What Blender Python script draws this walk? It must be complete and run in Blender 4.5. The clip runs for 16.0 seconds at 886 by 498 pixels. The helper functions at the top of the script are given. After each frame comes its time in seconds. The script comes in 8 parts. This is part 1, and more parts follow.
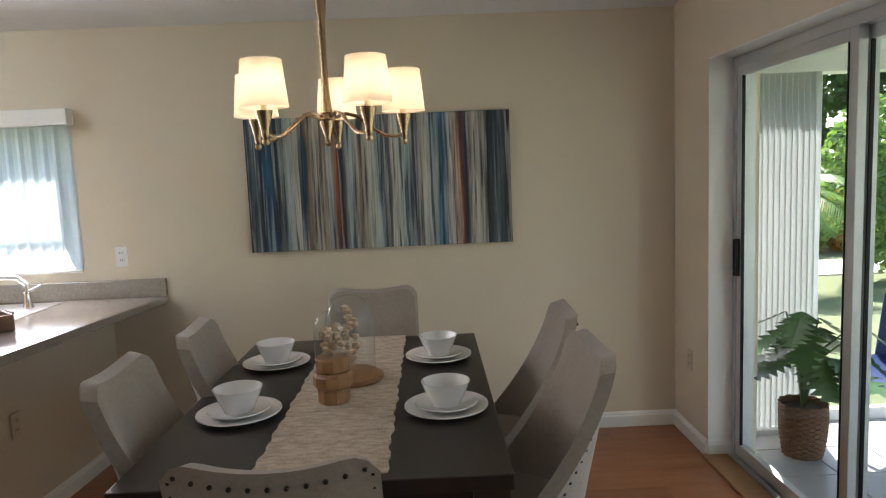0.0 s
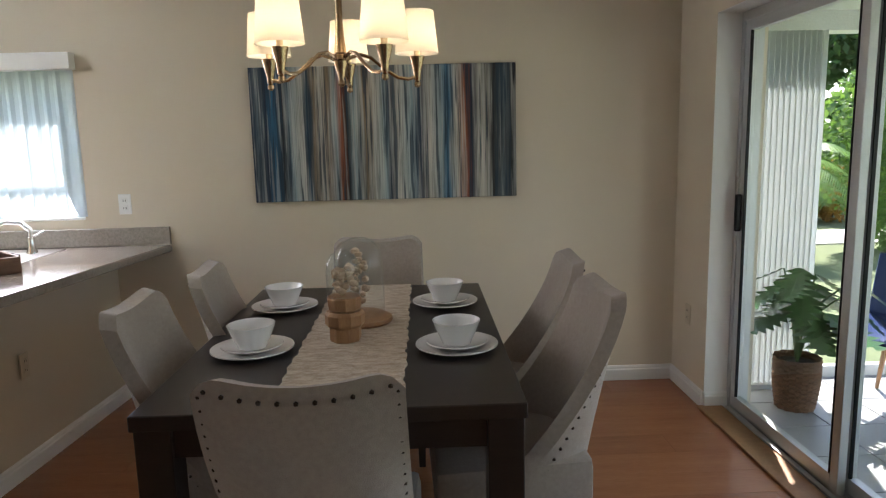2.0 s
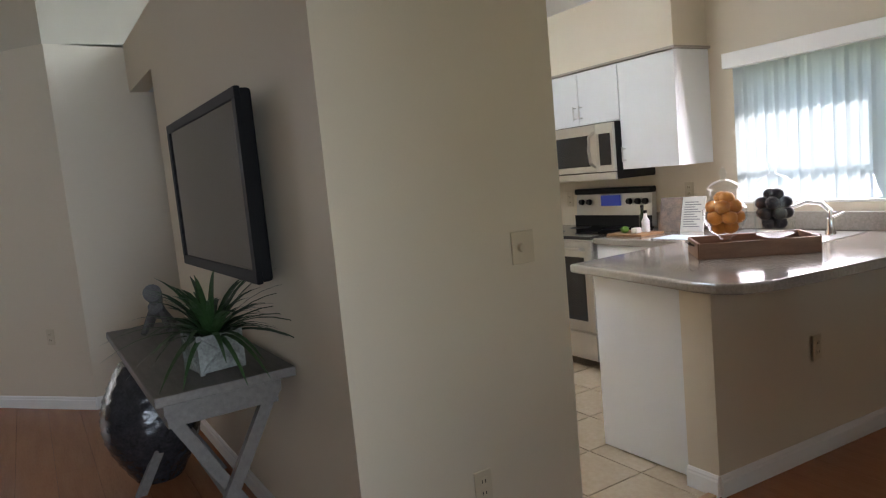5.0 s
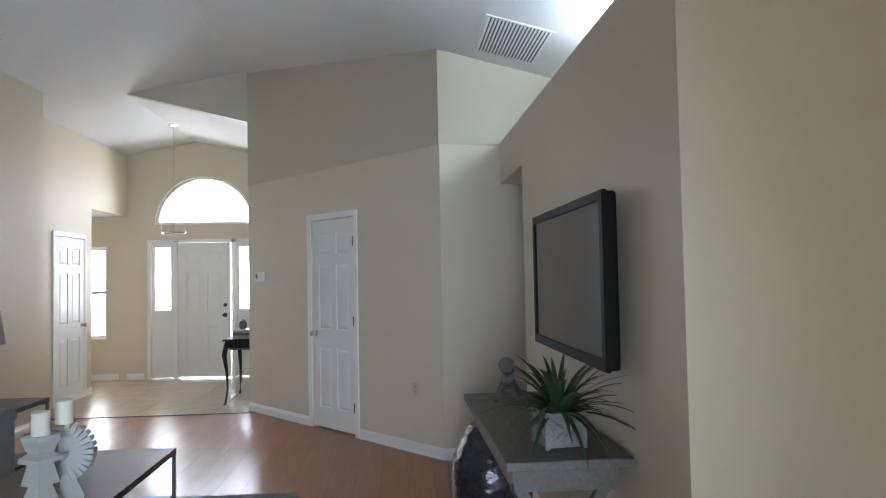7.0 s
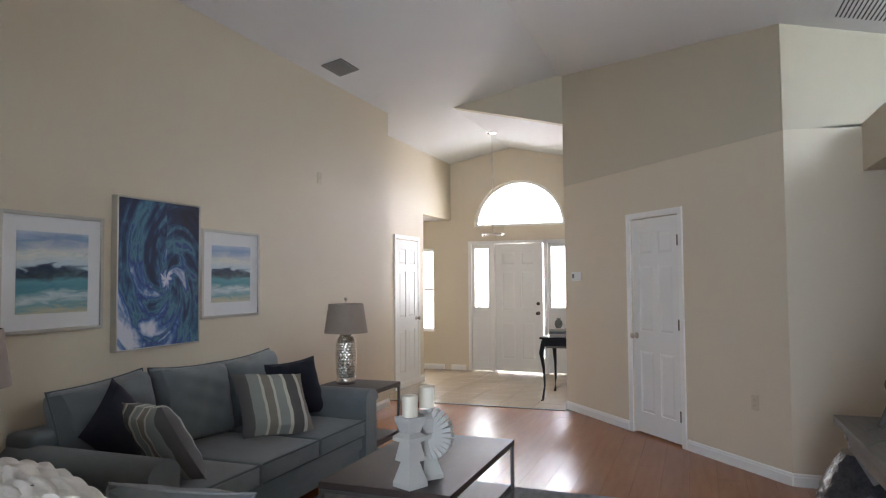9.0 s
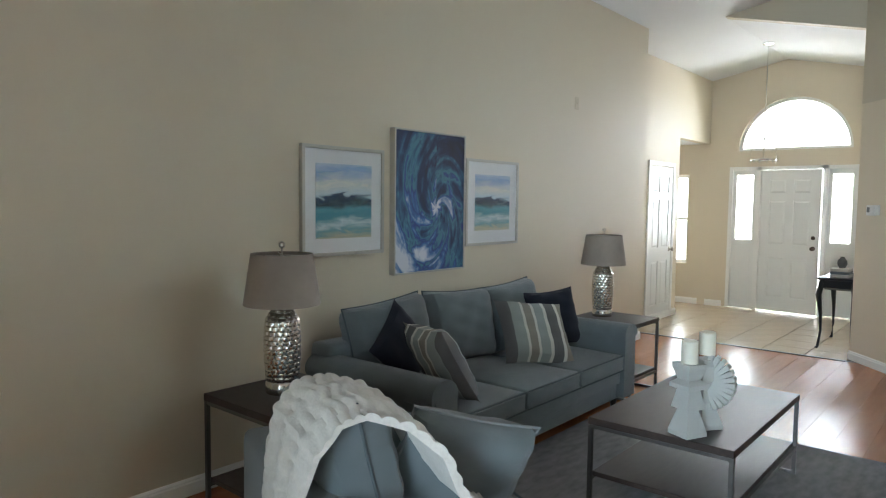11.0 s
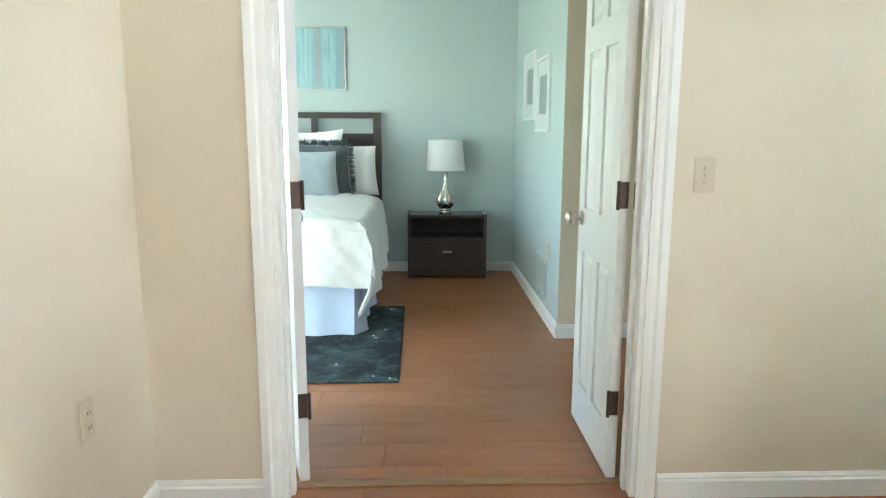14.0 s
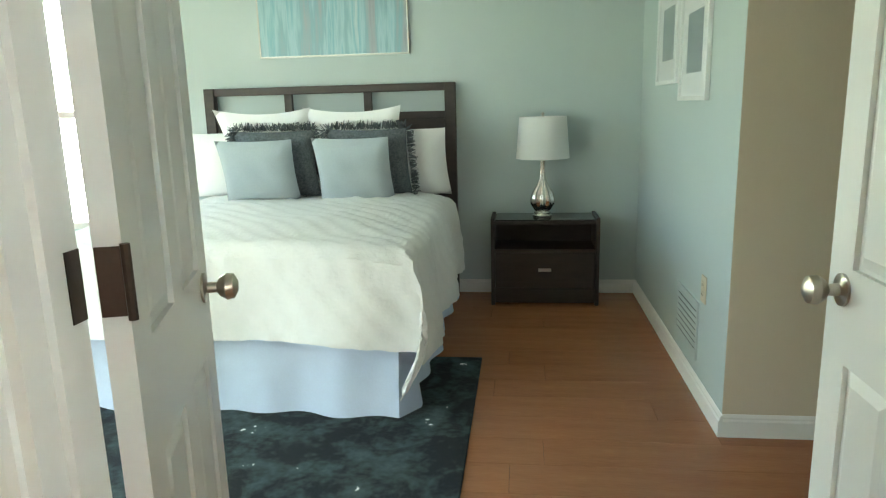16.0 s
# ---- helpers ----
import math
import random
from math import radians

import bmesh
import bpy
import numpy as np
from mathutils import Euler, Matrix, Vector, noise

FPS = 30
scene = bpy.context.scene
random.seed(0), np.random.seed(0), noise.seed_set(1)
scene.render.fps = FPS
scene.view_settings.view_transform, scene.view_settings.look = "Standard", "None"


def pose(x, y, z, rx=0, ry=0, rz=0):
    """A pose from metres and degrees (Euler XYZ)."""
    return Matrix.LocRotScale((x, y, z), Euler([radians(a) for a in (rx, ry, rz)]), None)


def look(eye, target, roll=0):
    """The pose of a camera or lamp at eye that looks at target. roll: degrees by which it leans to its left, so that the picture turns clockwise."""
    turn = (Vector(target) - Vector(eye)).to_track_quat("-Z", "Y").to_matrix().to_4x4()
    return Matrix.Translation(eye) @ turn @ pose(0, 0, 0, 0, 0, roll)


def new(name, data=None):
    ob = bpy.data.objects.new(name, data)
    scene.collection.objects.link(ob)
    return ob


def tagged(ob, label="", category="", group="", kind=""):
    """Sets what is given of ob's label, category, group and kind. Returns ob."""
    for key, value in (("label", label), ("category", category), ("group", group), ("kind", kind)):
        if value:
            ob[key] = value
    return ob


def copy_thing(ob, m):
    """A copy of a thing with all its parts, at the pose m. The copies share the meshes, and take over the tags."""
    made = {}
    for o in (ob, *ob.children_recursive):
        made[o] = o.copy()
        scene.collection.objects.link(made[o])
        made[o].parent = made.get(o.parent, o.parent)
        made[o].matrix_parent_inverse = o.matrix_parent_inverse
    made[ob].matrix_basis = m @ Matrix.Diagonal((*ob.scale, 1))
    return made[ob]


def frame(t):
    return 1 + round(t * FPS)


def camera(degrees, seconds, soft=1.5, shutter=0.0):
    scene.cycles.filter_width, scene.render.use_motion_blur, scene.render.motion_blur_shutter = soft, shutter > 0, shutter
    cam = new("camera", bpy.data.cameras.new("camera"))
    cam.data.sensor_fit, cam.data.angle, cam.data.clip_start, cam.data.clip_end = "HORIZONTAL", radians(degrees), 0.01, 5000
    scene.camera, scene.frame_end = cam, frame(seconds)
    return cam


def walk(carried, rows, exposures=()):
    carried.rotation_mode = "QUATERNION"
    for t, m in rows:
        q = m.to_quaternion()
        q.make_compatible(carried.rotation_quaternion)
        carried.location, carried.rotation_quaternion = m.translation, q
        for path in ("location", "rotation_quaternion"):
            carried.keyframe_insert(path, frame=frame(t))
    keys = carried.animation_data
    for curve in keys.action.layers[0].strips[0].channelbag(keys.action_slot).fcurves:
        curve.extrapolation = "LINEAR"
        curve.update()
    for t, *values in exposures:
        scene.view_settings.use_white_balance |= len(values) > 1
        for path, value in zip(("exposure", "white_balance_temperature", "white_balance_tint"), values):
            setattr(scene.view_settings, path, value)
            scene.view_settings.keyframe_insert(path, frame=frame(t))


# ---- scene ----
cam = camera(66.5, 16.0, soft=1.2)

PATH = [
    (0, (0.366, -0.129, 1.553), (0.399, 1.858, 1.327), -2.4),
    (0.5, (0.239, -0.177, 1.561), (0.303, 1.821, 1.544), -2.4),
    (1, (0.219, -0.18, 1.479), (0.303, 1.813, 1.614), -1.1),
    (1.5, (0.279, -0.14, 1.47), (0.372, 1.854, 1.347), -0.6),
    (2, (0.287, -0.165, 1.462), (0.345, 1.809, 1.147), -1.4),
    (2.5, (0.249, -0.138, 1.446), (0.125, 1.821, 1.062), -1.8),
    (3, (0.16, -0.106, 1.388), (-0.204, 1.82, 0.989), -0.4),
    (3.5, (0.137, -0.096, 1.41), (-0.38, 1.794, 1.01), 0.1),
    (4, (0.146, -0.047, 1.388), (-0.839, 1.672, 1.116), -3.3),
    (4.2, (0.171, -0.027, 1.412), (-1.024, 1.547, 1.103), -2.7),
    (4.5, (0.146, -0.036, 1.381), (-1.301, 1.315, 1.094), -4.4),
    (4.6, (0.134, -0.021, 1.392), (-1.393, 1.239, 1.111), -4.6),
    (5, (0.116, -0.066, 1.416), (-1.58, 0.972, 1.2), -5.4),
    (5.2, (0.132, -0.079, 1.426), (-1.608, 0.893, 1.258), -4.7),
    (7.3, (0.256, -0.2, 1.49), (-1.742, -0.186, 1.586), -0.9),
    (7.5, (0.262, -0.212, 1.506), (-1.734, -0.282, 1.61), -0.8),
    (8, (0.23, -0.262, 1.49), (-1.746, -0.543, 1.621), -0.5),
    (8.5, (0.224, -0.333, 1.472), (-1.714, -0.815, 1.585), -0.4),
    (9, (0.203, -0.406, 1.471), (-1.668, -1.106, 1.563), -0.4),
    (9.2, (0.198, -0.415, 1.482), (-1.641, -1.196, 1.562), -0.4),
    (11.3, (0.228, -0.676, 1.531), (-1.123, -2.141, 1.367), 0.6),
    (11.5, (0.256, -0.709, 1.503), (-0.922, -2.318, 1.353), 0.6),
    (12, (0.332, -0.836, 1.457), (-0.574, -2.611, 1.284), 0.0),
    (12.5, (0.36, -0.86, 1.443), (-0.316, -2.734, 1.257), -0.3),
    (13, (0.391, -0.971, 1.378), (-0.018, -2.908, 1.09), 1.9),
    (13.5, (0.471, -1.282, 1.327), (0.245, -3.239, 0.981), -0.2),
    (14, (0.465, -1.638, 1.285), (0.397, -3.606, 0.934), 0.2),
    (14.5, (0.47, -2.026, 1.281), (0.577, -3.993, 0.935), 1.4),
    (15, (0.469, -2.434, 1.278), (0.386, -4.398, 0.909), -0.6),
    (15.2, (0.46, -2.588, 1.265), (0.398, -4.545, 0.856), -1.4),
    (15.5, (0.426, -2.864, 1.244), (0.483, -4.82, 0.832), -1.7),
    (16, (0.369, -3.171, 1.268), (0.603, -5.113, 0.855), -1.5),
]
EXPOSURES = [(0, 1.72, 6450, 17), (1.5, 1.66, 6300, 16), (2.5, 1.6, 6400, 20), (3.5, 1.55, 6450, 23), (5.0, 1.45, 6450, 20), (7.5, 1.9, 5900, 15), (8.0, 1.9, 6000, 17), (8.5, 1.88, 6150, 16), (9.0, 1.85, 6450, 21),
             (11.5, 2.25, 6150, 8), (12.0, 2.75, 6450, 9), (12.5, 3.05, 6450, 8), (13.5, 3.8, 6000, 6), (14.0, 3.9, 5950, 4), (15, 3.65, 6250, 2), (16, 3.35, 6650, 1)]
walk(cam, [(t, look(eye, target, roll)) for t, eye, target, roll in PATH], EXPOSURES)
# ---- light ----
world = bpy.data.worlds.new("sky")
scene.world = world
world.use_nodes = True
wn = world.node_tree
sky = wn.nodes.new("ShaderNodeTexSky")
sky.sky_type = "NISHITA"
sky.sun_disc = False
sky.sun_elevation = radians(52)
sky.sun_rotation = radians(16)
wn.nodes["Background"].inputs["Strength"].default_value = 0.15
wn.links.new(sky.outputs["Color"], wn.nodes["Background"].inputs["Color"])

sun = new("sun", bpy.data.lights.new("sun", "SUN"))
sun.data.energy, sun.data.angle, sun.data.color = 5.0, radians(0.5), (1.0, 0.95, 0.87)
sun.matrix_world = look((3.5, 12, 16.5), (0, 0, 0))


def window_light(name, place, aim, width, height, watts, color, spread=180):
    """Daylight that enters by one opening."""
    lamp = new(name, bpy.data.lights.new(name, "AREA"))
    lamp.data.shape, lamp.data.size, lamp.data.size_y = "RECTANGLE", width, height
    lamp.data.energy, lamp.data.color = watts, color
    lamp.data.spread = radians(spread)
    lamp.matrix_world = look(place, aim)
    return lamp


DAY = (0.86, 0.94, 1.0)
# fill lamp: narrow beam for the living room, set in the added door panel
window_light("living_fill_light", (1.765, -0.45, 1.1), (-5.0, -1.5, 1.3), 1.1, 1.8, 7, (0.72, 0.88, 1.0), 65)
window_light("slider_dining_daylight", (1.765, 1.9, 1.05), (-3.0, 1.9, 0.8), 2.2, 1.9, 1.5, (1.0, 0.96, 0.97))
window_light("kitchen_daylight", (-2.07, 3.63, 1.49), (-1.6, 0, 1.0), 0.84, 0.8, 8.0, (1.0, 0.95, 0.98))
window_light("fanlight_daylight", (-10.55, -3.05, 2.7), (0, -3.05, 1.6), 1.4, 0.7, 8, (0.93, 0.92, 1.0), 120)
window_light("sidelight_daylight", (-10.5, -3.05, 1.35), (1.4, -3.0, 1.2), 1.5, 1.3, 11, (0.92, 0.94, 1.0), 58)
window_light("study_daylight", (-10.5, -4.95, 1.3), (-6, -4.95, 0.8), 0.9, 1.4, 8, (1.0, 0.96, 0.96))
window_light("bedroom_daylight", (2.85, -3.80, 1.1), (1.6, -7.0, 0.9), 1.7, 1.9, 4.5, (0.95, 1.0, 0.95))
# fill lamp in an unseen side window, added to brighten the bedroom
window_light("bedroom_side_fill", (3.98, -5.4, 1.25), (0, -5.6, 1.0), 1.9, 1.6, 1.3, (0.90, 1.0, 0.97))

# ---- materials ----
MATS = {}


def mat(name, color, rough=0.6, metal=0.0, vary=0.08, scale=6.0, bump=0.05, fine=120.0, second=None, coat=0.0, sheen=0.0, spec=0.5, stretch=None):
    """A surface with uneven tone at two sizes and a fine relief."""
    m = bpy.data.materials.new(name)
    m.use_nodes = True
    nt = m.node_tree
    b = nt.nodes["Principled BSDF"]
    b.inputs["Roughness"].default_value = rough
    b.inputs["Metallic"].default_value = metal
    b.inputs["Coat Weight"].default_value = coat
    b.inputs["Sheen Weight"].default_value = sheen
    b.inputs["Specular IOR Level"].default_value = spec
    tc = nt.nodes.new("ShaderNodeTexCoord")
    mp = nt.nodes.new("ShaderNodeMapping")
    if stretch:
        mp.inputs["Scale"].default_value = stretch
    nt.links.new(tc.outputs["Object"], mp.inputs["Vector"])
    n1 = nt.nodes.new("ShaderNodeTexNoise")
    n1.inputs["Scale"].default_value, n1.inputs["Detail"].default_value = scale, 4
    n2 = nt.nodes.new("ShaderNodeTexNoise")
    n2.inputs["Scale"].default_value, n2.inputs["Detail"].default_value = fine, 3
    for n in (n1, n2):
        nt.links.new(mp.outputs["Vector"], n.inputs["Vector"])
    ramp = nt.nodes.new("ShaderNodeValToRGB")
    c2 = second or tuple(c * (1 - 2 * vary) for c in color)
    ramp.color_ramp.elements[0].position, ramp.color_ramp.elements[1].position = 0.3, 0.7
    ramp.color_ramp.elements[0].color = (*c2, 1)
    ramp.color_ramp.elements[1].color = (*color, 1)
    mixf = nt.nodes.new("ShaderNodeMath")
    mixf.operation = "MULTIPLY_ADD"
    mixf.inputs[1].default_value = 0.45
    add = nt.nodes.new("ShaderNodeMath")
    add.operation = "MULTIPLY"
    add.inputs[1].default_value = 0.55
    nt.links.new(n1.outputs["Fac"], add.inputs[0])
    nt.links.new(n2.outputs["Fac"], mixf.inputs[0])
    nt.links.new(add.outputs[0], mixf.inputs[2])
    nt.links.new(mixf.outputs[0], ramp.inputs["Fac"])
    nt.links.new(ramp.outputs["Color"], b.inputs["Base Color"])
    if bump:
        bp = nt.nodes.new("ShaderNodeBump")
        bp.inputs["Strength"].default_value, bp.inputs["Distance"].default_value = min(1, bump * 4), 0.002
        nt.links.new(n2.outputs["Fac"], bp.inputs["Height"])
        nt.links.new(bp.outputs["Normal"], b.inputs["Normal"])
    MATS[name] = m
    return m


def glass(name, color=(1, 1, 1), rough=0.0, edge=0.25, face=0.02):
    """Thin clear glass: a faint mirror over a clear sheet."""
    m = bpy.data.materials.new(name)
    m.use_nodes = True
    nt = m.node_tree
    nt.nodes.remove(nt.nodes["Principled BSDF"])
    tr = nt.nodes.new("ShaderNodeBsdfTransparent")
    tr.inputs["Color"].default_value = (*color, 1)
    gl = nt.nodes.new("ShaderNodeBsdfGlossy")
    gl.inputs["Roughness"].default_value = rough
    mx = nt.nodes.new("ShaderNodeMixShader")
    lw = nt.nodes.new("ShaderNodeLayerWeight")
    lw.inputs["Blend"].default_value = 0.5
    pw = nt.nodes.new("ShaderNodeMath")
    pw.operation = "POWER"
    pw.inputs[1].default_value = 4.0
    ma = nt.nodes.new("ShaderNodeMath")
    ma.operation = "MULTIPLY_ADD"
    ma.inputs[1].default_value, ma.inputs[2].default_value = edge, face
    nt.links.new(lw.outputs["Facing"], pw.inputs[0])
    nt.links.new(pw.outputs[0], ma.inputs[0])
    nt.links.new(ma.outputs[0], mx.inputs[0])
    nt.links.new(tr.outputs[0], mx.inputs[1])
    nt.links.new(gl.outputs[0], mx.inputs[2])
    nt.links.new(mx.outputs[0], nt.nodes["Material Output"].inputs["Surface"])
    return m


def glow(name, color, strength):
    m = bpy.data.materials.new(name)
    m.use_nodes = True
    b = m.node_tree.nodes["Principled BSDF"]
    b.inputs["Base Color"].default_value = (*color, 1)
    b.inputs["Emission Color"].default_value = (*color, 1)
    b.inputs["Emission Strength"].default_value = strength
    return m


PAINT = mat("cream_wall_paint", (0.69, 0.607, 0.475), 0.55, spec=0.3, vary=0.015, scale=1.2, bump=0.06, fine=160)
# upper walls: their shade is put into this darker wall colour
PAINT_SHADED = mat("shaded_upper_wall", (0.56, 0.50, 0.385), 0.6, vary=0.015, scale=1.2, bump=0.06, fine=160)
BLUE = mat("blue_grey_wall_paint", (0.47, 0.54, 0.535), 0.55, vary=0.015, scale=1.2, bump=0.06, fine=160)
CEIL = mat("white_ceiling_paint", (0.74, 0.74, 0.74), 0.8, vary=0.02, scale=2, bump=0.2, fine=90)
TRIM = mat("white_trim_paint", (0.83, 0.82, 0.79), 0.4, vary=0.005, scale=3, bump=0.0)
DOORW = mat("white_door_paint", (0.80, 0.80, 0.775), 0.4, vary=0.006, scale=3, bump=0.01, fine=60)
CABW = mat("white_cabinet_laminate", (0.76, 0.77, 0.77), 0.3, vary=0.02, scale=3, bump=0.01)
NICKEL = mat("brushed_nickel", (0.55, 0.50, 0.43), 0.28, 1.0, vary=0.05, scale=8, bump=0.02)
BRONZE = mat("dark_bronze", (0.10, 0.07, 0.055), 0.4, 0.9, vary=0.1)
STEEL = mat("stainless_steel", (0.62, 0.61, 0.59), 0.3, 1.0, vary=0.04, scale=4, bump=0.02)
BLACK = mat("black_plastic", (0.010, 0.010, 0.011), 0.35, vary=0.1, bump=0.0, spec=0.2)
BLACKGLASS = mat("black_glass", (0.010, 0.010, 0.012), 0.06, vary=0.05, bump=0.0)
IVORY = mat("ivory_plate", (0.60, 0.52, 0.38), 0.4, vary=0.02, bump=0.0)
WHITEPL = mat("white_plate", (0.8, 0.8, 0.78), 0.35, vary=0.02, bump=0.0)
GLASS = glass("clear_glass")
PANE = glass("window_glass", (0.97, 0.99, 0.98))
JARGLASS = glass("jar_glass", (0.95, 0.97, 0.97), 0.0, 0.6, 0.05)
TVBLACK = mat("matte_black_plastic", (0.008, 0.008, 0.009), 0.55, vary=0.1, bump=0.0, spec=0.12)


def wood(name, c1, c2, rough=0.4, grain=(1, 14, 14), scale=3.0, rand=0.0, coat=0.0):
    """Wood with long grain along x; rand shifts the tone from piece to piece."""
    m = mat(name, c1, rough, second=c2, scale=scale, fine=scale * 9, bump=0.03, stretch=grain, coat=coat)
    if rand:
        nt = m.node_tree
        b = nt.nodes["Principled BSDF"]
        link = b.inputs["Base Color"].links[0]
        src = link.from_socket
        hs = nt.nodes.new("ShaderNodeHueSaturation")
        oi = nt.nodes.new("ShaderNodeObjectInfo")
        mr = nt.nodes.new("ShaderNodeMapRange")
        mr.inputs["To Min"].default_value, mr.inputs["To Max"].default_value = 1 - rand, 1 + rand
        nt.links.new(oi.outputs["Random"], mr.inputs["Value"])
        nt.links.new(mr.outputs[0], hs.inputs["Value"])
        nt.links.new(src, hs.inputs["Color"])
        nt.links.new(hs.outputs[0], b.inputs["Base Color"])
    return m


LAM = wood("cherry_laminate", (0.40, 0.165, 0.072), (0.30, 0.115, 0.047), 0.27, (1.0, 9, 9), 2.2, rand=0.05)
ESPRESSO = wood("espresso_wood", (0.030, 0.021, 0.016), (0.017, 0.012, 0.010), 0.34, (3, 14, 14))
WALNUT = wood("dark_walnut", (0.050, 0.032, 0.026), (0.026, 0.017, 0.014), 0.48, (3, 14, 14))
OAK = wood("light_oak", (0.40, 0.22, 0.10), (0.28, 0.14, 0.06), 0.5, (10, 10, 2))
TRAYWOOD = wood("tray_wood", (0.24, 0.13, 0.075), (0.16, 0.08, 0.045), 0.55, (2, 14, 14))
GREYWOOD = wood("weathered_grey_wood", (0.17, 0.155, 0.14), (0.10, 0.09, 0.08), 0.55, (2, 16, 16))


# ---- mesh helpers ----
def part(name, bm, material, parent=None, label="", smooth=False):
    me = bpy.data.meshes.new(name)
    bmesh.ops.recalc_face_normals(bm, faces=bm.faces[:])
    bm.to_mesh(me)
    bm.free()
    me.materials.append(material)
    if smooth:
        for p in me.polygons:
            p.use_smooth = True
        me.set_sharp_from_angle(angle=radians(38))
    ob = new(name, me)
    if parent:
        ob.parent = parent
        ob.matrix_parent_inverse = Matrix.Identity(4)
    if label:
        ob["label"] = label
    return ob


def thing(name, label, category, place=(0, 0, 0), turn=0, group=""):
    ob = new(name)
    ob.matrix_world = pose(*place, 0, 0, turn)
    ob.empty_display_size = 0.1
    return tagged(ob, label, category, group)


def struct(name, bm, material, label="", category="", smooth=False):
    return tagged(part(name, bm, material, None, "", smooth), label, category or name.split("_")[0], "", "structure")


def box(x0, x1, y0, y1, z0, z1, bevel=0.0, seg=2, bm=None):
    own = bmesh.new()
    v = [own.verts.new((x, y, z)) for x in (x0, x1) for y in (y0, y1) for z in (z0, z1)]
    for f in ((0, 1, 3, 2), (4, 6, 7, 5), (0, 4, 5, 1), (2, 3, 7, 6), (0, 2, 6, 4), (1, 5, 7, 3)):
        own.faces.new([v[i] for i in f])
    if bevel:
        bmesh.ops.bevel(own, geom=own.edges[:], offset=bevel, segments=seg, affect="EDGES", profile=0.5)
    return merge(bm, own)


def merge(bm, own):
    if bm is None:
        return own
    me = bpy.data.meshes.new("tmp")
    own.to_mesh(me)
    own.free()
    bm.from_mesh(me)
    bpy.data.meshes.remove(me)
    return bm


def prism(points, axis, a, b, bm=None, bevel=0.0):
    """A polygon extruded along an axis from a to b. Points are the two other coordinates, in order."""
    own = bmesh.new()

    def place(p, c):
        return {"x": (c, p[0], p[1]), "y": (p[0], c, p[1]), "z": (p[0], p[1], c)}[axis]

    lo = [own.verts.new(place(p, a)) for p in points]
    hi = [own.verts.new(place(p, b)) for p in points]
    own.faces.new(lo)
    own.faces.new(hi[::-1])
    n = len(points)
    for i in range(n):
        own.faces.new((lo[i], lo[(i + 1) % n], hi[(i + 1) % n], hi[i]))
    if bevel:
        bmesh.ops.bevel(own, geom=own.edges[:], offset=bevel, segments=2, affect="EDGES", profile=0.5)
    return merge(bm, own)


def lathe(profile, n=24, bm=None, place=(0, 0, 0), ripple=0, depth=0.0, closed=True):
    """A turned shape from (radius, height) pairs; ripple: flutes round it."""
    own = bmesh.new()
    rings = []
    for r, z in profile:
        ring = []
        for i in range(n):
            a = 2 * math.pi * i / n
            rr = r * (1 + depth * math.cos(ripple * a)) if ripple else r
            ring.append(own.verts.new((place[0] + rr * math.cos(a), place[1] + rr * math.sin(a), place[2] + z)))
        rings.append(ring)
    for lo, hi in zip(rings, rings[1:]):
        for i in range(n):
            own.faces.new((lo[i], lo[(i + 1) % n], hi[(i + 1) % n], hi[i]))
    if closed:
        if profile[0][0] > 1e-5:
            own.faces.new(rings[0][::-1])
        if profile[-1][0] > 1e-5:
            own.faces.new(rings[-1])
    bmesh.ops.remove_doubles(own, verts=own.verts[:], dist=1e-6)
    return merge(bm, own)


def tube(points, radius, n=8, bm=None, ends=True):
    """A round rod along points; radius may be one number or one a point."""
    own = bmesh.new()
    pts = [Vector(p) for p in points]
    radii = radius if isinstance(radius, (list, tuple)) else [radius] * len(pts)
    rings = []
    for i, p in enumerate(pts):
        d = (pts[min(i + 1, len(pts) - 1)] - pts[max(i - 1, 0)]).normalized()
        side = d.cross(Vector((0, 0, 1)) if abs(d.z) < 0.95 else Vector((1, 0, 0))).normalized()
        up = side.cross(d)
        rings.append([own.verts.new(p + radii[i] * (math.cos(2 * math.pi * k / n) * side + math.sin(2 * math.pi * k / n) * up)) for k in range(n)])
    for lo, hi in zip(rings, rings[1:]):
        for k in range(n):
            own.faces.new((lo[k], lo[(k + 1) % n], hi[(k + 1) % n], hi[k]))
    if ends:
        own.faces.new(rings[0][::-1])
        own.faces.new(rings[-1])
    return merge(bm, own)


def ball(place, r, bm=None, sub=2, squash=(1, 1, 1)):
    own = bmesh.new()
    bmesh.ops.create_icosphere(own, subdivisions=sub, radius=r)
    for v in own.verts:
        v.co = Vector((v.co.x * squash[0], v.co.y * squash[1], v.co.z * squash[2])) + Vector(place)
    return merge(bm, own)


def moved(bm, m):
    bmesh.ops.transform(bm, matrix=m, verts=bm.verts[:])
    return bm


# ---- plan ----
YN, YS, XE = 3.75, -3.82, 1.78            # painting wall, sofa wall, glass-door wall
YR, ZR, ZN, ZS = -1.87, 3.85, 2.42, 3.47  # ridge and the ceiling's height at both walls
XW = -10.31                                # front wall of the foyer
T = 0.12


def roof(y):
    return ZN + (ZR - ZN) * (YN - y) / (YN - YR) if y > YR else ZR + (ZS - ZR) * (YR - y) / (YR - YS)


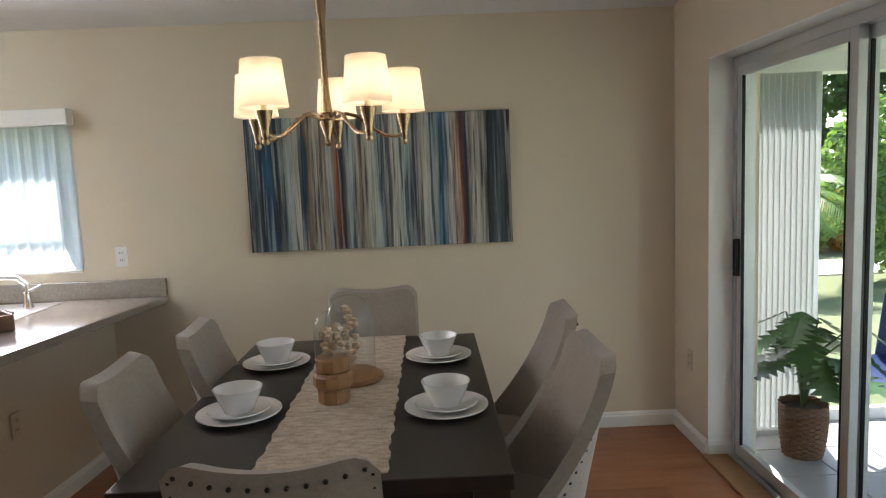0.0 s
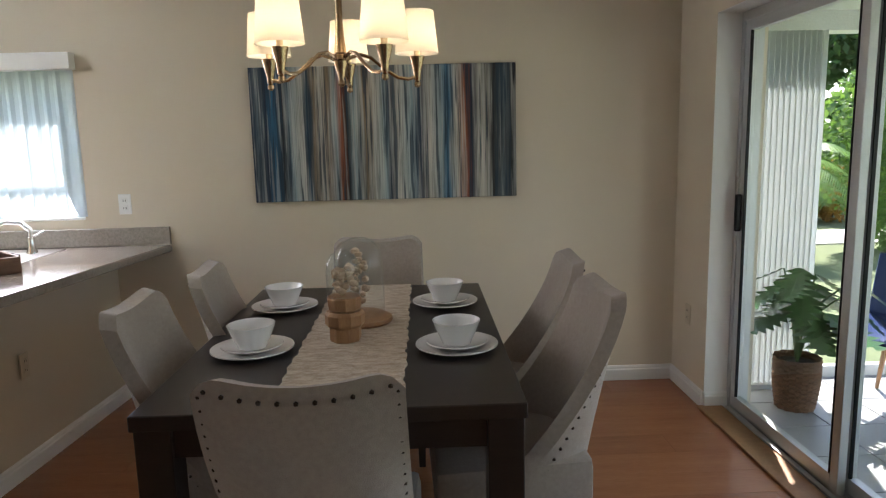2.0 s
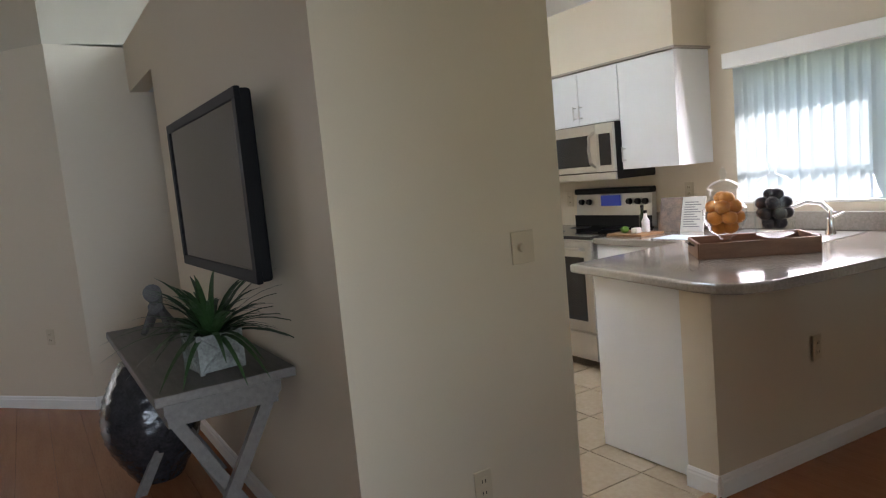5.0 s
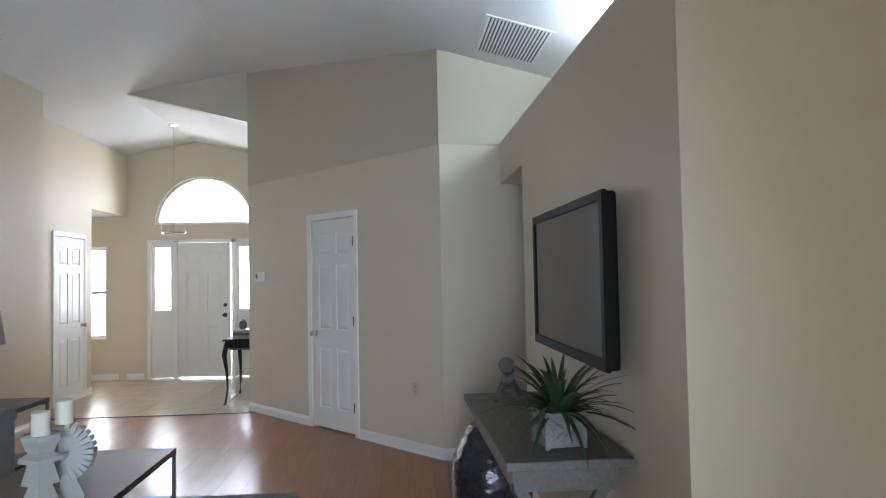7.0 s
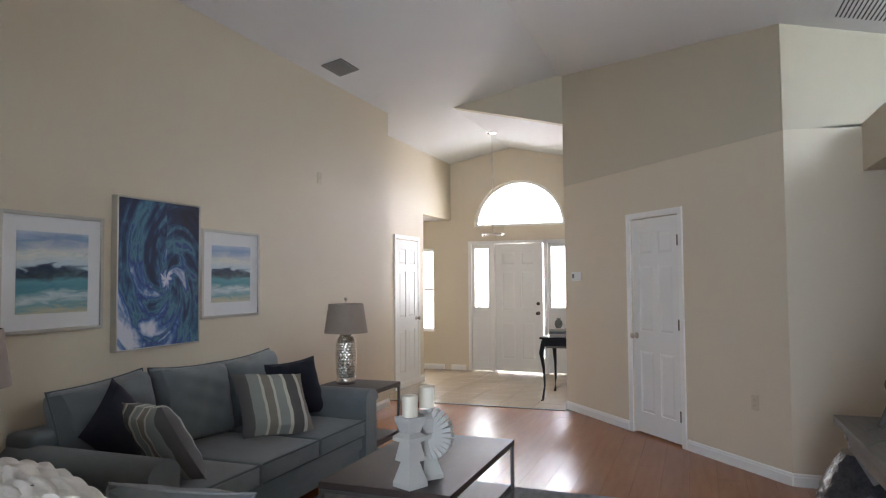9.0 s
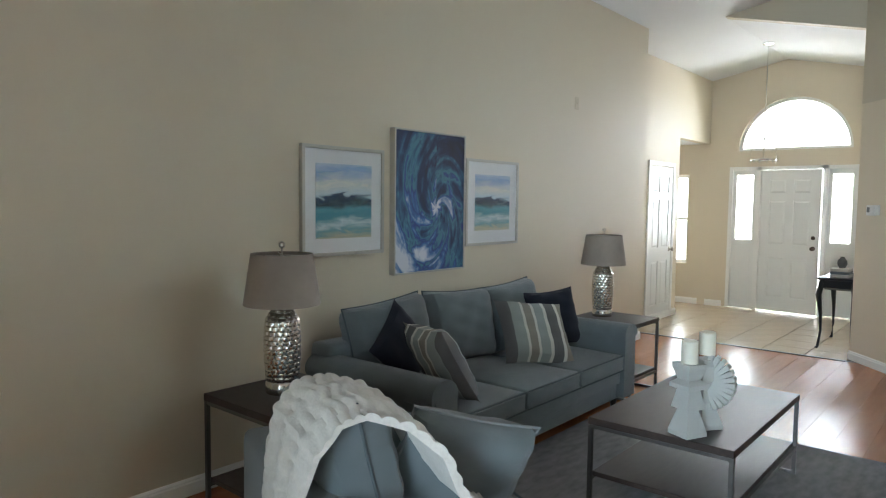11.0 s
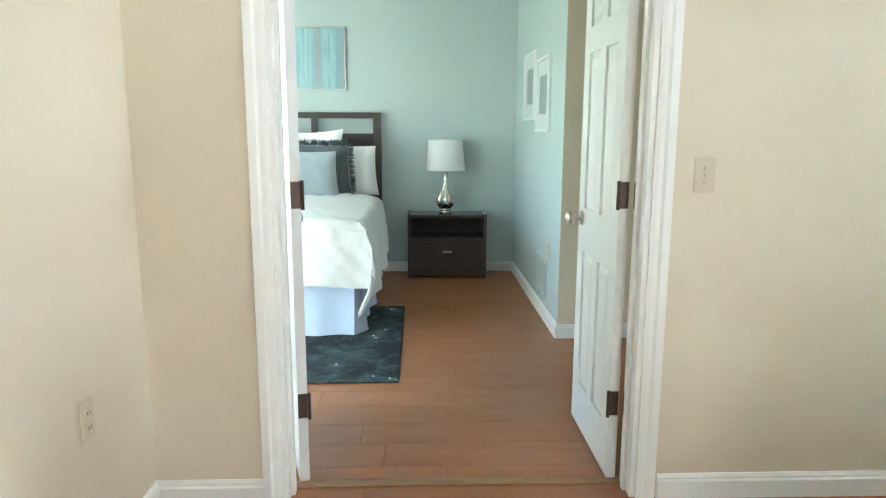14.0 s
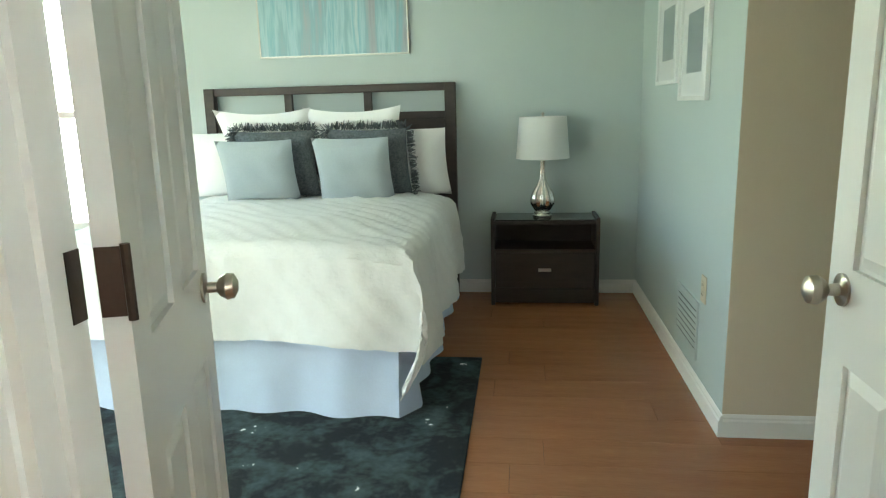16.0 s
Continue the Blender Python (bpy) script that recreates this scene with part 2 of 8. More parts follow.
def wall_x(name, x, t, spans, label, paint=None):
    """A wall across x at one place: boxes (y0, y1, z0, z1), or z1 None for up to the ceiling."""
    bm = bmesh.new()
    for y0, y1, z0, z1 in spans:
        if z1 is None:
            ys = [y0] + ([YR] if y0 < YR < y1 else []) + [y1]
            prism([(y0, z0), (y1, z0)] + [(y, roof(y)) for y in ys[::-1]], "x", x, x + t, bm)
        else:
            box(x, x + t, y0, y1, z0, z1, bm=bm)
    return struct(name, bm, paint or PAINT, label, "wall")


def wall_y(name, y, t, spans, label, paint=None):
    bm = bmesh.new()
    for x0, x1, z0, z1 in spans:
        box(x0, x1, y, y + t, z0, z1, bm=bm)
    return struct(name, bm, paint or PAINT, label, "wall")


# painting wall with the kitchen window
WX0, WX1, WZ0, WZ1 = -2.49, -1.64, 1.065, 1.90
wall_y("wall_north", YN, 0.2, [(-5.4, WX0, 0, ZN), (WX1, XE + 0.2, 0, ZN), (WX0, WX1, 0, WZ0), (WX0, WX1, WZ1, ZN)],
       "cream painted wall behind the dining table")
# wall with the glass sliding door
SY0, SY1, SZ = -1.02, 3.28, 2.06
wall_x("wall_east", XE, 0.26, [(SY1, YN, 0, None), (-2.6, SY0, 0, None), (SY0, SY1, SZ, None)], "cream wall round the glass sliding door")
wall_x("wall_east_south", 1.375, 0.2, [(YS, -2.4, 0, None)], "cream wall beside the bedroom doorway")
wall_y("wall_return", -2.6, 0.2, [(1.575, XE + 0.2, 0, roof(-2.5))], "short cream wall return")
# sofa wall with the bedroom doorway
DX0, DX1, DZ = -0.292, 0.940, 2.04
wall_y("wall_south", YS - T, T, [(-7.07, DX0, 0, ZS), (DX1, 1.95, 0, ZS), (1.95, 3.75, 2.1, ZS), (3.75, 4.12, 0, ZS), (DX0, DX1, DZ, ZS)], "cream wall behind the sofa with the bedroom doorway")
# television wall, low wall end towards the dining area, header of the hall
YT, XP, ZP = 0.70, -1.755, 2.54
wall_y("wall_television", YT, T, [(-4.27, XP, 0, ZP), (-5.2, -4.27, 2.21, ZP)], "cream partition wall behind the television, open above")
wall_x("wall_kitchen_end", XP - T, T, [(YT + T, 1.60, 0, ZP)], "end of the cream partition wall beside the kitchen")
wall_x("wall_kitchen_west", -4.27 - T, T, [(YT + T, YN, 0, ZP)], "cream wall between kitchen and hall")
wall_x("wall_hall", -5.2 - T, T, [(0.205, YN, 0, 2.54)], "cream hall wall")
wall_x("wall_hall_upper", -5.2 - T, T + 0.004, [(0.205, YN, 2.54, None)], "upper part of the hall wall", PAINT_SHADED)
struct("ceiling_hall", box(-5.2, -4.27, YT + T, YN, 2.21, 2.26), CEIL, "flat white hall ceiling")

# slanting closet wall between hall and foyer
CA, CB = Vector((-5.2, 0.205)), Vector((-7.57, -1.815))
CD = (CB - CA).normalized()
CN = Vector((CD.y, -CD.x))                 # points into the closet
if CN.y < 0:
    CN = -CN


def slant(bm, s0, s1, z0, z1, t0=0.0, t1=T):
    """A box along the slanting wall: s metres from its hall end, t metres into it."""
    own = bmesh.new()
    vs = []
    for s in (s0, s1):
        for t in (t0, t1):
            p = CA + CD * s + CN * t
            for z in (z0, z1):
                vs.append(own.verts.new((p.x, p.y, z)))
    for f in ((0, 1, 3, 2), (4, 6, 7, 5), (0, 4, 5, 1), (2, 3, 7, 6), (0, 2, 6, 4), (1, 5, 7, 3)):
        own.faces.new([vs[i] for i in f])
    return merge(bm, own)


CL = (CB - CA).length
KD0 = (Vector((-6.045, -0.505)) - CA).length
KD1 = KD0 + 0.80
bm = slant(None, 0, KD0 + 0.045, 0, ZP)
slant(bm, KD1 - 0.045, CL, 0, ZP)
slant(bm, KD0 + 0.045, KD1 - 0.045, 2.045, ZP)
struct("wall_closet", bm, PAINT, "slanting cream wall with a closet door", "wall")
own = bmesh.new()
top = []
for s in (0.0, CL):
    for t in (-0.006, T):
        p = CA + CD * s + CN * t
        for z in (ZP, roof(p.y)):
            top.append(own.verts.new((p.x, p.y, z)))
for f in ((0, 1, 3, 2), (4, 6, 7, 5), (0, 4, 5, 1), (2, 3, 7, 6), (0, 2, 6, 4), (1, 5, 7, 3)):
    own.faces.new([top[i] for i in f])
struct("wall_closet_upper", own, PAINT_SHADED, "upper part of the slanting closet wall", "wall")

# foyer
FY0, FY1, FR, FZE, FZA = -4.2, -1.815, -3.166, 3.27, roof(-3.166)
wall_y("wall_foyer_north", FY1, T, [(XW, -7.57, 0, FZE + 0.1)], "cream foyer wall")
wall_y("wall_foyer_south", FY0 - T, T, [(-9.1, -8.87, 0, FZE + 0.13), (-8.11, -7.07, 0, FZE + 0.13), (-8.87, -8.11, 2.04, FZE + 0.13), (XW, -9.1, 2.46, FZE + 0.13)], "cream foyer wall with a white door")
wall_x("wall_sofa_end", -7.07 - 0.001, T, [(FY0 - T, YS - T, 0, ZS)], "end of the sofa wall")
FDY0, FDY1 = -3.90, -2.20
bm = bmesh.new()
for y0, y1, z0, z1 in ((FY0 - 2.2, -5.4, 0, 2.46), (-5.4, -4.5, 0, 0.62), (-5.4, -4.5, 2.0, 2.46), (-4.5, FY0 - T, 0, 2.46), (FY0 - T, FDY0, 0, 2.33), (FDY1, FY1 + T, 0, 2.33),
                       (FDY0, FDY1, 2.10, 2.33), (FY0 - 2.2, FY0 - T, 2.46, 2.6)):
    box(XW - 0.2, XW, y0, y1, z0, z1, bm=bm)
# wall round the half-round window
FANY, FANZ, FANR = -3.05, 2.33, 0.74
arc = [(FANY + FANR * math.cos(math.pi * i / 24), FANZ + FANR * math.sin(math.pi * i / 24)) for i in range(25)]
prism([(FDY1, FANZ), (FY1 + T, FANZ), (FY1 + T, FZE), (FR, FZA + 0.03)] + [(FANY, FANZ + FANR)] + arc[12::-1], "x", XW - 0.2, XW, bm)
prism([(FDY0, FANZ)] + arc[24:11:-1] + [(FR, FZA + 0.03), (FY0 - T, FZE + 0.13), (FY0 - T, FANZ)], "x", XW - 0.2, XW, bm)
struct("wall_front", bm, PAINT, "cream front wall with door, sidelights and half-round window", "wall")
# foyer ceiling and its gable towards the living room
struct("ceiling_foyer", prism([(FY0 - T, roof(FY0 - T)), (FR, FZA), (FY1 + T, FZE), (FY1 + T, FZE + 0.1), (FR, FZA + 0.1), (FY0 - T, roof(FY0 - T) + 0.1)], "x", XW, -7.6), CEIL, "white vaulted foyer ceiling")
struct("wall_foyer_gable", prism([(FY1, FZE), (FR, FZA), (FR, roof(FR)), (YR, ZR), (FY1, roof(FY1))], "x", -7.57 - T, -7.565), PAINT_SHADED, "gable above the foyer opening", "wall")
bm = prism([(FY0 - T, roof(FY0 - T)), (YS - T, roof(YS - T)), (YS - T, ZS + 0.1), (FY0 - T, ZS + 0.1)], "x", -7.6, -6.95)
struct("ceiling_step", bm, CEIL, "white strip of ceiling at the foyer corner", "ceiling")
# study beyond the foyer
wall_x("wall_study", -7.3, T, [(-6.4, FY0 - T, 0, 2.46)], "cream study wall")
wall_y("wall_study_south", -6.52, T, [(XW, -7.18, 0, 2.46)], "cream study wall")
struct("ceiling_study", box(XW, -7.18, -6.5, FY0 - T, 2.46, 2.5), CEIL, "white study ceiling")

# main ceiling
bm = prism([(YN + 0.2, ZN), (YN + 0.2, ZN + 0.12), (YR, ZR + 0.12), (YS - T, ZS + 0.12), (YS - T, roof(YS - T)), (YR, ZR), (YN, ZN)], "x", -7.6, XE + 0.2)
struct("ceiling", bm, CEIL, "white vaulted ceiling")

# bedroom
BY, BX, BJ, BZ = -7.71, -0.387, -5.674, 2.44
wall_y("wall_bedroom_north", BY - T, T, [(-2.7, 2.85, 0, BZ), (3.75, 4.12, 0, BZ), (2.85, 3.75, 0, 0.45), (2.85, 3.75, 2.1, BZ)], "blue-grey bedroom wall behind the bed", BLUE)
wall_x("wall_bedroom_west", BX - T, T, [(BY, BJ, 0, BZ)], "blue-grey bedroom side wall", BLUE)
wall_y("wall_bedroom_jog", BJ - T, T + 0.002, [(-2.7, BX - T, 0, BZ), (BX - T, BX - 0.001, 0, BZ)], "cream wall beside the bedroom door")
wall_x("wall_bedroom_far_west", -2.7 - T, T, [(BJ, YS - T, 0, BZ)], "cream wall of the bedroom entry")
wall_x("wall_bedroom_east", 4.0, T, [(BY, -6.4, 0, BZ), (-4.4, YS - T, 0, BZ), (-6.4, -4.4, 0, 0.4), (-6.4, -4.4, 2.1, BZ)], "blue-grey bedroom wall with an added wide window", BLUE)
wall_y("wall_bedroom_entry", YS - T - 0.012, 0.01, [(-2.7, DX0 - 0.07, 0, BZ), (DX1 + 0.07, 1.95, 0, BZ), (1.95, 3.75, 2.1, BZ), (3.75, 4.0, 0, BZ), (DX0 - 0.07, DX1 + 0.07, DZ + 0.07, BZ)], "blue-grey bedroom side of the door wall", BLUE)
struct("ceiling_bedroom", box(-2.7, 4.0, BY, YS - T, BZ, BZ + 0.06), CEIL, "flat white bedroom ceiling")


# ---- dining area ----
def baseboard(name, p, q, out, h=0.09):
    """A moulded skirting from p to q; out points into the room."""
    p, q, o = Vector((*p, 0)), Vector((*q, 0)), Vector((*out, 0)).normalized()
    own = bmesh.new()
    prof = [(0, 0), (0.016, 0), (0.016, h * 0.72), (0.011, h * 0.80), (0.011, h * 0.88), (0.005, h), (0, h)]
    rows = [[own.verts.new(e + o * a + Vector((0, 0, z))) for a, z in prof] for e in (p, q)]
    n = len(prof)
    for i in range(n):
        own.faces.new((rows[0][i], rows[0][(i + 1) % n], rows[1][(i + 1) % n], rows[1][i]))
    own.faces.new(rows[0])
    own.faces.new(rows[1][::-1])
    return struct(name, own, TRIM, "white moulded baseboard along the wall", "baseboard")


baseboard("baseboard_north", (-1.49, YN), (XE, YN), (0, -1))
baseboard("baseboard_east", (XE, YN), (XE, SY1), (-1, 0))
baseboard("baseboard_reveal", (XE, SY1), (XE + 0.125, SY1), (0, -1))
baseboard("baseboard_east_south", (1.375, -2.4), (1.375, YS), (-1, 0))
baseboard("baseboard_south_a", (1.375, YS), (1.0, YS), (0, 1))
baseboard("baseboard_south", (DX0 - 0.075, YS), (-7.07, YS), (0, 1))
baseboard("baseboard_tv", (-4.27, YT), (XP, YT), (0, -1))
baseboard("baseboard_tv_end", (XP, YT), (XP, 1.60), (1, 0))
baseboard("baseboard_hall", (-5.2, 0.205), (-5.2, YN), (1, 0))
pa, pb = CA, CA + CD * (KD0 - 0.02)
baseboard("baseboard_closet_a", pa, pb, -CN)
baseboard("baseboard_closet_b", CA + CD * (KD1 + 0.02), CB, -CN)
baseboard("baseboard_foyer_n", CB, (XW, FY1), (0, -1))
baseboard("baseboard_foyer_s", (-7.07, FY0), (-7.25, FY0), (0, 1))
baseboard("baseboard_foyer_sb", (-8.1, FY0), (-9.1, FY0), (0, 1))
baseboard("baseboard_front", (XW, FY0), (XW, FDY0 - 0.05), (1, 0))
baseboard("baseboard_study", (XW, -6.4), (XW, FY0 - T), (1, 0))
baseboard("baseboard_bed_n", (BX, BY), (4.0, BY), (0, 1))
baseboard("baseboard_bed_w", (BX, BY), (BX, BJ + 0.016), (1, 0))
baseboard("baseboard_bed_j", (-2.7, BJ), (BX, BJ), (0, 1))


def wall_plate(name, place, turn, kind, material, label):
    """A switch or outlet plate; its face looks along local -y."""
    th = thing(name, label, kind, place, turn)
    hw = 0.05 if kind == "dimmer" else 0.036
    part("plate", box(-hw, hw, -0.006, 0.0, -0.058, 0.058, 0.003), material, th)
    if kind == "outlet":
        for z in (-0.021, 0.021):
            part("socket", box(-0.016, 0.016, -0.009, -0.006, z - 0.014, z + 0.014, 0.002), material, th)
            bm = box(-0.008, -0.005, -0.0095, -0.0088, z - 0.006, z + 0.006)
            box(0.005, 0.008, -0.0095, -0.0088, z - 0.006, z + 0.006, bm=bm)
            part("slots", bm, BLACK, th)
    elif kind == "dimmer":
        k = lathe([(0.0, 0), (0.017, 0), (0.015, 0.012), (0.0, 0.013)], 20)
        part("knob", moved(k, Matrix.Translation((-0.008, -0.006, 0)) @ Matrix.Rotation(radians(90), 4, "X")), material, th, smooth=True)
    else:
        for z in (-0.022, 0, 0.022) if kind == "triple switch" else (0,):
            part("toggle", box(-0.006, 0.006, -0.016, -0.006, z - 0.007, z + 0.007, 0.002), material, th)
    return th


wall_plate("outlet", (-1.409, YN, 1.15), 0, "outlet", WHITEPL, "white wall outlet above the kitchen counter")
wall_plate("outlet", (XE, 3.52, 0.46), -90, "outlet", IVORY, "ivory wall outlet near the sliding door")
wall_plate("outlet", (-1.545, 2.85, 0.50), 93, "outlet", IVORY, "ivory outlet on the kitchen half wall")
d = wall_plate("dimmer_switch", (XP, 1.405, 1.14), 90, "dimmer", IVORY, "ivory dimmer switch on the partition wall")
wall_plate("outlet", (XP, 1.15, 0.34), 90, "outlet", IVORY, "ivory wall outlet low on the partition wall")
wall_plate("light_switch", (-0.463, YS, 1.14), 180, "triple switch", IVORY, "ivory light switch beside the bedroom doorway")
wall_plate("outlet", (1.375, -3.40, 0.50), -90, "outlet", IVORY, "ivory wall outlet beside the bedroom doorway")
pc = CA + CD * 0.33
wall_plate("outlet", (pc.x, pc.y, 0.53), math.degrees(math.atan2(CD.y, CD.x)) + 180, "outlet", IVORY, "ivory wall outlet on the slanting wall")
wall_plate("blank_plate", (-5.5, YS, 2.47), 180, "plate", mat("painted_plate", (0.64, 0.55, 0.40), 0.5), "blank plate painted over high on the wall")


# table
FABRIC = mat("beige_linen", (0.39, 0.335, 0.285), 0.95, vary=0.12, scale=70, bump=0.2, fine=420, sheen=0.25)
NAIL = mat("antique_nailhead", (0.045, 0.032, 0.022), 0.35, 0.8, vary=0.1)
TX, TY, TW, TL = 0.022, 2.345, 1.07, 1.57
table = thing("dining_table", "dark espresso wooden dining table with square legs", "table", (TX, TY, 0))
part("tabletop", box(-TW / 2, TW / 2, -TL / 2, TL / 2, 0.715, 0.76, 0.004), ESPRESSO, table)
for sx in (-1, 1):
    for sy in (-1, 1):
        x, y = sx * (TW / 2 - 0.058), sy * (TL / 2 - 0.058)
        part("leg", box(x - 0.05, x + 0.05, y - 0.05, y + 0.05, 0, 0.715, 0.004), ESPRESSO, table)
for s in (-1, 1):
    part("apron", box(s * (TW / 2 - 0.035) - 0.012, s * (TW / 2 - 0.035) + 0.012, -TL / 2 + 0.11, TL / 2 - 0.11, 0.63, 0.715), ESPRESSO, table)
    part("apron", box(-TW / 2 + 0.11, TW / 2 - 0.11, s * (TL / 2 - 0.035) - 0.012, s * (TL / 2 - 0.035) + 0.012, 0.63, 0.715), ESPRESSO, table)


def chair_back():
    """The upholstered back with wings that sweep down to the seat."""
    own = bmesh.new()
    nu, nv = 18, 14
    grids = []
    for layer in (0, 1):
        g = []
        for j in range(nv + 1):
            v = j / nv
            row = []
            for i in range(nu + 1):
                s = 2 * i / nu - 1
                wrap = (0.014 + 0.30 * (1 - v) ** 1.8) * abs(s) ** 4 + 0.02 * s * s
                y = -0.235 - 0.125 * v ** 1.1 + wrap
                x = s * (0.236 - 0.010 * v)
                z = 0.30 + (0.705 - 0.034 * (1 - s * s) - 0.055 * max(0, (abs(s) - 0.62) / 0.38) ** 3) * v
                if layer:
                    y += 0.070 - 0.025 * v
                    x *= 0.955
                    z -= 0.012 * v
                row.append(own.verts.new((x, y, z)))
            g.append(row)
        grids.append(g)
    for layer, g in enumerate(grids):
        for j in range(nv):
            for i in range(nu):
                own.faces.new((g[j][i], g[j][i + 1], g[j + 1][i + 1], g[j + 1][i]))
    a, b = grids
    loop = lambda g: [g[0][i] for i in range(nu + 1)] + [g[j][nu] for j in range(1, nv + 1)] + [g[nv][i] for i in range(nu - 1, -1, -1)] + [g[j][0] for j in range(nv - 1, 0, -1)]
    la, lb = loop(a), loop(b)
    for i in range(len(la)):
        k = (i + 1) % len(la)
        own.faces.new((la[i], la[k], lb[k], lb[i]))
    edge = [e for e in own.edges if e.calc_face_angle(0) > 0.7]
    bmesh.ops.recalc_face_normals(own, faces=own.faces[:])
    bmesh.ops.bevel(own, geom=edge, offset=0.018, segments=4, affect="EDGES", profile=0.5)
    return own


def chair_nails():
    bm = bmesh.new()

    def nail(s, v):
        wrap = (0.014 + 0.30 * (1 - v) ** 1.8) * abs(s) ** 4 + 0.02 * s * s
        y = -0.238 - 0.125 * v ** 1.1 + wrap
        ball((s * (0.236 - 0.010 * v), y, 0.30 + (0.705 - 0.034 * (1 - s * s)) * v), 0.0065, bm, 1)

    for i in range(11):
        nail(-0.86 + 1.72 * i / 10, 0.945)
    for s in (-0.925, 0.925):
        for j in range(20):
            nail(s, 0.02 + 0.90 * j / 19)
    return bm


def dining_chair():
    c = thing("dining_chair", "beige linen upholstered dining chair with dark nailheads", "chair", group="chairs round the dining table")
    part("backrest", chair_back(), FABRIC, c, smooth=True)
    part("nailhead_trim", chair_nails(), NAIL, c, "dark nailheads along the back edge")["kind"] = "stuff"
    seat = prism([(-0.215, -0.24), (0.215, -0.24), (0.245, 0.26), (-0.245, 0.26)], "z", 0.31, 0.455, bevel=0.02)
    for v in seat.verts:
        if v.co.z > 0.44:
            v.co.z += 0.03 * max(0, 1 - (v.co.x / 0.3) ** 2)
    part("seat", seat, FABRIC, c, smooth=True)
    for sx in (-1, 1):
        for y, lean in ((-0.2, -0.06), (0.22, 0.0)):
            own = bmesh.new()
            lo = [own.verts.new((sx * 0.2 + a * 0.014, y + lean + b * 0.014, 0)) for a, b in ((-1, -1), (1, -1), (1, 1), (-1, 1))]
            hi = [own.verts.new((sx * 0.2 + a * 0.022, y + b * 0.022, 0.33)) for a, b in ((-1, -1), (1, -1), (1, 1), (-1, 1))]
            own.faces.new(lo[::-1])
            own.faces.new(hi)
            for i in range(4):
                own.faces.new((lo[i], lo[(i + 1) % 4], hi[(i + 1) % 4], hi[i]))
            part("leg", own, ESPRESSO, c, "dark tapered wooden leg")
    return c


chair = dining_chair()
chair.matrix_world = pose(0.015, 1.525, 0, 0, 0, 0)
for x, y, turn in ((-0.335, 1.99, -88), (-0.275, 2.56, -86), (0.555, 2.0, 92), (0.575, 2.58, 88), (0.055, 2.95, 180)):
    copy_thing(chair, pose(x, y, 0, 0, 0, turn))

# runner, plates, bowls
WEAVE = mat("woven_cream_jute", (0.72, 0.64, 0.52), 0.95, second=(0.30, 0.22, 0.15), scale=45, bump=0.6, fine=260, stretch=(0.6, 1.3, 1))
run = bmesh.new()
n = 60
rows = []
for i in range(n + 1):
    y = 1.60 + (3.125 - 1.60) * i / n
    w = 0.185 + 0.004 * math.sin(i * 1.7) + 0.003 * math.sin(i * 0.6)
    rows.append([run.verts.new((0.035 + s * w, y, z)) for s, z in ((-1, 0.7605), (1, 0.7605), (1, 0.766), (0, 0.7665), (-1, 0.766))])
for lo, hi in zip(rows, rows[1:]):
    for k in range(5):
        run.faces.new((lo[k], lo[(k + 1) % 5], hi[(k + 1) % 5], hi[k]))
run.faces.new(rows[0])
run.faces.new(rows[-1][::-1])
tagged(part("table_runner", run, WEAVE), "cream woven table runner with dark flecks on the dining table", "table runner")

CHINA = mat("white_porcelain", (0.80, 0.79, 0.77), 0.18, vary=0.015, scale=4, bump=0.0, coat=0.3)


def plate(r):
    return lathe([(0, 0.002), (r * 0.55, 0.0), (r * 0.62, 0.004), (r * 0.95, 0.014), (r, 0.017), (r * 0.99, 0.021), (r * 0.62, 0.010), (r * 0.5, 0.008), (0, 0.008)], 40)


def bowl(r):
    return lathe([(0, 0), (r * 0.58, 0), (r * 0.60, 0.006), (r * 0.82, 0.045), (r * 0.97, 0.077), (r * 0.99, 0.081), (r * 0.955, 0.081), (r * 0.79, 0.046), (r * 0.55, 0.012), (0, 0.011)], 40)


for x, y in ((-0.31, 2.10), (-0.32, 2.715), (0.392, 2.07), (0.375, 2.71)):
    for ob, z, label, cat in ((part("dinner_plate", plate(0.142), CHINA, smooth=True), 0.7605, "large white porcelain plate on the dining table", "plate"),
                              (part("salad_plate", plate(0.105), CHINA, smooth=True), 0.7705, "small white porcelain plate on a larger plate", "plate"),
                              (part("bowl", bowl(0.083), CHINA, smooth=True), 0.780, "white porcelain bowl on stacked plates", "bowl")):
        ob.location = (x, y, z)
        tagged(ob, label, cat, "place settings on the dining table")

# cloches
SHELL = mat("pale_sea_shells", (0.72, 0.58, 0.42), 0.6, second=(0.45, 0.27, 0.16), scale=14, bump=0.3, fine=60)
cl = thing("glass_cloche", "tall glass dome full of shells on a stacked wooden stand", "cloche", (0.0, 2.19, 0.7668))
cl.scale = (0.86, 0.86, 0.98)
part("base_block", moved(lathe([(0.062, 0), (0.066, 0.006), (0.066, 0.05), (0.06, 0.055)], 8), Matrix.Rotation(0.3, 4, "Z")), OAK, cl)
part("ring", moved(lathe([(0.074, 0.055), (0.082, 0.065), (0.082, 0.10), (0.074, 0.112)], 10), Matrix.Rotation(0.1, 4, "Z")), OAK, cl)
part("collar", moved(lathe([(0.056, 0.112), (0.068, 0.12), (0.072, 0.16), (0.066, 0.165)], 10), Matrix.Rotation(0.5, 4, "Z")), OAK, cl)
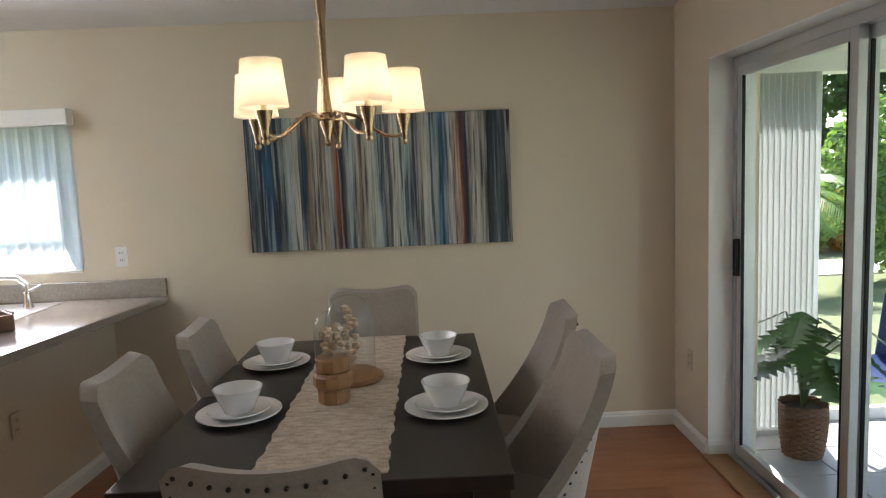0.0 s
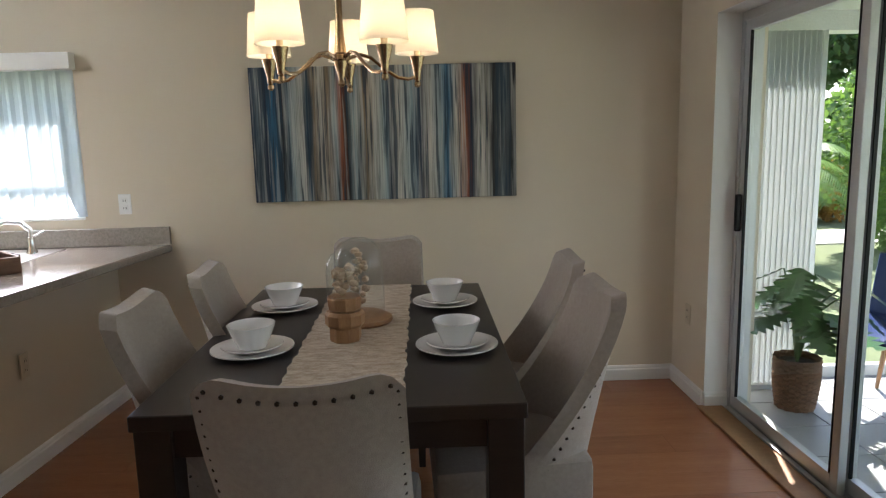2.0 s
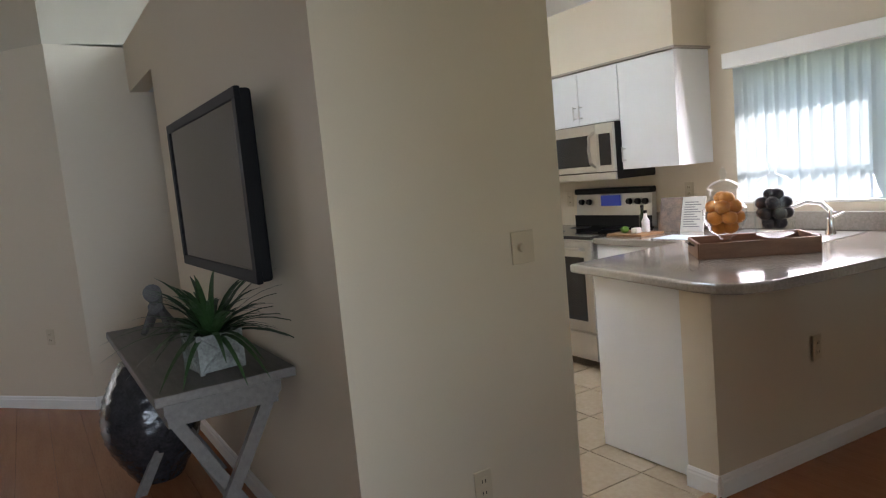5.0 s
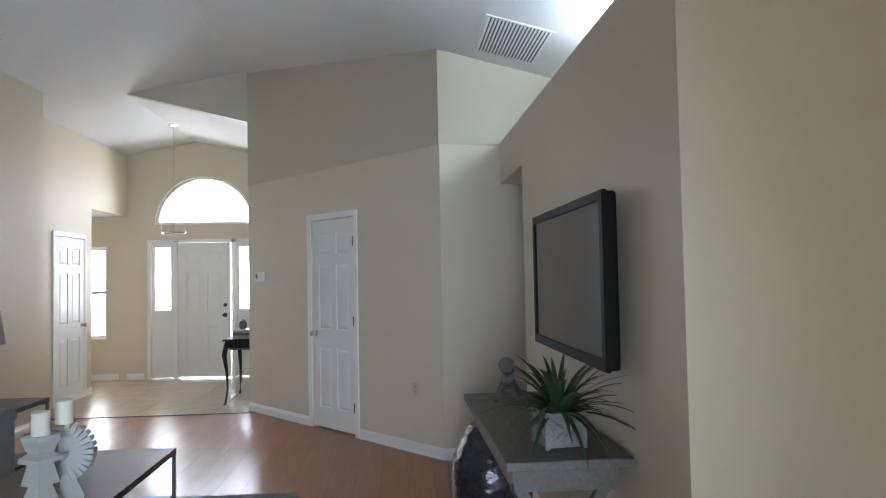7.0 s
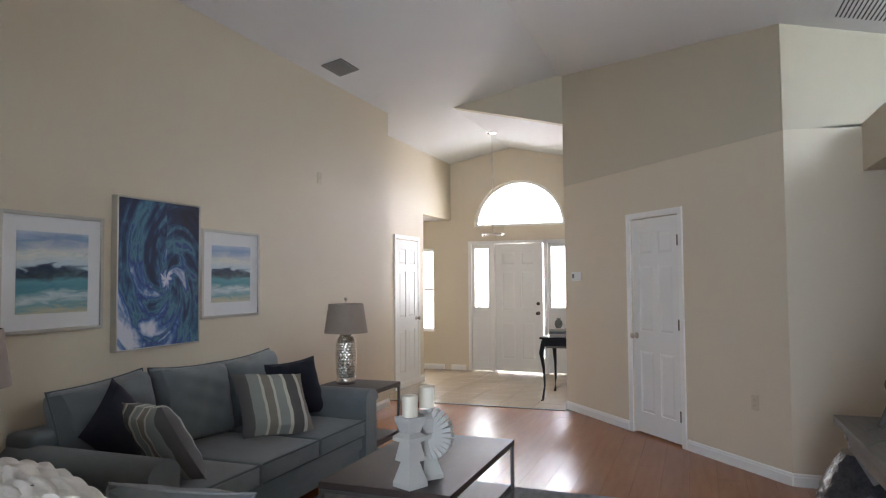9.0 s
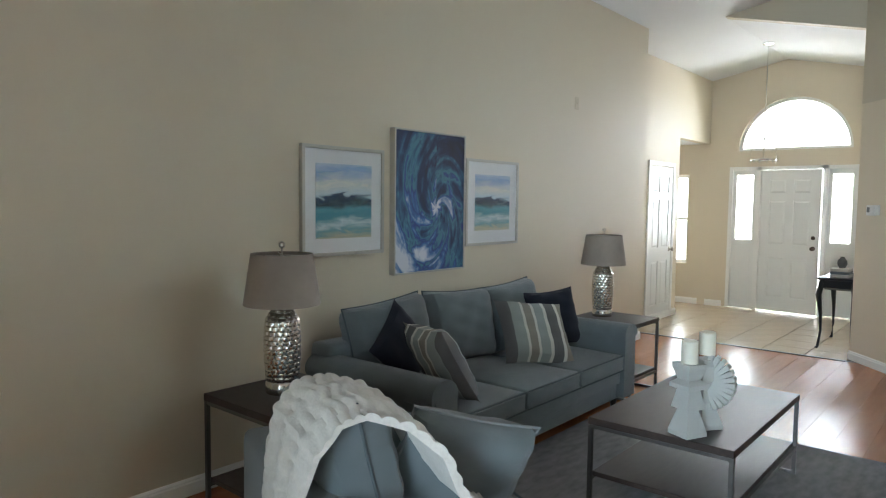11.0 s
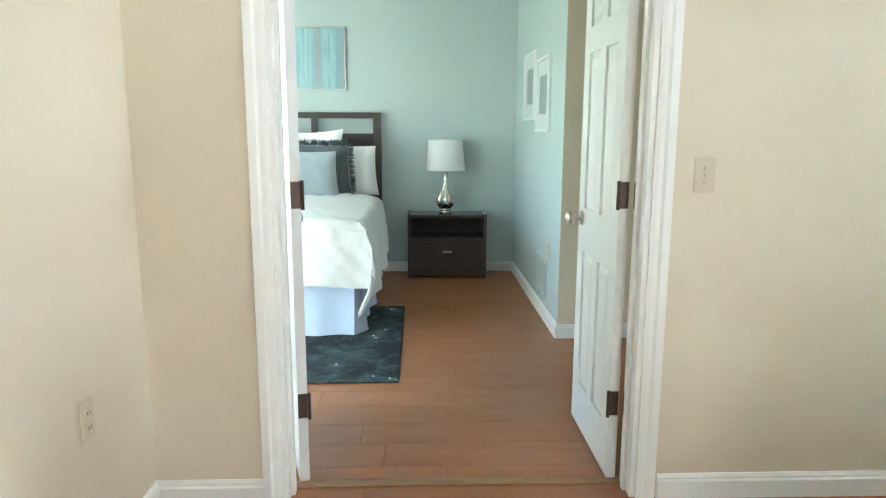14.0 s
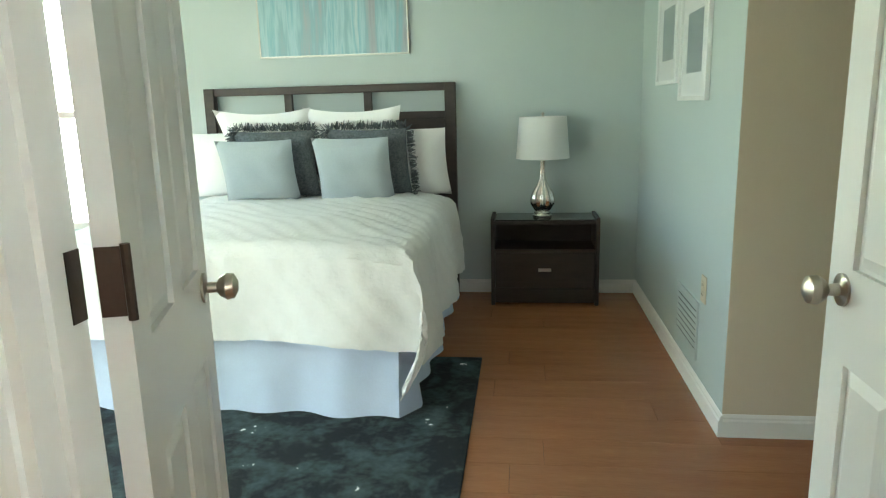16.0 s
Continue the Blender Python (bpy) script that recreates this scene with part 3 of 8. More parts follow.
part("dome", lathe([(0.068, 0.165), (0.07, 0.25), (0.066, 0.285), (0.05, 0.315), (0.025, 0.328), (0, 0.33)], 28, closed=False), JARGLASS, cl, "clear glass dome", smooth=True)
bm = bmesh.new()
rng = random.Random(5)
for k in range(34):
    a, r = rng.uniform(0, 6.3), 0.045 * math.sqrt(rng.random())
    ball((r * math.cos(a), r * math.sin(a), 0.185 + 0.09 * rng.random()), rng.uniform(0.012, 0.02), bm, 1, (1, rng.uniform(0.6, 1), rng.uniform(0.6, 0.9)))
part("shells", bm, SHELL, cl, "pale shells and pebbles", smooth=True)
cl = thing("glass_cloche", "large glass dome with shell stack on a round wooden base", "cloche", (0.035, 2.44, 0.7668))
cl.scale = (0.95, 0.95, 1.0)
part("base", lathe([(0.125, 0), (0.13, 0.008), (0.126, 0.02), (0.108, 0.026), (0.10, 0.032)], 32), OAK, cl, smooth=True)
part("dome", lathe([(0.098, 0.032), (0.10, 0.20), (0.097, 0.25), (0.085, 0.29), (0.06, 0.32), (0.03, 0.333), (0.0, 0.336)], 32, closed=False), JARGLASS, cl, "clear glass dome", smooth=True)
part("knob", ball((0, 0, 0.347), 0.014), GLASS, cl, smooth=True)
bm = bmesh.new()
for k in range(26):
    z = 0.05 + 0.24 * k / 26
    a, r = rng.uniform(0, 6.3), 0.03 * (1.1 - z * 2)
    ball((r * math.cos(a), r * math.sin(a), z), rng.uniform(0.014, 0.022), bm, 1, (1, rng.uniform(0.6, 1), rng.uniform(0.6, 0.9)))
part("shells", bm, SHELL, cl, "stack of pale shells", smooth=True)


# striped painting
def stripe_material():
    m = bpy.data.materials.new("striped_canvas")
    m.use_nodes = True
    nt = m.node_tree
    b = nt.nodes["Principled BSDF"]
    b.inputs["Roughness"].default_value = 0.6
    tc = nt.nodes.new("ShaderNodeTexCoord")
    outs = []
    for sx, sz, det in ((26.0, 2.4, 3), (58.0, 1.8, 4), (150.0, 3.5, 3), (9.0, 2.2, 4)):
        mp = nt.nodes.new("ShaderNodeMapping")
        mp.inputs["Scale"].default_value = (sx, 1, sz)
        mp.inputs["Location"].default_value = (sx * 0.37, 0.3, sz)
        nz = nt.nodes.new("ShaderNodeTexNoise")
        nz.inputs["Scale"].default_value, nz.inputs["Detail"].default_value = 1.0, det
        nt.links.new(tc.outputs["Object"], mp.inputs["Vector"])
        nt.links.new(mp.outputs[0], nz.inputs["Vector"])
        outs.append(nz.outputs["Fac"])

    def ramp(src, stops):
        r = nt.nodes.new("ShaderNodeValToRGB")
        el = r.color_ramp.elements
        while len(el) < len(stops):
            el.new(0.5)
        for e, (p, c) in zip(el, stops):
            e.position, e.color = p, (*c, 1)
        nt.links.new(src, r.inputs["Fac"])
        return r.outputs["Color"]

    def mix(f, a, bcol, mode="MIX"):
        n = nt.nodes.new("ShaderNodeMix")
        n.data_type, n.blend_type = "RGBA", mode
        if isinstance(f, float):
            n.inputs[0].default_value = f
        else:
            nt.links.new(f, n.inputs[0])
        nt.links.new(a, n.inputs[6])
        nt.links.new(bcol, n.inputs[7])
        return n.outputs[2]

    def calc(op, a, f, c):
        n = nt.nodes.new("ShaderNodeMath")
        n.operation = op
        nt.links.new(a, n.inputs[0])
        n.inputs[1].default_value = f
        if isinstance(c, float):
            n.inputs[2].default_value = c
        else:
            nt.links.new(c, n.inputs[2])
        return n.outputs[0]

    navy, teal, blue, pale, cream, tan, rust, dark, grey = ((0.005, 0.022, 0.055), (0.012, 0.075, 0.125), (0.025, 0.15, 0.27), (0.33, 0.42, 0.44), (0.60, 0.57, 0.49),
                                                            (0.26, 0.19, 0.12), (0.36, 0.10, 0.035), (0.014, 0.014, 0.016), (0.13, 0.17, 0.19))
    bands = ((0.0, navy), (0.03, grey), (0.055, navy), (0.085, blue), (0.12, dark), (0.15, pale), (0.19, cream), (0.21, teal), (0.235, tan), (0.26, cream), (0.29, tan), (0.315, pale),
             (0.335, rust), (0.36, dark), (0.39, pale), (0.43, tan), (0.46, cream), (0.50, pale), (0.52, navy), (0.55, cream), (0.60, pale), (0.635, navy), (0.67, cream), (0.71, pale),
             (0.74, blue), (0.775, cream), (0.805, rust), (0.83, navy), (0.865, cream), (0.91, dark), (0.955, grey), (0.985, dark))
    sp = nt.nodes.new("ShaderNodeSeparateXYZ")
    nt.links.new(tc.outputs["Object"], sp.inputs[0])
    along = calc("MULTIPLY_ADD", sp.outputs["X"], 0.671, 0.485)
    along = calc("MULTIPLY_ADD", outs[0], 0.03, along)
    base = ramp(along, list(bands))
    light = ramp(outs[1], [(0.52, (0, 0, 0)), (0.60, (1, 1, 1))])
    deep = ramp(outs[1], [(0.38, (1, 1, 1)), (0.46, (0, 0, 0))])
    fine = ramp(outs[2], [(0.40, (0.45, 0.45, 0.46)), (0.5, (1, 1, 1)), (0.62, (1.0, 1.0, 1.0))])
    wear = ramp(outs[3], [(0.35, (0.62, 0.64, 0.66)), (0.6, (1, 1, 1))])
    for mask, tone, amount in ((light, (0.58, 0.58, 0.54), 0.45), (deep, (0.006, 0.035, 0.065), 0.8)):
        bw_ = nt.nodes.new("ShaderNodeRGBToBW")
        nt.links.new(mask, bw_.inputs[0])
        flat = nt.nodes.new("ShaderNodeRGB")
        flat.outputs[0].default_value = (*tone, 1)
        base = mix(calc("MULTIPLY_ADD", bw_.outputs[0], amount, 0.0), base, flat.outputs[0])
    base = mix(0.6, base, fine, "MULTIPLY")
    base = mix(0.8, base, wear, "MULTIPLY")
    nt.links.new(base, b.inputs["Base Color"])
    bp = nt.nodes.new("ShaderNodeBump")
    bp.inputs["Strength"].default_value, bp.inputs["Distance"].default_value = 0.3, 0.001
    nt.links.new(outs[2], bp.inputs["Height"])
    nt.links.new(bp.outputs[0], b.inputs["Normal"])
    return m


pt = part("striped_painting", box(-0.745, 0.745, -0.035, -0.001, -0.374, 0.374, 0.003), stripe_material())
pt.location = (0.088, YN, 1.515)
tagged(pt, "wide canvas painting of blue, grey and rust vertical stripes", "painting")

# chandelier
BRASS = mat("antique_brass_nickel", (0.50, 0.36, 0.22), 0.24, 1.0, vary=0.06, scale=8, bump=0.0)
SHADE = bpy.data.materials.new("lit_linen_shade")
SHADE.use_nodes = True
nt = SHADE.node_tree
bs = nt.nodes["Principled BSDF"]
bs.inputs["Base Color"].default_value = (0.86, 0.80, 0.68, 1)
bs.inputs["Roughness"].default_value = 0.9
tl = nt.nodes.new("ShaderNodeBsdfTranslucent")
tl.inputs["Color"].default_value = (0.97, 0.93, 0.83, 1)
mx = nt.nodes.new("ShaderNodeMixShader")
mx.inputs[0].default_value = 0.55
nt.links.new(bs.outputs[0], mx.inputs[1])
nt.links.new(tl.outputs[0], mx.inputs[2])
nt.links.new(mx.outputs[0], nt.nodes["Material Output"].inputs["Surface"])
BULB = glow("warm_bulb", (1.0, 0.86, 0.66), 10)
CX, CY, CZ = 0.012, 2.33, 1.662
ch = thing("chandelier", "five-arm nickel chandelier with lit cream fabric shades", "chandelier", (CX, CY, CZ))
part("column", lathe([(0.006, 0.0), (0.014, 0.01), (0.010, 0.03), (0.024, 0.075), (0.026, 0.09), (0.034, 0.095), (0.034, 0.112), (0.022, 0.118), (0.017, 0.16), (0.013, 0.22), (0.013, 0.44), (0.018, 0.47), (0.024, 0.54), (0.02, 0.545), (0.008, 0.56), (0.006, 0.60)], 20), BRASS, ch, "fluted nickel column", smooth=True)
top = roof(CY) - CZ
bm = bmesh.new()
k = 0
z = 0.60
while z < top - 0.03:
    ring = [(0.011 * math.cos(a) if k % 2 else 0, 0 if k % 2 else 0.011 * math.cos(a), z + 0.014 + 0.017 * math.sin(a)) for a in [i * math.pi / 4 for i in range(9)]]
    tube(ring, 0.0025, 6, bm)
    z += 0.026
    k += 1
part("chain", bm, BRASS, ch)
part("canopy", lathe([(0.01, top - 0.045), (0.05, top - 0.035), (0.062, top + 0.005), (0.05, top + 0.02)], 24), BRASS, ch, smooth=True)
for i in range(5):
    a = radians(90 + 72 * i)
    ca, sa = math.cos(a), math.sin(a)
    R = 0.285
    arm = part("arm", tube([(r * ca, r * sa, z) for r, z in ((0.025, 0.10), (0.07, 0.115), (0.11, 0.105), (0.16, 0.065), (0.21, 0.035), (0.25, 0.03), (R, 0.04))], 0.0065, 8), BRASS, ch, smooth=True)
    part("cup", lathe([(0.004, 0.0), (0.012, 0.006), (0.012, 0.018), (0.008, 0.022), (0.013, 0.03), (0.013, 0.045), (0.016, 0.06), (0.027, 0.105), (0.028, 0.112), (0.012, 0.112)], 16, place=(R * ca, R * sa, 0.0)), BRASS, arm, smooth=True)
    part("candle_sleeve", lathe([(0.011, 0.11), (0.011, 0.15)], 12, place=(R * ca, R * sa, 0)), mat("cream_sleeve", (0.75, 0.62, 0.42), 0.5), arm, smooth=True)
    sh = bmesh.new()
    lathe([(0.080, 0.122), (0.066, 0.272)], 32, sh, (R * ca, R * sa, 0), closed=False)
    lathe([(0.0785, 0.123), (0.0645, 0.271)], 32, sh, (R * ca, R * sa, 0), closed=False)
    part("shade", sh, SHADE, arm, "lit cream fabric shade", smooth=True)
    part("bulb", ball((R * ca, R * sa, 0.19), 0.022, None, 2, (1, 1, 1.4)), BULB, arm, smooth=True)

# kitchen window with blinds
win = tagged(new("window_1"), "white kitchen window with vertical blinds", "window", "", "structure")
bm = box(WX0, WX0 + 0.04, YN + 0.12, YN + 0.17, WZ0, WZ1)
box(WX1 - 0.04, WX1, YN + 0.12, YN + 0.17, WZ0, WZ1, bm=bm)
box(WX0 + 0.04, WX1 - 0.04, YN + 0.12, YN + 0.17, WZ0, WZ0 + 0.04, bm=bm)
box(WX0 + 0.04, WX1 - 0.04, YN + 0.12, YN + 0.17, WZ1 - 0.04, WZ1, bm=bm)
box(WX0 + 0.04, WX1 - 0.04, YN + 0.15, YN + 0.17, 1.47, 1.49, bm=bm)
part("window_frame", bm, TRIM, win)
pn = part("pane", box(WX0 + 0.04, WX1 - 0.04, YN + 0.14, YN + 0.145, WZ0 + 0.04, WZ1 - 0.04), PANE, win)
pn.visible_shadow = False
part("window_sill", box(WX0, WX1, YN + 0.002, YN + 0.12, WZ0 - 0.0, WZ0 + 0.015, 0.003), TRIM, win)
VANE = bpy.data.materials.new("white_blind_vane")
VANE.use_nodes = True
nt = VANE.node_tree
bs = nt.nodes["Principled BSDF"]
bs.inputs["Base Color"].default_value = (0.74, 0.78, 0.80, 1)
bs.inputs["Roughness"].default_value = 0.5
tl = nt.nodes.new("ShaderNodeBsdfTranslucent")
tl.inputs["Color"].default_value = (0.80, 0.90, 0.95, 1)
mx = nt.nodes.new("ShaderNodeMixShader")
mx.inputs[0].default_value = 0.38
nt.links.new(bs.outputs[0], mx.inputs[1])
nt.links.new(tl.outputs[0], mx.inputs[2])
nt.links.new(mx.outputs[0], nt.nodes["Material Output"].inputs["Surface"])
bl = thing("vertical_blinds", "white vertical blinds with valance over the kitchen window", "blinds", (WX0, YN - 0.03, 0))
part("valance", box(-0.03, WX1 - WX0 + 0.05, -0.075, -0.004, 1.895, 1.985, 0.004), TRIM, bl, "white valance")
nv = 13
for i in range(nv):
    x = 0.035 + (WX1 - WX0 - 0.06) * i / (nv - 1)
    own = bmesh.new()
    lean = radians(24 + 5 * math.sin(i * 2.1))
    cols = []
    for k in range(5):
        u = (k / 4 - 0.5) * 0.086
        bow = 0.006 * (1 - (2 * k / 4 - 1) ** 2)
        px, py = x + u * math.cos(lean) - bow * math.sin(lean), 0.012 + u * math.sin(lean) + bow * math.cos(lean)
        cols.append([own.verts.new((px + 0.0006 * dx, py, z)) for dx, z in ((0, 1.085), (0, 1.90))])
    for c0, c1 in zip(cols, cols[1:]):
        own.faces.new((c0[0], c1[0], c1[1], c0[1]))
    bmesh.ops.solidify(own, geom=own.faces[:], thickness=0.0012)
    part("vane", own, VANE, bl)


# ---- glass sliding door ----
ALU = mat("silver_aluminium", (0.58, 0.60, 0.60), 0.42, 0.45, vary=0.06, scale=5, bump=0.02)
sd = tagged(new("door_1"), "aluminium framed glass sliding door onto the porch", "sliding door", "", "structure")
x0 = XE + 0.125
bm = box(x0, x0 + 0.10, SY1 - 0.035, SY1 - 0.001, 0, SZ)
box(x0, x0 + 0.10, SY0 + 0.001, SY0 + 0.035, 0, SZ, bm=bm)
box(x0, x0 + 0.10, SY0 + 0.035, SY1 - 0.035, SZ - 0.05, SZ - 0.001, bm=bm)
box(x0 - 0.02, x0 + 0.10, SY0 + 0.035, SY1 - 0.035, 0.001, 0.018, bm=bm)
for k in (0.005, 0.045, 0.085):
    box(x0 + k, x0 + k + 0.006, SY0 + 0.035, SY1 - 0.035, 0.018, 0.03, bm=bm)
part("frame", bm, ALU, sd)


struct("trim_slider_reveal", box(XE + 0.001, x0 - 0.001, SY0 + 0.004, SY1 - 0.004, SZ - 0.004, SZ - 0.0005, bm=box(XE + 0.001, x0 - 0.001, SY1 - 0.004, SY1 - 0.0005, 0.0, SZ - 0.0005)), TRIM, "white painted reveal of the sliding door", "trim")


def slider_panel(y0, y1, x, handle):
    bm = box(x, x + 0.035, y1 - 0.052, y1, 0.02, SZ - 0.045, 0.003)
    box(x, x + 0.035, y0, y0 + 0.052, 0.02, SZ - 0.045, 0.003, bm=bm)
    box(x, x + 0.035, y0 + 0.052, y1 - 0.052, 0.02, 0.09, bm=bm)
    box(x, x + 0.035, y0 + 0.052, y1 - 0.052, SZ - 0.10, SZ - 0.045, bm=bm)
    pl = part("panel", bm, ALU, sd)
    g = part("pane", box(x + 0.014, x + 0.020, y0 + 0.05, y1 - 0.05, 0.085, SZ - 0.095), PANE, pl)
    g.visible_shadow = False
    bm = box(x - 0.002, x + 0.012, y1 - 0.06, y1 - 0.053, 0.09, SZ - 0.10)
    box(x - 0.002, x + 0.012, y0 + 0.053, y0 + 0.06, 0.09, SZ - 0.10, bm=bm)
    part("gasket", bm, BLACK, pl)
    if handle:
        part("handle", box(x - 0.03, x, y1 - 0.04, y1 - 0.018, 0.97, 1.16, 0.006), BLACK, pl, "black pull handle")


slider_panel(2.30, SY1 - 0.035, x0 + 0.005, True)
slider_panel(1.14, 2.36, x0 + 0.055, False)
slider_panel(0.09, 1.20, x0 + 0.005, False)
# last panel is unseen, added so that light reaches the living room
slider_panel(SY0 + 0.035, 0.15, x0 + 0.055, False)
tagged(part("threshold_strip", box(XE - 0.03, XE + 0.10, SY0, SY1, 0.0, 0.014, 0.004), OAK), "light wooden threshold strip at the sliding door", "threshold", "", "structure")

# ---- doors inside ----


def knob(parent, x, y, z, out, material=None):
    k = lathe([(0, 0), (0.031, 0.0), (0.031, 0.005), (0.012, 0.009), (0.011, 0.028), (0.02, 0.034), (0.028, 0.047), (0.026, 0.062), (0.012, 0.07), (0, 0.071)], 24)
    m = Matrix.Translation((x, y, z)) @ Matrix.Rotation(radians(90 if out < 0 else -90), 4, "X")
    return part("knob", moved(k, m), material or NICKEL, parent, "brushed metal door knob", smooth=True)


def six_panel(parent, w, h, t, name="leaf", shift=(0, 0)):
    """A six-panel door leaf from x = 0 to w, faces at y = 0 and t."""
    sx, sz = shift
    st, mid = 0.155 * w, 0.13 * w
    xs = [(st, (w - mid) / 2), ((w + mid) / 2, w - st)]
    zs = [(0.10 * h, 0.385 * h), (0.475 * h, 0.785 * h), (0.835 * h, 0.935 * h)]
    bm = box(0, st, 0, t, 0.008, h)
    box(w - st, w, 0, t, 0.008, h, bm=bm)
    box((w - mid) / 2, (w + mid) / 2, 0, t, 0.008, h, bm=bm)
    for a, b in zip([0.008] + [z[1] for z in zs], [z[0] for z in zs] + [h]):
        for c, d in xs:
            box(c, d, 0, t, a, b, bm=bm)
    leaf = part(name, bm, DOORW, parent)
    for c, d in xs:
        for a, b in zs:
            own = box(c, d, 0.010, t - 0.010, a, b)
            g = 0.03
            for y, s in ((0.010, -1), (t - 0.010, 1)):
                lo = [own.verts.new((x, y, z)) for x, z in ((c + 0.008, a + 0.008), (d - 0.008, a + 0.008), (d - 0.008, b - 0.008), (c + 0.008, b - 0.008))]
                hi = [own.verts.new((x, y + s * 0.008, z)) for x, z in ((c + g, a + g), (d - g, a + g), (d - g, b - g), (c + g, b - g))]
                own.faces.new(hi)
                for i in range(4):
                    own.faces.new((lo[i], lo[(i + 1) % 4], hi[(i + 1) % 4], hi[i]))
            part("panel", own, DOORW, leaf)
    return leaf


def hinge(parent, x, y, z, material=None):
    bm = box(x - 0.001, x + 0.032, y - 0.003, y + 0.001, z - 0.045, z + 0.045, 0.001)
    tube([(x, y - 0.006, z - 0.048), (x, y - 0.006, z + 0.048)], 0.006, 8, bm)
    part("hinge", bm, material or BRONZE, parent, "dark bronze hinge")


def casing(name, w, h, m, width=0.065, depth=0.018, label="white moulded door casing"):
    """Casing round an opening from x = 0 to w, proud of y = 0 towards -y."""
    own = bmesh.new()
    prof = [(0, 0), (0, -0.011), (width * 0.2, -depth * 0.75), (width * 0.45, -depth * 0.75), (width * 0.6, -depth), (width, -depth), (width, 0)]
    path = [((0, 0), (-1, 0)), ((0, h), (-1, 1)), ((w, h), (1, 1)), ((w, 0), (1, 0))]
    rows = [[own.verts.new((p[0] + d[0] * a, y, p[1] + d[1] * a)) for a, y in prof] for p, d in path]
    n = len(prof)
    for r0, r1 in zip(rows, rows[1:]):
        for i in range(n):
            own.faces.new((r0[i], r0[(i + 1) % n], r1[(i + 1) % n], r1[i]))
    own.faces.new(rows[0])
    own.faces.new(rows[-1][::-1])
    ob = struct(name, own, TRIM, label, "trim")
    ob.matrix_world = m
    return ob


# bedroom double door
casing("trim_bedroom_door", DX1 - DX0, DZ, pose(DX1, YS, 0, 0, 0, 180))
bm = box(DX0 + 0.0, DX0 + 0.018, YS - T, YS, 0, DZ)
box(DX1 - 0.018, DX1, YS - T, YS, 0, DZ, bm=bm)
box(DX0 + 0.018, DX1 - 0.018, YS - T, YS, DZ - 0.018, DZ, bm=bm)
box(DX0 + 0.018, DX0 + 0.03, YS - 0.075, YS - 0.045, 0, DZ - 0.018, bm=bm)
box(DX1 - 0.03, DX1 - 0.018, YS - 0.075, YS - 0.045, 0, DZ - 0.018, bm=bm)
struct("trim_bedroom_jamb", bm, TRIM, "white door jamb of the bedroom doorway", "trim")
casing("trim_bedroom_inside", DX1 - DX0, DZ, pose(DX0, YS - T - 0.012, 0, 0, 0, 0))
LW = 0.578
for nm, px, turn, flip in (("door_2", -0.258, -90, 1), ("door_3", 0.905, -73, -1)):
    d = tagged(new(nm), "open white six-panel bedroom door leaf", "door", "bedroom double door", "structure")
    # the leaf hangs on its hinge edge and stands open into the bedroom
    d.matrix_world = pose(px, YS - T - 0.004, 0, 0, 0, turn)
    lf = six_panel(d, LW, 2.02, 0.035)
    lf.location = (0, -0.0175 + 0.0175 * flip if flip > 0 else -0.035, 0)
    yo = lf.location.y
    knob(d, LW - 0.06, yo, 0.915, -1)
    knob(d, LW - 0.06, yo + 0.035, 0.915, 1)
    for z in (0.30, 1.06, 1.81):
        bm = box(-0.002, 0.0015, yo + 0.002, yo + 0.034, z - 0.046, z + 0.046, 0.001)
        tube([(-0.006, yo + (0.04 if flip > 0 else -0.005), z - 0.05), (-0.006, yo + (0.04 if flip > 0 else -0.005), z + 0.05)], 0.0065, 8, bm)
        part("hinge", bm, BRONZE, d, "dark bronze hinge")
for px, s in ((DX0 + 0.018, 1), (DX1 - 0.018, -1)):
    for z in (0.30, 1.06, 1.81):
        struct("trim_hinge_plate", box(px if s > 0 else px - 0.002, px + 0.002 if s > 0 else px, YS - T + 0.001, YS - T + 0.028, z - 0.046, z + 0.046), BRONZE, "dark bronze hinge plate on the jamb", "hinge")
tagged(part("floor_transition", box(DX0 + 0.02, DX1 - 0.02, YS - T - 0.02, YS - T + 0.025, 0, 0.006, 0.002), OAK), "thin wooden threshold in the bedroom doorway", "threshold", "", "structure")

# closet door in the slanting wall
ang = math.degrees(math.atan2(-CD.y, -CD.x))
pk = CA + CD * (KD1 - 0.05)
casing("trim_closet_door", KD1 - KD0 - 0.10, 2.045, pose(pk.x, pk.y, 0, 0, 0, ang), 0.055)
d = tagged(new("door_4"), "closed white six-panel closet door", "door", "", "structure")
p = pk + CN * 0.012
d.matrix_world = pose(p.x, p.y, 0.012, 0, 0, ang)
six_panel(d, KD1 - KD0 - 0.10, 2.025, 0.035)
knob(d, 0.055, 0, 0.915, -1)
for z in (0.25, 1.05, 1.80):
    hinge(d, KD1 - KD0 - 0.13, 0.0, z)
# unseen box behind the door, added to keep sky light out
own = slant(None, KD0 - 0.1, KD1 + 0.1, -0.001, 2.2, T + 0.5, T + 0.55)
slant(own, KD0 - 0.15, KD0 - 0.1, -0.001, 2.2, T, T + 0.5)
slant(own, KD1 + 0.1, KD1 + 0.15, -0.001, 2.2, T, T + 0.5)
slant(own, KD0 - 0.15, KD1 + 0.15, 2.2, 2.25, T, T + 0.55)
struct("wall_closet_back", own, PAINT, "unseen box that blocks light behind the closet door", "wall")

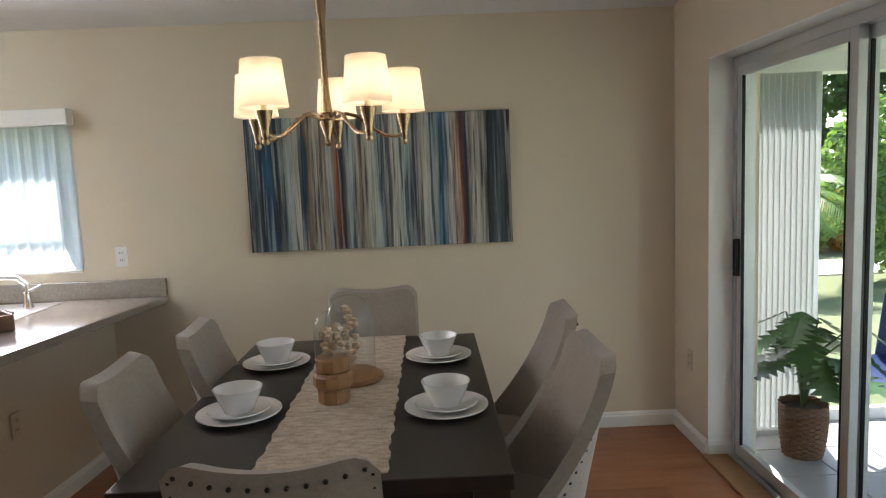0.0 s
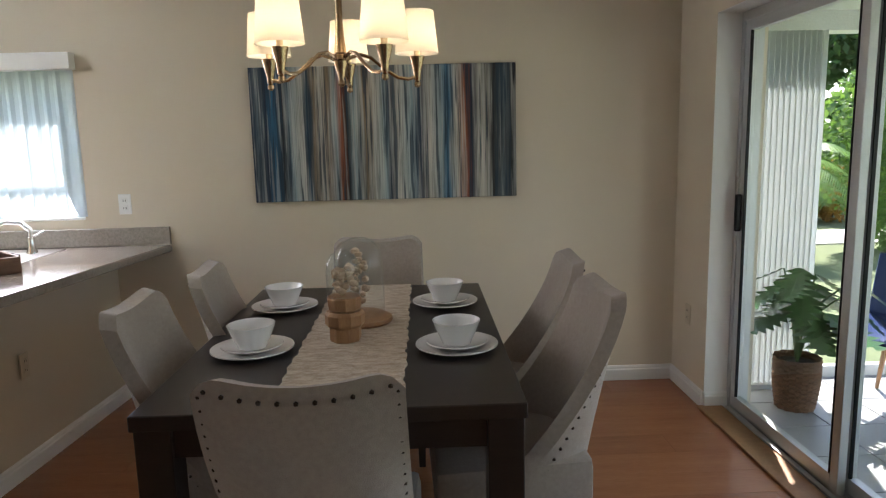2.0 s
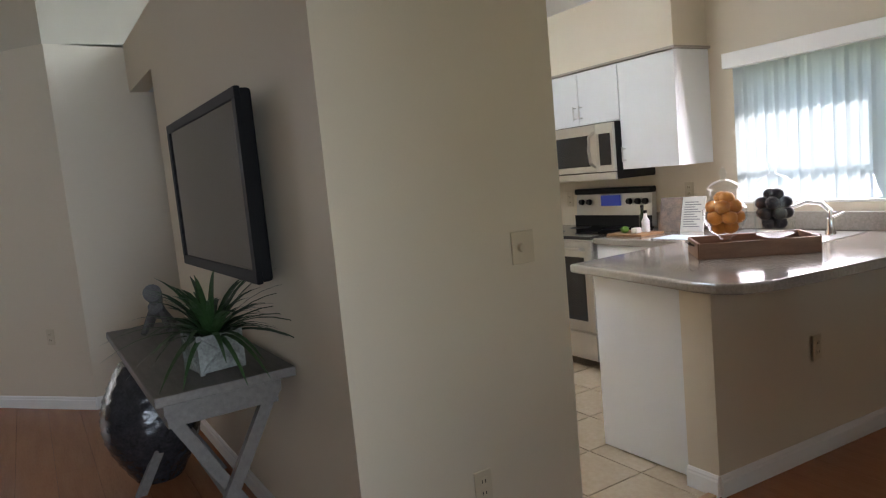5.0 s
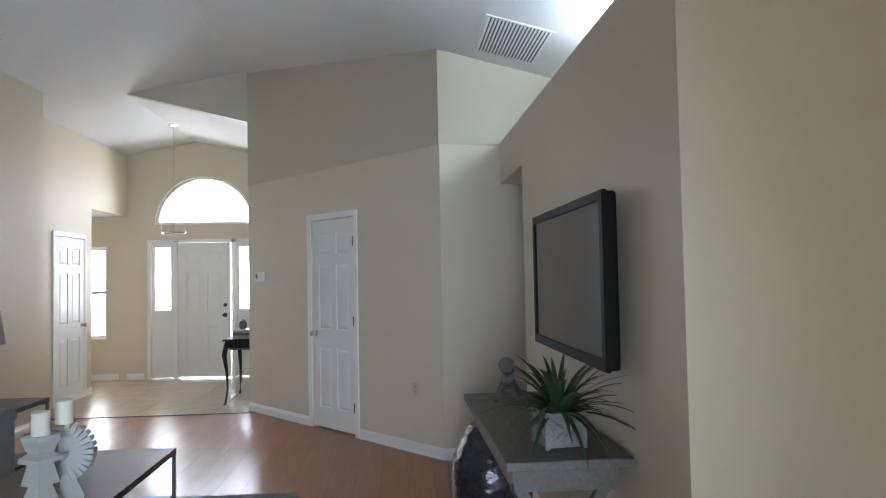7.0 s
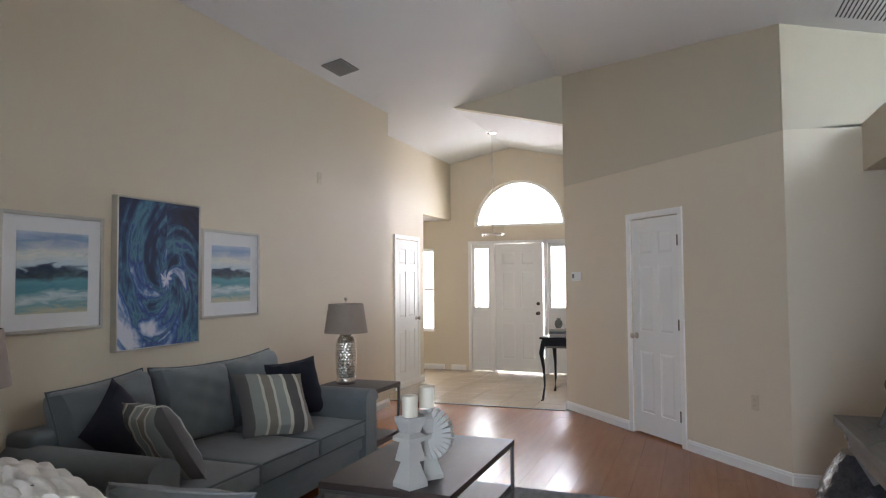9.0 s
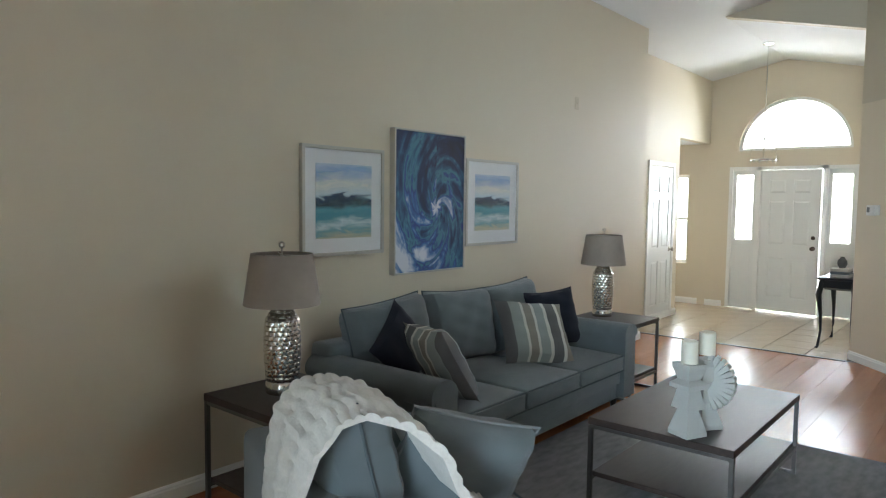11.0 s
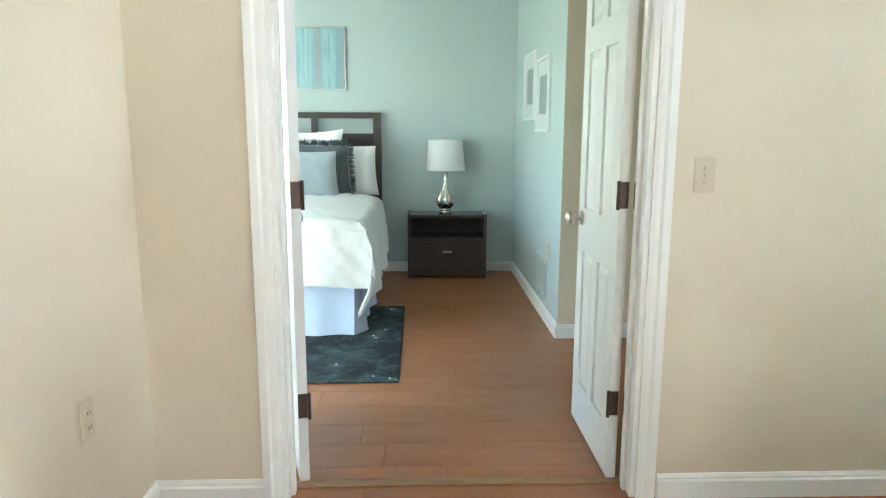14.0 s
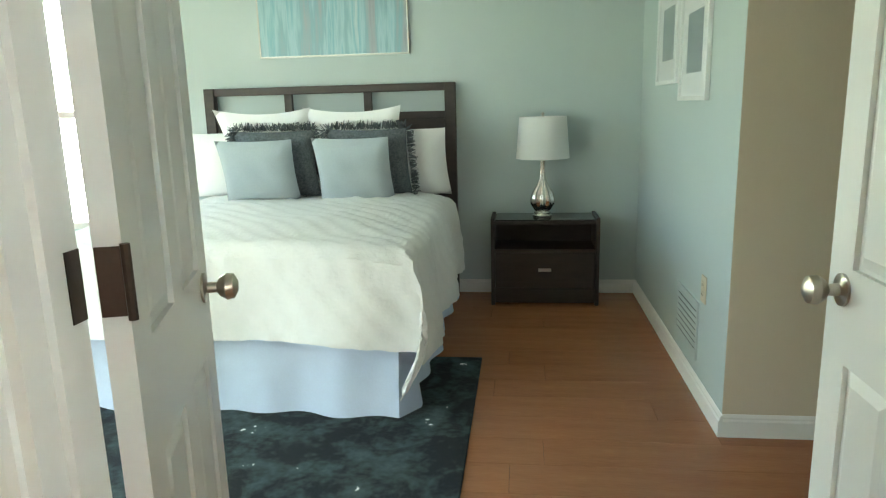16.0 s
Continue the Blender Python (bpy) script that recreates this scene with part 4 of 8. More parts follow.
# foyer side door
casing("trim_foyer_door", 0.76, 2.04, pose(-8.11, FY0, 0, 0, 0, 180), 0.055)
d = tagged(new("door_5"), "closed white six-panel door in the foyer", "door", "", "structure")
d.matrix_world = pose(-8.11, FY0 + 0.004, 0, 0, 0, 180)
six_panel(d, 0.76, 2.03, 0.035)
knob(d, 0.70, 0, 0.93, -1)

# front door with sidelights and half-round window
d = tagged(new("door_6"), "white front door standing slightly ajar between sidelights", "door", "", "structure")
bm = bmesh.new()
for y0, y1 in ((FDY0, FDY0 + 0.05), (-3.52, -3.455), (-2.655, -2.59), (FDY1 - 0.05, FDY1)):
    box(XW - 0.14, XW + 0.004, y0, y1, 0, 2.10, bm=bm)
box(XW - 0.14, XW + 0.004, FDY0 + 0.05, FDY1 - 0.05, 2.05, 2.10, bm=bm)
part("frame", bm, TRIM, d)
for y0, y1 in ((FDY0 + 0.05, -3.52), (-2.59, FDY1 - 0.05)):
    bm = box(XW - 0.08, XW - 0.04, y0, y1, 0.01, 1.03)
    box(XW - 0.08, XW - 0.04, y0, y1, 1.98, 2.05, bm=bm)
    box(XW - 0.08, XW - 0.04, y0, y0 + 0.05, 1.03, 1.98, bm=bm)
    box(XW - 0.08, XW - 0.04, y1 - 0.05, y1, 1.03, 1.98, bm=bm)
    for a, b in ((0.12, 0.48), (0.56, 0.92)):
        box(XW - 0.04, XW - 0.032, y0 + 0.06, y1 - 0.06, a, b, 0.003, bm=bm)
    sl = part("sidelight", bm, DOORW, d, "white panel with a tall narrow pane")
    g = part("pane", box(XW - 0.063, XW - 0.057, y0 + 0.05, y1 - 0.05, 1.03, 1.98), PANE, sl)
    g.visible_shadow = False
leaf = six_panel(d, 0.80, 2.034, 0.04, "leaf")
leaf.matrix_world = pose(XW - 0.03, -3.458, 0.012, 0, 0, 84)
knob(leaf, 0.73, 0, 0.93, -1, BRONZE)
part("deadbolt", moved(lathe([(0, 0), (0.028, 0), (0.028, 0.012), (0.014, 0.018), (0, 0.018)], 20), Matrix.Translation((0.73, 0, 1.08)) @ Matrix.Rotation(radians(90), 4, "X")), BRONZE, leaf, smooth=True)
fan = tagged(new("window_2"), "half-round window above the front door", "window", "", "structure")
ring = [(FANY + r * math.cos(math.pi * i / 24), FANZ + r * math.sin(math.pi * i / 24)) for r, rng_ in ((FANR, range(25)), (FANR - 0.04, range(24, -1, -1))) for i in rng_]
bm = bmesh.new()
for i in range(24):
    a0, a1 = math.pi * i / 24, math.pi * (i + 1) / 24
    prism([(FANY + r * math.cos(a), FANZ + r * math.sin(a)) for r, a in ((FANR - 0.001, a0), (FANR - 0.001, a1), (FANR - 0.045, a1), (FANR - 0.045, a0))], "x", XW - 0.12, XW - 0.05, bm)
box(XW - 0.12, XW - 0.05, FANY - FANR + 0.045, FANY + FANR - 0.045, FANZ, FANZ + 0.04, bm=bm)
part("window_frame", bm, TRIM, fan)
g = part("pane", prism([(FANY + (FANR - 0.04) * math.cos(math.pi * i / 24), FANZ + 0.02 + (FANR - 0.04) * math.sin(math.pi * i / 24)) for i in range(25)], "x", XW - 0.09, XW - 0.085), PANE, fan)
g.visible_shadow = False
sw = tagged(new("window_3"), "tall study window with white frame", "window", "", "structure")
bm = box(XW - 0.14, XW - 0.08, -5.4, -5.35, 0.62, 2.0)
box(XW - 0.14, XW - 0.08, -4.55, -4.5, 0.62, 2.0, bm=bm)
for z in (0.62, 1.29, 1.95):
    box(XW - 0.14, XW - 0.08, -5.35, -4.55, z, z + 0.05, bm=bm)
part("window_frame", bm, TRIM, sw)
g = part("pane", box(XW - 0.115, XW - 0.11, -5.35, -4.55, 0.67, 1.95), PANE, sw)
g.visible_shadow = False
bw = tagged(new("window_4"), "bedroom window with white frame beside the bed", "window", "", "structure")
bm = box(2.85, 2.90, BY - 0.09, BY - 0.03, 0.45, 2.1)
box(3.70, 3.75, BY - 0.09, BY - 0.03, 0.45, 2.1, bm=bm)
for z in (0.45, 1.25, 2.05):
    box(2.90, 3.70, BY - 0.09, BY - 0.03, z, z + 0.05, bm=bm)
part("window_frame", bm, TRIM, bw)
g = part("pane", box(2.90, 3.70, BY - 0.063, BY - 0.057, 0.50, 2.05), PANE, bw)
g.visible_shadow = False
# this side window is unseen, added as an opening for the fill lamp
be = tagged(new("window_5"), "unseen wide side window added to light the bedroom", "window", "", "structure")
bm = box(4.02, 4.09, -6.4, -6.35, 0.4, 2.1)
for y in (-5.425, -4.45):
    box(4.02, 4.09, y, y + 0.05, 0.4, 2.1, bm=bm)
for z in (0.4, 2.05):
    for a, b in ((-6.35, -5.425), (-5.375, -4.45)):
        box(4.02, 4.09, a, b, z, z + 0.05, bm=bm)
part("window_frame", bm, TRIM, be)
g = part("pane", box(4.05, 4.056, -6.35, -4.45, 0.45, 2.05), PANE, be)
g.visible_shadow = False
bp_ = tagged(new("door_7"), "glass patio door of the bedroom", "door", "", "structure")
bm = box(1.95, 2.01, YS - 0.10, YS - 0.04, 0, 2.1)
for x in (2.82, 3.69):
    box(x, x + 0.06, YS - 0.10, YS - 0.04, 0, 2.1, bm=bm)
for a, b in ((2.01, 2.82), (2.88, 3.69)):
    box(a, b, YS - 0.10, YS - 0.04, 0, 0.06, bm=bm)
    box(a, b, YS - 0.10, YS - 0.04, 2.04, 2.1, bm=bm)
part("frame", bm, ALU, bp_)
for a, b in ((2.01, 2.82), (2.88, 3.69)):
    g = part("pane", box(a, b, YS - 0.073, YS - 0.067, 0.06, 2.04), PANE, bp_)
    g.visible_shadow = False

# ---- kitchen ----
STONE = mat("speckled_grey_stone", (0.40, 0.36, 0.31), 0.12, second=(0.24, 0.21, 0.18), scale=90, bump=0.0, fine=420, coat=0.2)
half = prism([(-1.745, 2.20), (-1.593, 2.20), (-1.49, YN), (-1.64, YN)], "z", 0, 0.868)
struct("wall_half", half, PAINT, "cream half wall under the kitchen counter", "wall")
baseboard("baseboard_half", (-1.593, 2.20), (-1.49, YN), (1, -0.06))
baseboard("baseboard_half_end", (-1.745, 2.20), (-1.593, 2.20), (0, -1))
ct = prism([(-2.435, 2.235), (-1.60, 2.105), (-1.50, 2.11), (-1.42, 2.16), (-1.365, 2.27), (-1.352, 2.36), (-1.165, 3.748), (-3.155, 3.748), (-3.155, 3.10), (-2.435, 3.10)], "z", 0.868, 0.912)
top_e = [e for e in ct.edges if abs(e.verts[0].co.z - e.verts[1].co.z) < 1e-5]
bmesh.ops.bevel(ct, geom=top_e, offset=0.012, segments=3, affect="EDGES", profile=0.5)
tagged(part("countertop", ct, STONE), "speckled grey-beige stone kitchen countertop with rounded corner", "countertop")
tagged(part("backsplash", box(-3.155, -1.165, YN - 0.022, YN - 0.001, 0.912, 1.015, 0.003), STONE), "low speckled stone backsplash along the wall", "backsplash")
tagged(part("countertop", box(-4.27, -3.925, 3.10, YN - 0.001, 0.868, 0.912, 0.006), STONE), "short stretch of stone countertop beside the stove", "countertop")


def pull(parent, x, y, z, length, upright=True):
    a = Vector((0, 0, length / 2)) if upright else Vector((length / 2, 0, 0))
    c = Vector((x, y - 0.03, z))
    bm = tube([c - a, c + a], 0.005, 8)
    for s in (-0.75, 0.75):
        tube([c + a * s, c + a * s + Vector((0, 0.03, 0))], 0.004, 6, bm)
    part("handle", bm, STEEL, parent, "slim steel bar handle", smooth=True)


def cabinet(name, x0, x1, y0, y1, z0, z1, doors, label, drawer=0.0, handles=(), turn=None):
    """A cabinet whose doors look along -y."""
    c = thing(name, label, "cabinet", (x0, y0, z0))
    w, dp, h = x1 - x0, y1 - y0, z1 - z0
    part("body", box(0, w, 0.02, dp, 0, h), CABW, c)
    dw = w / doors
    top = h - (drawer + 0.004 if drawer else 0)
    for i in range(doors):
        d = part("door", box(i * dw + 0.0015, (i + 1) * dw - 0.0015, 0, 0.019, 0.002, top - 0.002, 0.002), CABW, c)
        for hx, hz, ln in handles:
            if i * dw <= hx < (i + 1) * dw:
                pull(d, hx, 0, hz, ln)
        if drawer:
            f = part("drawer", box(i * dw + 0.0015, (i + 1) * dw - 0.0015, 0, 0.019, top + 0.002, h - 0.002, 0.002), CABW, c)
            pull(f, (i + 0.5) * dw, 0, h - drawer / 2, 0.11, False)
    return c


cabinet("wall_cabinet", -3.15, -2.685, 3.42, YN - 0.001, 1.34, 2.05, 1, "white wall cabinet beside the microwave", handles=((0.03, 0.10, 0.10),))
cabinet("wall_cabinet", -3.92, -3.152, 3.42, YN - 0.001, 1.675, 2.05, 2, "white wall cabinet above the microwave", handles=((0.355, 0.09, 0.10), (0.415, 0.09, 0.10)))
cabinet("wall_cabinet", -4.268, -3.922, 3.42, YN - 0.001, 1.34, 2.05, 1, "white wall cabinet at the end of the row")
cabinet("base_cabinet", -3.153, -2.70, 3.13, YN - 0.001, 0.0, 0.866, 1, "white base cabinet with drawer beside the stove", drawer=0.16)
cabinet("base_cabinet", -2.698, -2.285, 3.13, YN - 0.001, 0.0, 0.866, 1, "white corner base cabinet with drawer", drawer=0.16)
cabinet("base_cabinet", -4.268, -3.927, 3.13, YN - 0.001, 0.0, 0.866, 1, "white base cabinet beyond the stove", drawer=0.16)
pen = thing("peninsula_cabinet", "white laminate peninsula cabinet under the counter", "cabinet", (-2.283, 2.245, 0))
part("end_panel", box(0, 0.535, 0, 0.018, 0.01, 0.866, 0.002), CABW, pen)
part("body", box(0.02, 0.535, 0.02, 1.49, 0.09, 0.866), CABW, pen)
part("toe_kick", box(0.06, 0.535, 0.02, 0.88, 0, 0.09), BLACK, pen)
struct("wall_soffit", box(-4.268, -2.69, 3.425, YN - 0.001, 2.07, ZN + 0.1), PAINT, "cream soffit above the wall cabinets", "wall")
struct("trim_cabinet_top", box(-4.268, -2.665, 3.40, YN - 0.001, 2.052, 2.068, 0.003), mat("taupe_trim", (0.36, 0.31, 0.25), 0.5), "thin taupe moulding on the wall cabinets", "trim")

# microwave
mw = thing("microwave", "stainless over-range microwave with black window", "microwave", (-3.918, 3.345, 1.28))
part("body", box(0, 0.764, 0.025, 0.40, 0, 0.39, 0.004), BLACK, mw)
part("door", box(0.0, 0.60, 0, 0.024, 0.055, 0.385, 0.004), STEEL, mw)
part("window", box(0.05, 0.545, -0.003, 0.0, 0.10, 0.315, 0.002), BLACKGLASS, mw, "dark glass window")
part("control_panel", box(0.602, 0.764, 0, 0.024, 0.055, 0.385, 0.003), STEEL, mw)
part("keypad", box(0.635, 0.74, -0.003, 0, 0.10, 0.315, 0.002), BLACKGLASS, mw)
part("vent", box(0.0, 0.764, 0.004, 0.024, 0.0, 0.05, 0.003), STEEL, mw)
part("handle", tube([(0.585, 0, 0.09), (0.585, -0.045, 0.12), (0.585, -0.055, 0.21), (0.585, -0.045, 0.30), (0.585, 0, 0.33)], 0.011, 10), STEEL, mw, smooth=True)
# range
rg = thing("range", "stainless electric range with black glass top", "stove", (-3.92, 3.08, 0))
part("body", box(0, 0.762, 0.03, 0.66, 0.06, 0.90), STEEL, rg)
part("cooktop", box(-0.002, 0.764, 0.0, 0.62, 0.90, 0.922, 0.005), BLACKGLASS, rg, "black glass cooktop")
for bx, by, br in ((0.2, 0.16, 0.10), (0.56, 0.16, 0.08), (0.2, 0.45, 0.08), (0.56, 0.45, 0.10)):
    part("burner_ring", lathe([(br, 0.9222), (br, 0.9228), (br - 0.004, 0.9228), (br - 0.004, 0.9222)], 28, place=(bx, by, 0)), mat("burner_grey", (0.1, 0.1, 0.1), 0.4), rg)
dr = part("oven_door", box(0.005, 0.757, 0, 0.03, 0.27, 0.885, 0.004), STEEL, rg)
part("window", box(0.07, 0.69, -0.003, 0, 0.34, 0.78, 0.003), BLACKGLASS, dr, "dark oven window")
part("handle", tube([(0.06, 0, 0.83), (0.06, -0.045, 0.84), (0.38, -0.05, 0.84), (0.70, -0.045, 0.84), (0.70, 0, 0.83)], 0.011, 8), STEEL, dr, smooth=True)
part("drawer", box(0.005, 0.757, 0, 0.03, 0.07, 0.255, 0.004), STEEL, rg)
bg = part("backguard", prism([(0.60, 0.922), (0.66, 0.922), (0.66, 1.20), (0.625, 1.20)], "x", 0.0, 0.762), STEEL, rg)
part("trim", box(-0.004, 0.766, 0.60, 0.665, 1.16, 1.205, 0.008), BLACK, bg)
part("lower_trim", box(-0.004, 0.766, 0.592, 0.60, 0.922, 1.0), BLACK, bg)
part("display", box(0.28, 0.47, 0.602, 0.612, 1.07, 1.15), glow("blue_clock", (0.03, 0.05, 0.25), 0.15), bg, "small blue clock display")
for kx in (0.07, 0.15, 0.56, 0.64, 0.71):
    part("knob", moved(lathe([(0, 0), (0.024, 0), (0.02, 0.025), (0, 0.026)], 16), Matrix.Translation((kx, 0.612, 1.10)) @ Matrix.Rotation(radians(82), 4, "X")), BLACK, bg, "black control knob", smooth=True)
# sink and faucet
CHROME = mat("chrome", (0.8, 0.8, 0.8), 0.06, 1.0, vary=0.01, bump=0.0)
fc = thing("faucet", "chrome kitchen faucet with curved spout at the sink", "faucet", (-1.83, 3.52, 0.912))
part("base", lathe([(0.028, 0), (0.028, 0.012), (0.02, 0.03), (0.018, 0.09), (0.0, 0.095)], 18), CHROME, fc, smooth=True)
part("spout", tube([(0, 0, 0.06), (0, 0.0, 0.13), (-0.03, -0.03, 0.175), (-0.08, -0.08, 0.185), (-0.13, -0.13, 0.16), (-0.16, -0.16, 0.10)], [0.013, 0.013, 0.013, 0.012, 0.012, 0.013], 10), CHROME, fc, smooth=True)
part("lever", tube([(0.0, 0.01, 0.09), (0.06, 0.03, 0.12)], 0.006, 8), CHROME, fc, smooth=True)
tagged(part("sink", box(-2.42, -1.72, 3.22, 3.66, 0.9125, 0.916, 0.001), STEEL), "stainless steel sink rim under the window", "sink")
# tray with jars
tr = thing("serving_tray", "rectangular wooden serving tray with metal handles on the counter", "tray", (-1.855, 2.87, 0.9125), 47)
part("bottom", box(-0.26, 0.26, -0.15, 0.15, 0, 0.012), TRAYWOOD, tr)
for s in (-1, 1):
    part("side", box(-0.26, 0.26, s * 0.15 - 0.007, s * 0.15 + 0.007, 0, 0.075, 0.002), TRAYWOOD, tr)
    part("end", box(s * 0.26 - 0.007, s * 0.26 + 0.007, -0.143, 0.143, 0, 0.075, 0.002), TRAYWOOD, tr)
    part("handle", tube([(s * 0.267, -0.05, 0.055), (s * 0.29, -0.05, 0.065), (s * 0.29, 0.05, 0.065), (s * 0.267, 0.05, 0.055)], 0.005, 8), BRONZE, tr, "dark metal handle")
ORANGE = mat("orange_fruit", (0.75, 0.28, 0.04), 0.5, vary=0.1, bump=0.2)
PLUM = mat("dark_plums", (0.012, 0.012, 0.025), 0.35, vary=0.2)
rng = random.Random(8)
for x, y, fruit, lab in ((-1.94, 2.80, ORANGE, "glass apothecary jar full of oranges on a tray"), (-1.80, 2.98, PLUM, "glass apothecary jar full of dark plums on a tray")):
    j = thing("apothecary_jar", lab, "jar", (x, y, 0.9245), group="apothecary jars on the tray")
    j.scale = (1.2, 1.2, 1.2)
    if fruit is ORANGE:
        shape = [(0.045, 0.0), (0.05, 0.004), (0.03, 0.012), (0.012, 0.025), (0.014, 0.045), (0.03, 0.06), (0.062, 0.085), (0.084, 0.13), (0.084, 0.17), (0.060, 0.20), (0.052, 0.215), (0.052, 0.245), (0.062, 0.252)]
        cover = [(0.062, 0.254), (0.058, 0.265), (0.035, 0.28), (0.012, 0.288), (0.008, 0.30), (0.016, 0.312), (0.010, 0.326), (0, 0.338)]
    else:
        shape = [(0.045, 0.0), (0.05, 0.004), (0.03, 0.012), (0.014, 0.022), (0.016, 0.035), (0.05, 0.045), (0.072, 0.055), (0.074, 0.08), (0.074, 0.22), (0.070, 0.235), (0.074, 0.242)]
        cover = [(0.074, 0.244), (0.070, 0.256), (0.045, 0.282), (0.015, 0.292), (0.008, 0.302), (0.020, 0.318), (0.018, 0.334), (0, 0.344)]
    part("jar", lathe(shape, 28, closed=False), JARGLASS, j, "footed clear glass bowl", smooth=True)
    part("lid", lathe(cover, 24, closed=False), JARGLASS, j, "glass lid with a knob", smooth=True)
    for lv, (count, r, z) in enumerate(((3, 0.024, 0.098), (5, 0.046, 0.137), (5, 0.043, 0.180), (1, 0.0, 0.165), (2, 0.018, 0.212))):
        for k in range(count):
            a = 2 * math.pi * k / count + 0.7 * lv
            ob = part("fruit", ball((0, 0, 0), 0.031 if fruit is ORANGE else 0.028, None, 2, (1, 1, 0.92)), fruit, j, smooth=True)
            ob.location = (r * math.cos(a), r * math.sin(a), z)
# cookbook, bottles, board, lime
bk = thing("cookbook", "open cookbook leaning on a stand", "book", (-2.78, 3.50, 0.9125), 12)
PAPER = mat("paper", (0.78, 0.76, 0.72), 0.7, vary=0.03, scale=20)
PHOTO = mat("food_photo", (0.30, 0.18, 0.12), 0.4, second=(0.06, 0.05, 0.04), scale=18, bump=0)
lean = Matrix.Rotation(radians(-18), 4, "X")
part("left_page", moved(box(-0.15, 0.0, 0, 0.012, 0, 0.23, 0.002), lean), PHOTO, bk, "page with a dark photograph")
part("right_page", moved(box(0.002, 0.155, 0, 0.012, 0, 0.23, 0.002), lean), PAPER, bk, "white page of text")
bm = bmesh.new()
for i in range(11):
    box(0.02, 0.13 - 0.02 * (i % 3), -0.0015, 0, 0.03 + 0.016 * i, 0.036 + 0.016 * i, bm=bm)
part("text_lines", moved(bm, lean), mat("ink_grey", (0.3, 0.3, 0.3), 0.7, bump=0), bk)
part("stand", moved(box(-0.10, 0.10, 0.014, 0.03, 0, 0.16), lean), OAK, bk)
bd = tagged(part("cutting_board", box(-3.13, -2.83, 3.20, 3.42, 0.9125, 0.928, 0.005), OAK), "light wooden cutting board on the counter", "cutting board")
for x, y, h, r, mt, lb in ((-2.99, 3.40, 0.15, 0.024, mat("dark_glass", (0.02, 0.03, 0.015), 0.1, bump=0), "small dark glass oil bottle"), (-2.93, 3.36, 0.12, 0.026, WHITEPL, "small white bottle on the board")):
    bt = thing("bottle", lb, "bottle", (x, y, 0.9282))
    part("body", lathe([(r, 0), (r, h * 0.6), (r * 0.5, h * 0.78), (r * 0.4, h)], 18), mt, bt, smooth=True)
    part("cap", lathe([(r * 0.5, h), (r * 0.5, h + 0.02), (0, h + 0.021)], 14), BLACK, bt)
tagged(part("lime", ball((-3.02, 3.26, 0.9515), 0.026, None, 2, (1.2, 1, 0.9)), mat("lime_green", (0.12, 0.26, 0.03), 0.4), smooth=True), "green lime on the cutting board", "fruit")
tagged(part("salt_cellar", box(-2.96, -2.91, 3.25, 3.30, 0.9282, 0.965, 0.008), CHINA), "small white salt cellar on the cutting board", "salt cellar")
tagged(part("paper_sheet", box(-2.72, -2.45, 3.17, 3.36, 0.9125, 0.914), mat("pale_blue_paper", (0.62, 0.72, 0.8), 0.5)), "pale printed sheet lying on the counter", "paper")
wall_plate("outlet", (-3.30 + 0.42, YN, 1.16), 0, "outlet", IVORY, "ivory outlet behind the cookbook")
wall_plate("outlet", (-4.05, YN, 1.12), 0, "outlet", IVORY, "ivory outlet behind the stove")


# ---- living room ----
SOFA = mat("slate_blue_upholstery", (0.165, 0.195, 0.205), 0.9, vary=0.12, scale=8, bump=0.3, fine=500, sheen=0.3)
PIPE_PALE = mat("pale_piping", (0.26, 0.28, 0.28), 0.8)
PIPE = mat("slate_piping", (0.10, 0.125, 0.135), 0.9, vary=0.1, bump=0.1)


def pillow(w, h, t, n=14, pinch=0.06, sag=0.0, full=0.55):
    """A soft cushion in the xz plane, w wide and h high, t thick along y, standing on z = 0."""
    own = bmesh.new()
    sides = []
    for s in (-1, 1):
        g = []
        for j in range(n + 1):
            row = []
            for i in range(n + 1):
                u, v = 2 * i / n - 1, 2 * j / n - 1
                th = t / 2 * (max(0.0, (1 - u ** 4) * (1 - v ** 4))) ** full
                px = w / 2 * u * (1 - pinch * (1 - v * v) * u * u)
                pz = h / 2 * v * (1 - pinch * (1 - u * u) * v * v)
                wr = 0.004 * math.sin(9 * u + 4 * v) * (1 - u * u) + 0.003 * math.sin(13 * v - 5 * u)
                edge = abs(u) > 0.999 or abs(v) > 0.999
                row.append(own.verts.new((px, (0 if edge else s * th + wr), pz + h / 2 - sag * (1 - u * u) * (v > 0.9))))
            g.append(row)
        sides.append(g)
    for g in sides:
        for j in range(n):
            for i in range(n):
                own.faces.new((g[j][i], g[j][i + 1], g[j + 1][i + 1], g[j + 1][i]))
    bmesh.ops.remove_doubles(own, verts=own.verts[:], dist=1e-5)
    return own


def pillow_rim(w, h, pinch=0.06, r=0.006, n=14):
    pts = []
    for u, v in [(2 * i / n - 1, -1) for i in range(n)] + [(1, 2 * j / n - 1) for j in range(n)] + [(1 - 2 * i / n, 1) for i in range(n)] + [(-1, 1 - 2 * j / n) for j in range(n + 1)]:
        pts.append((w / 2 * u * (1 - pinch * (1 - v * v) * u * u), 0, h / 2 * v * (1 - pinch * (1 - u * u) * v * v) + h / 2))
    return tube(pts, r, 6, ends=False)


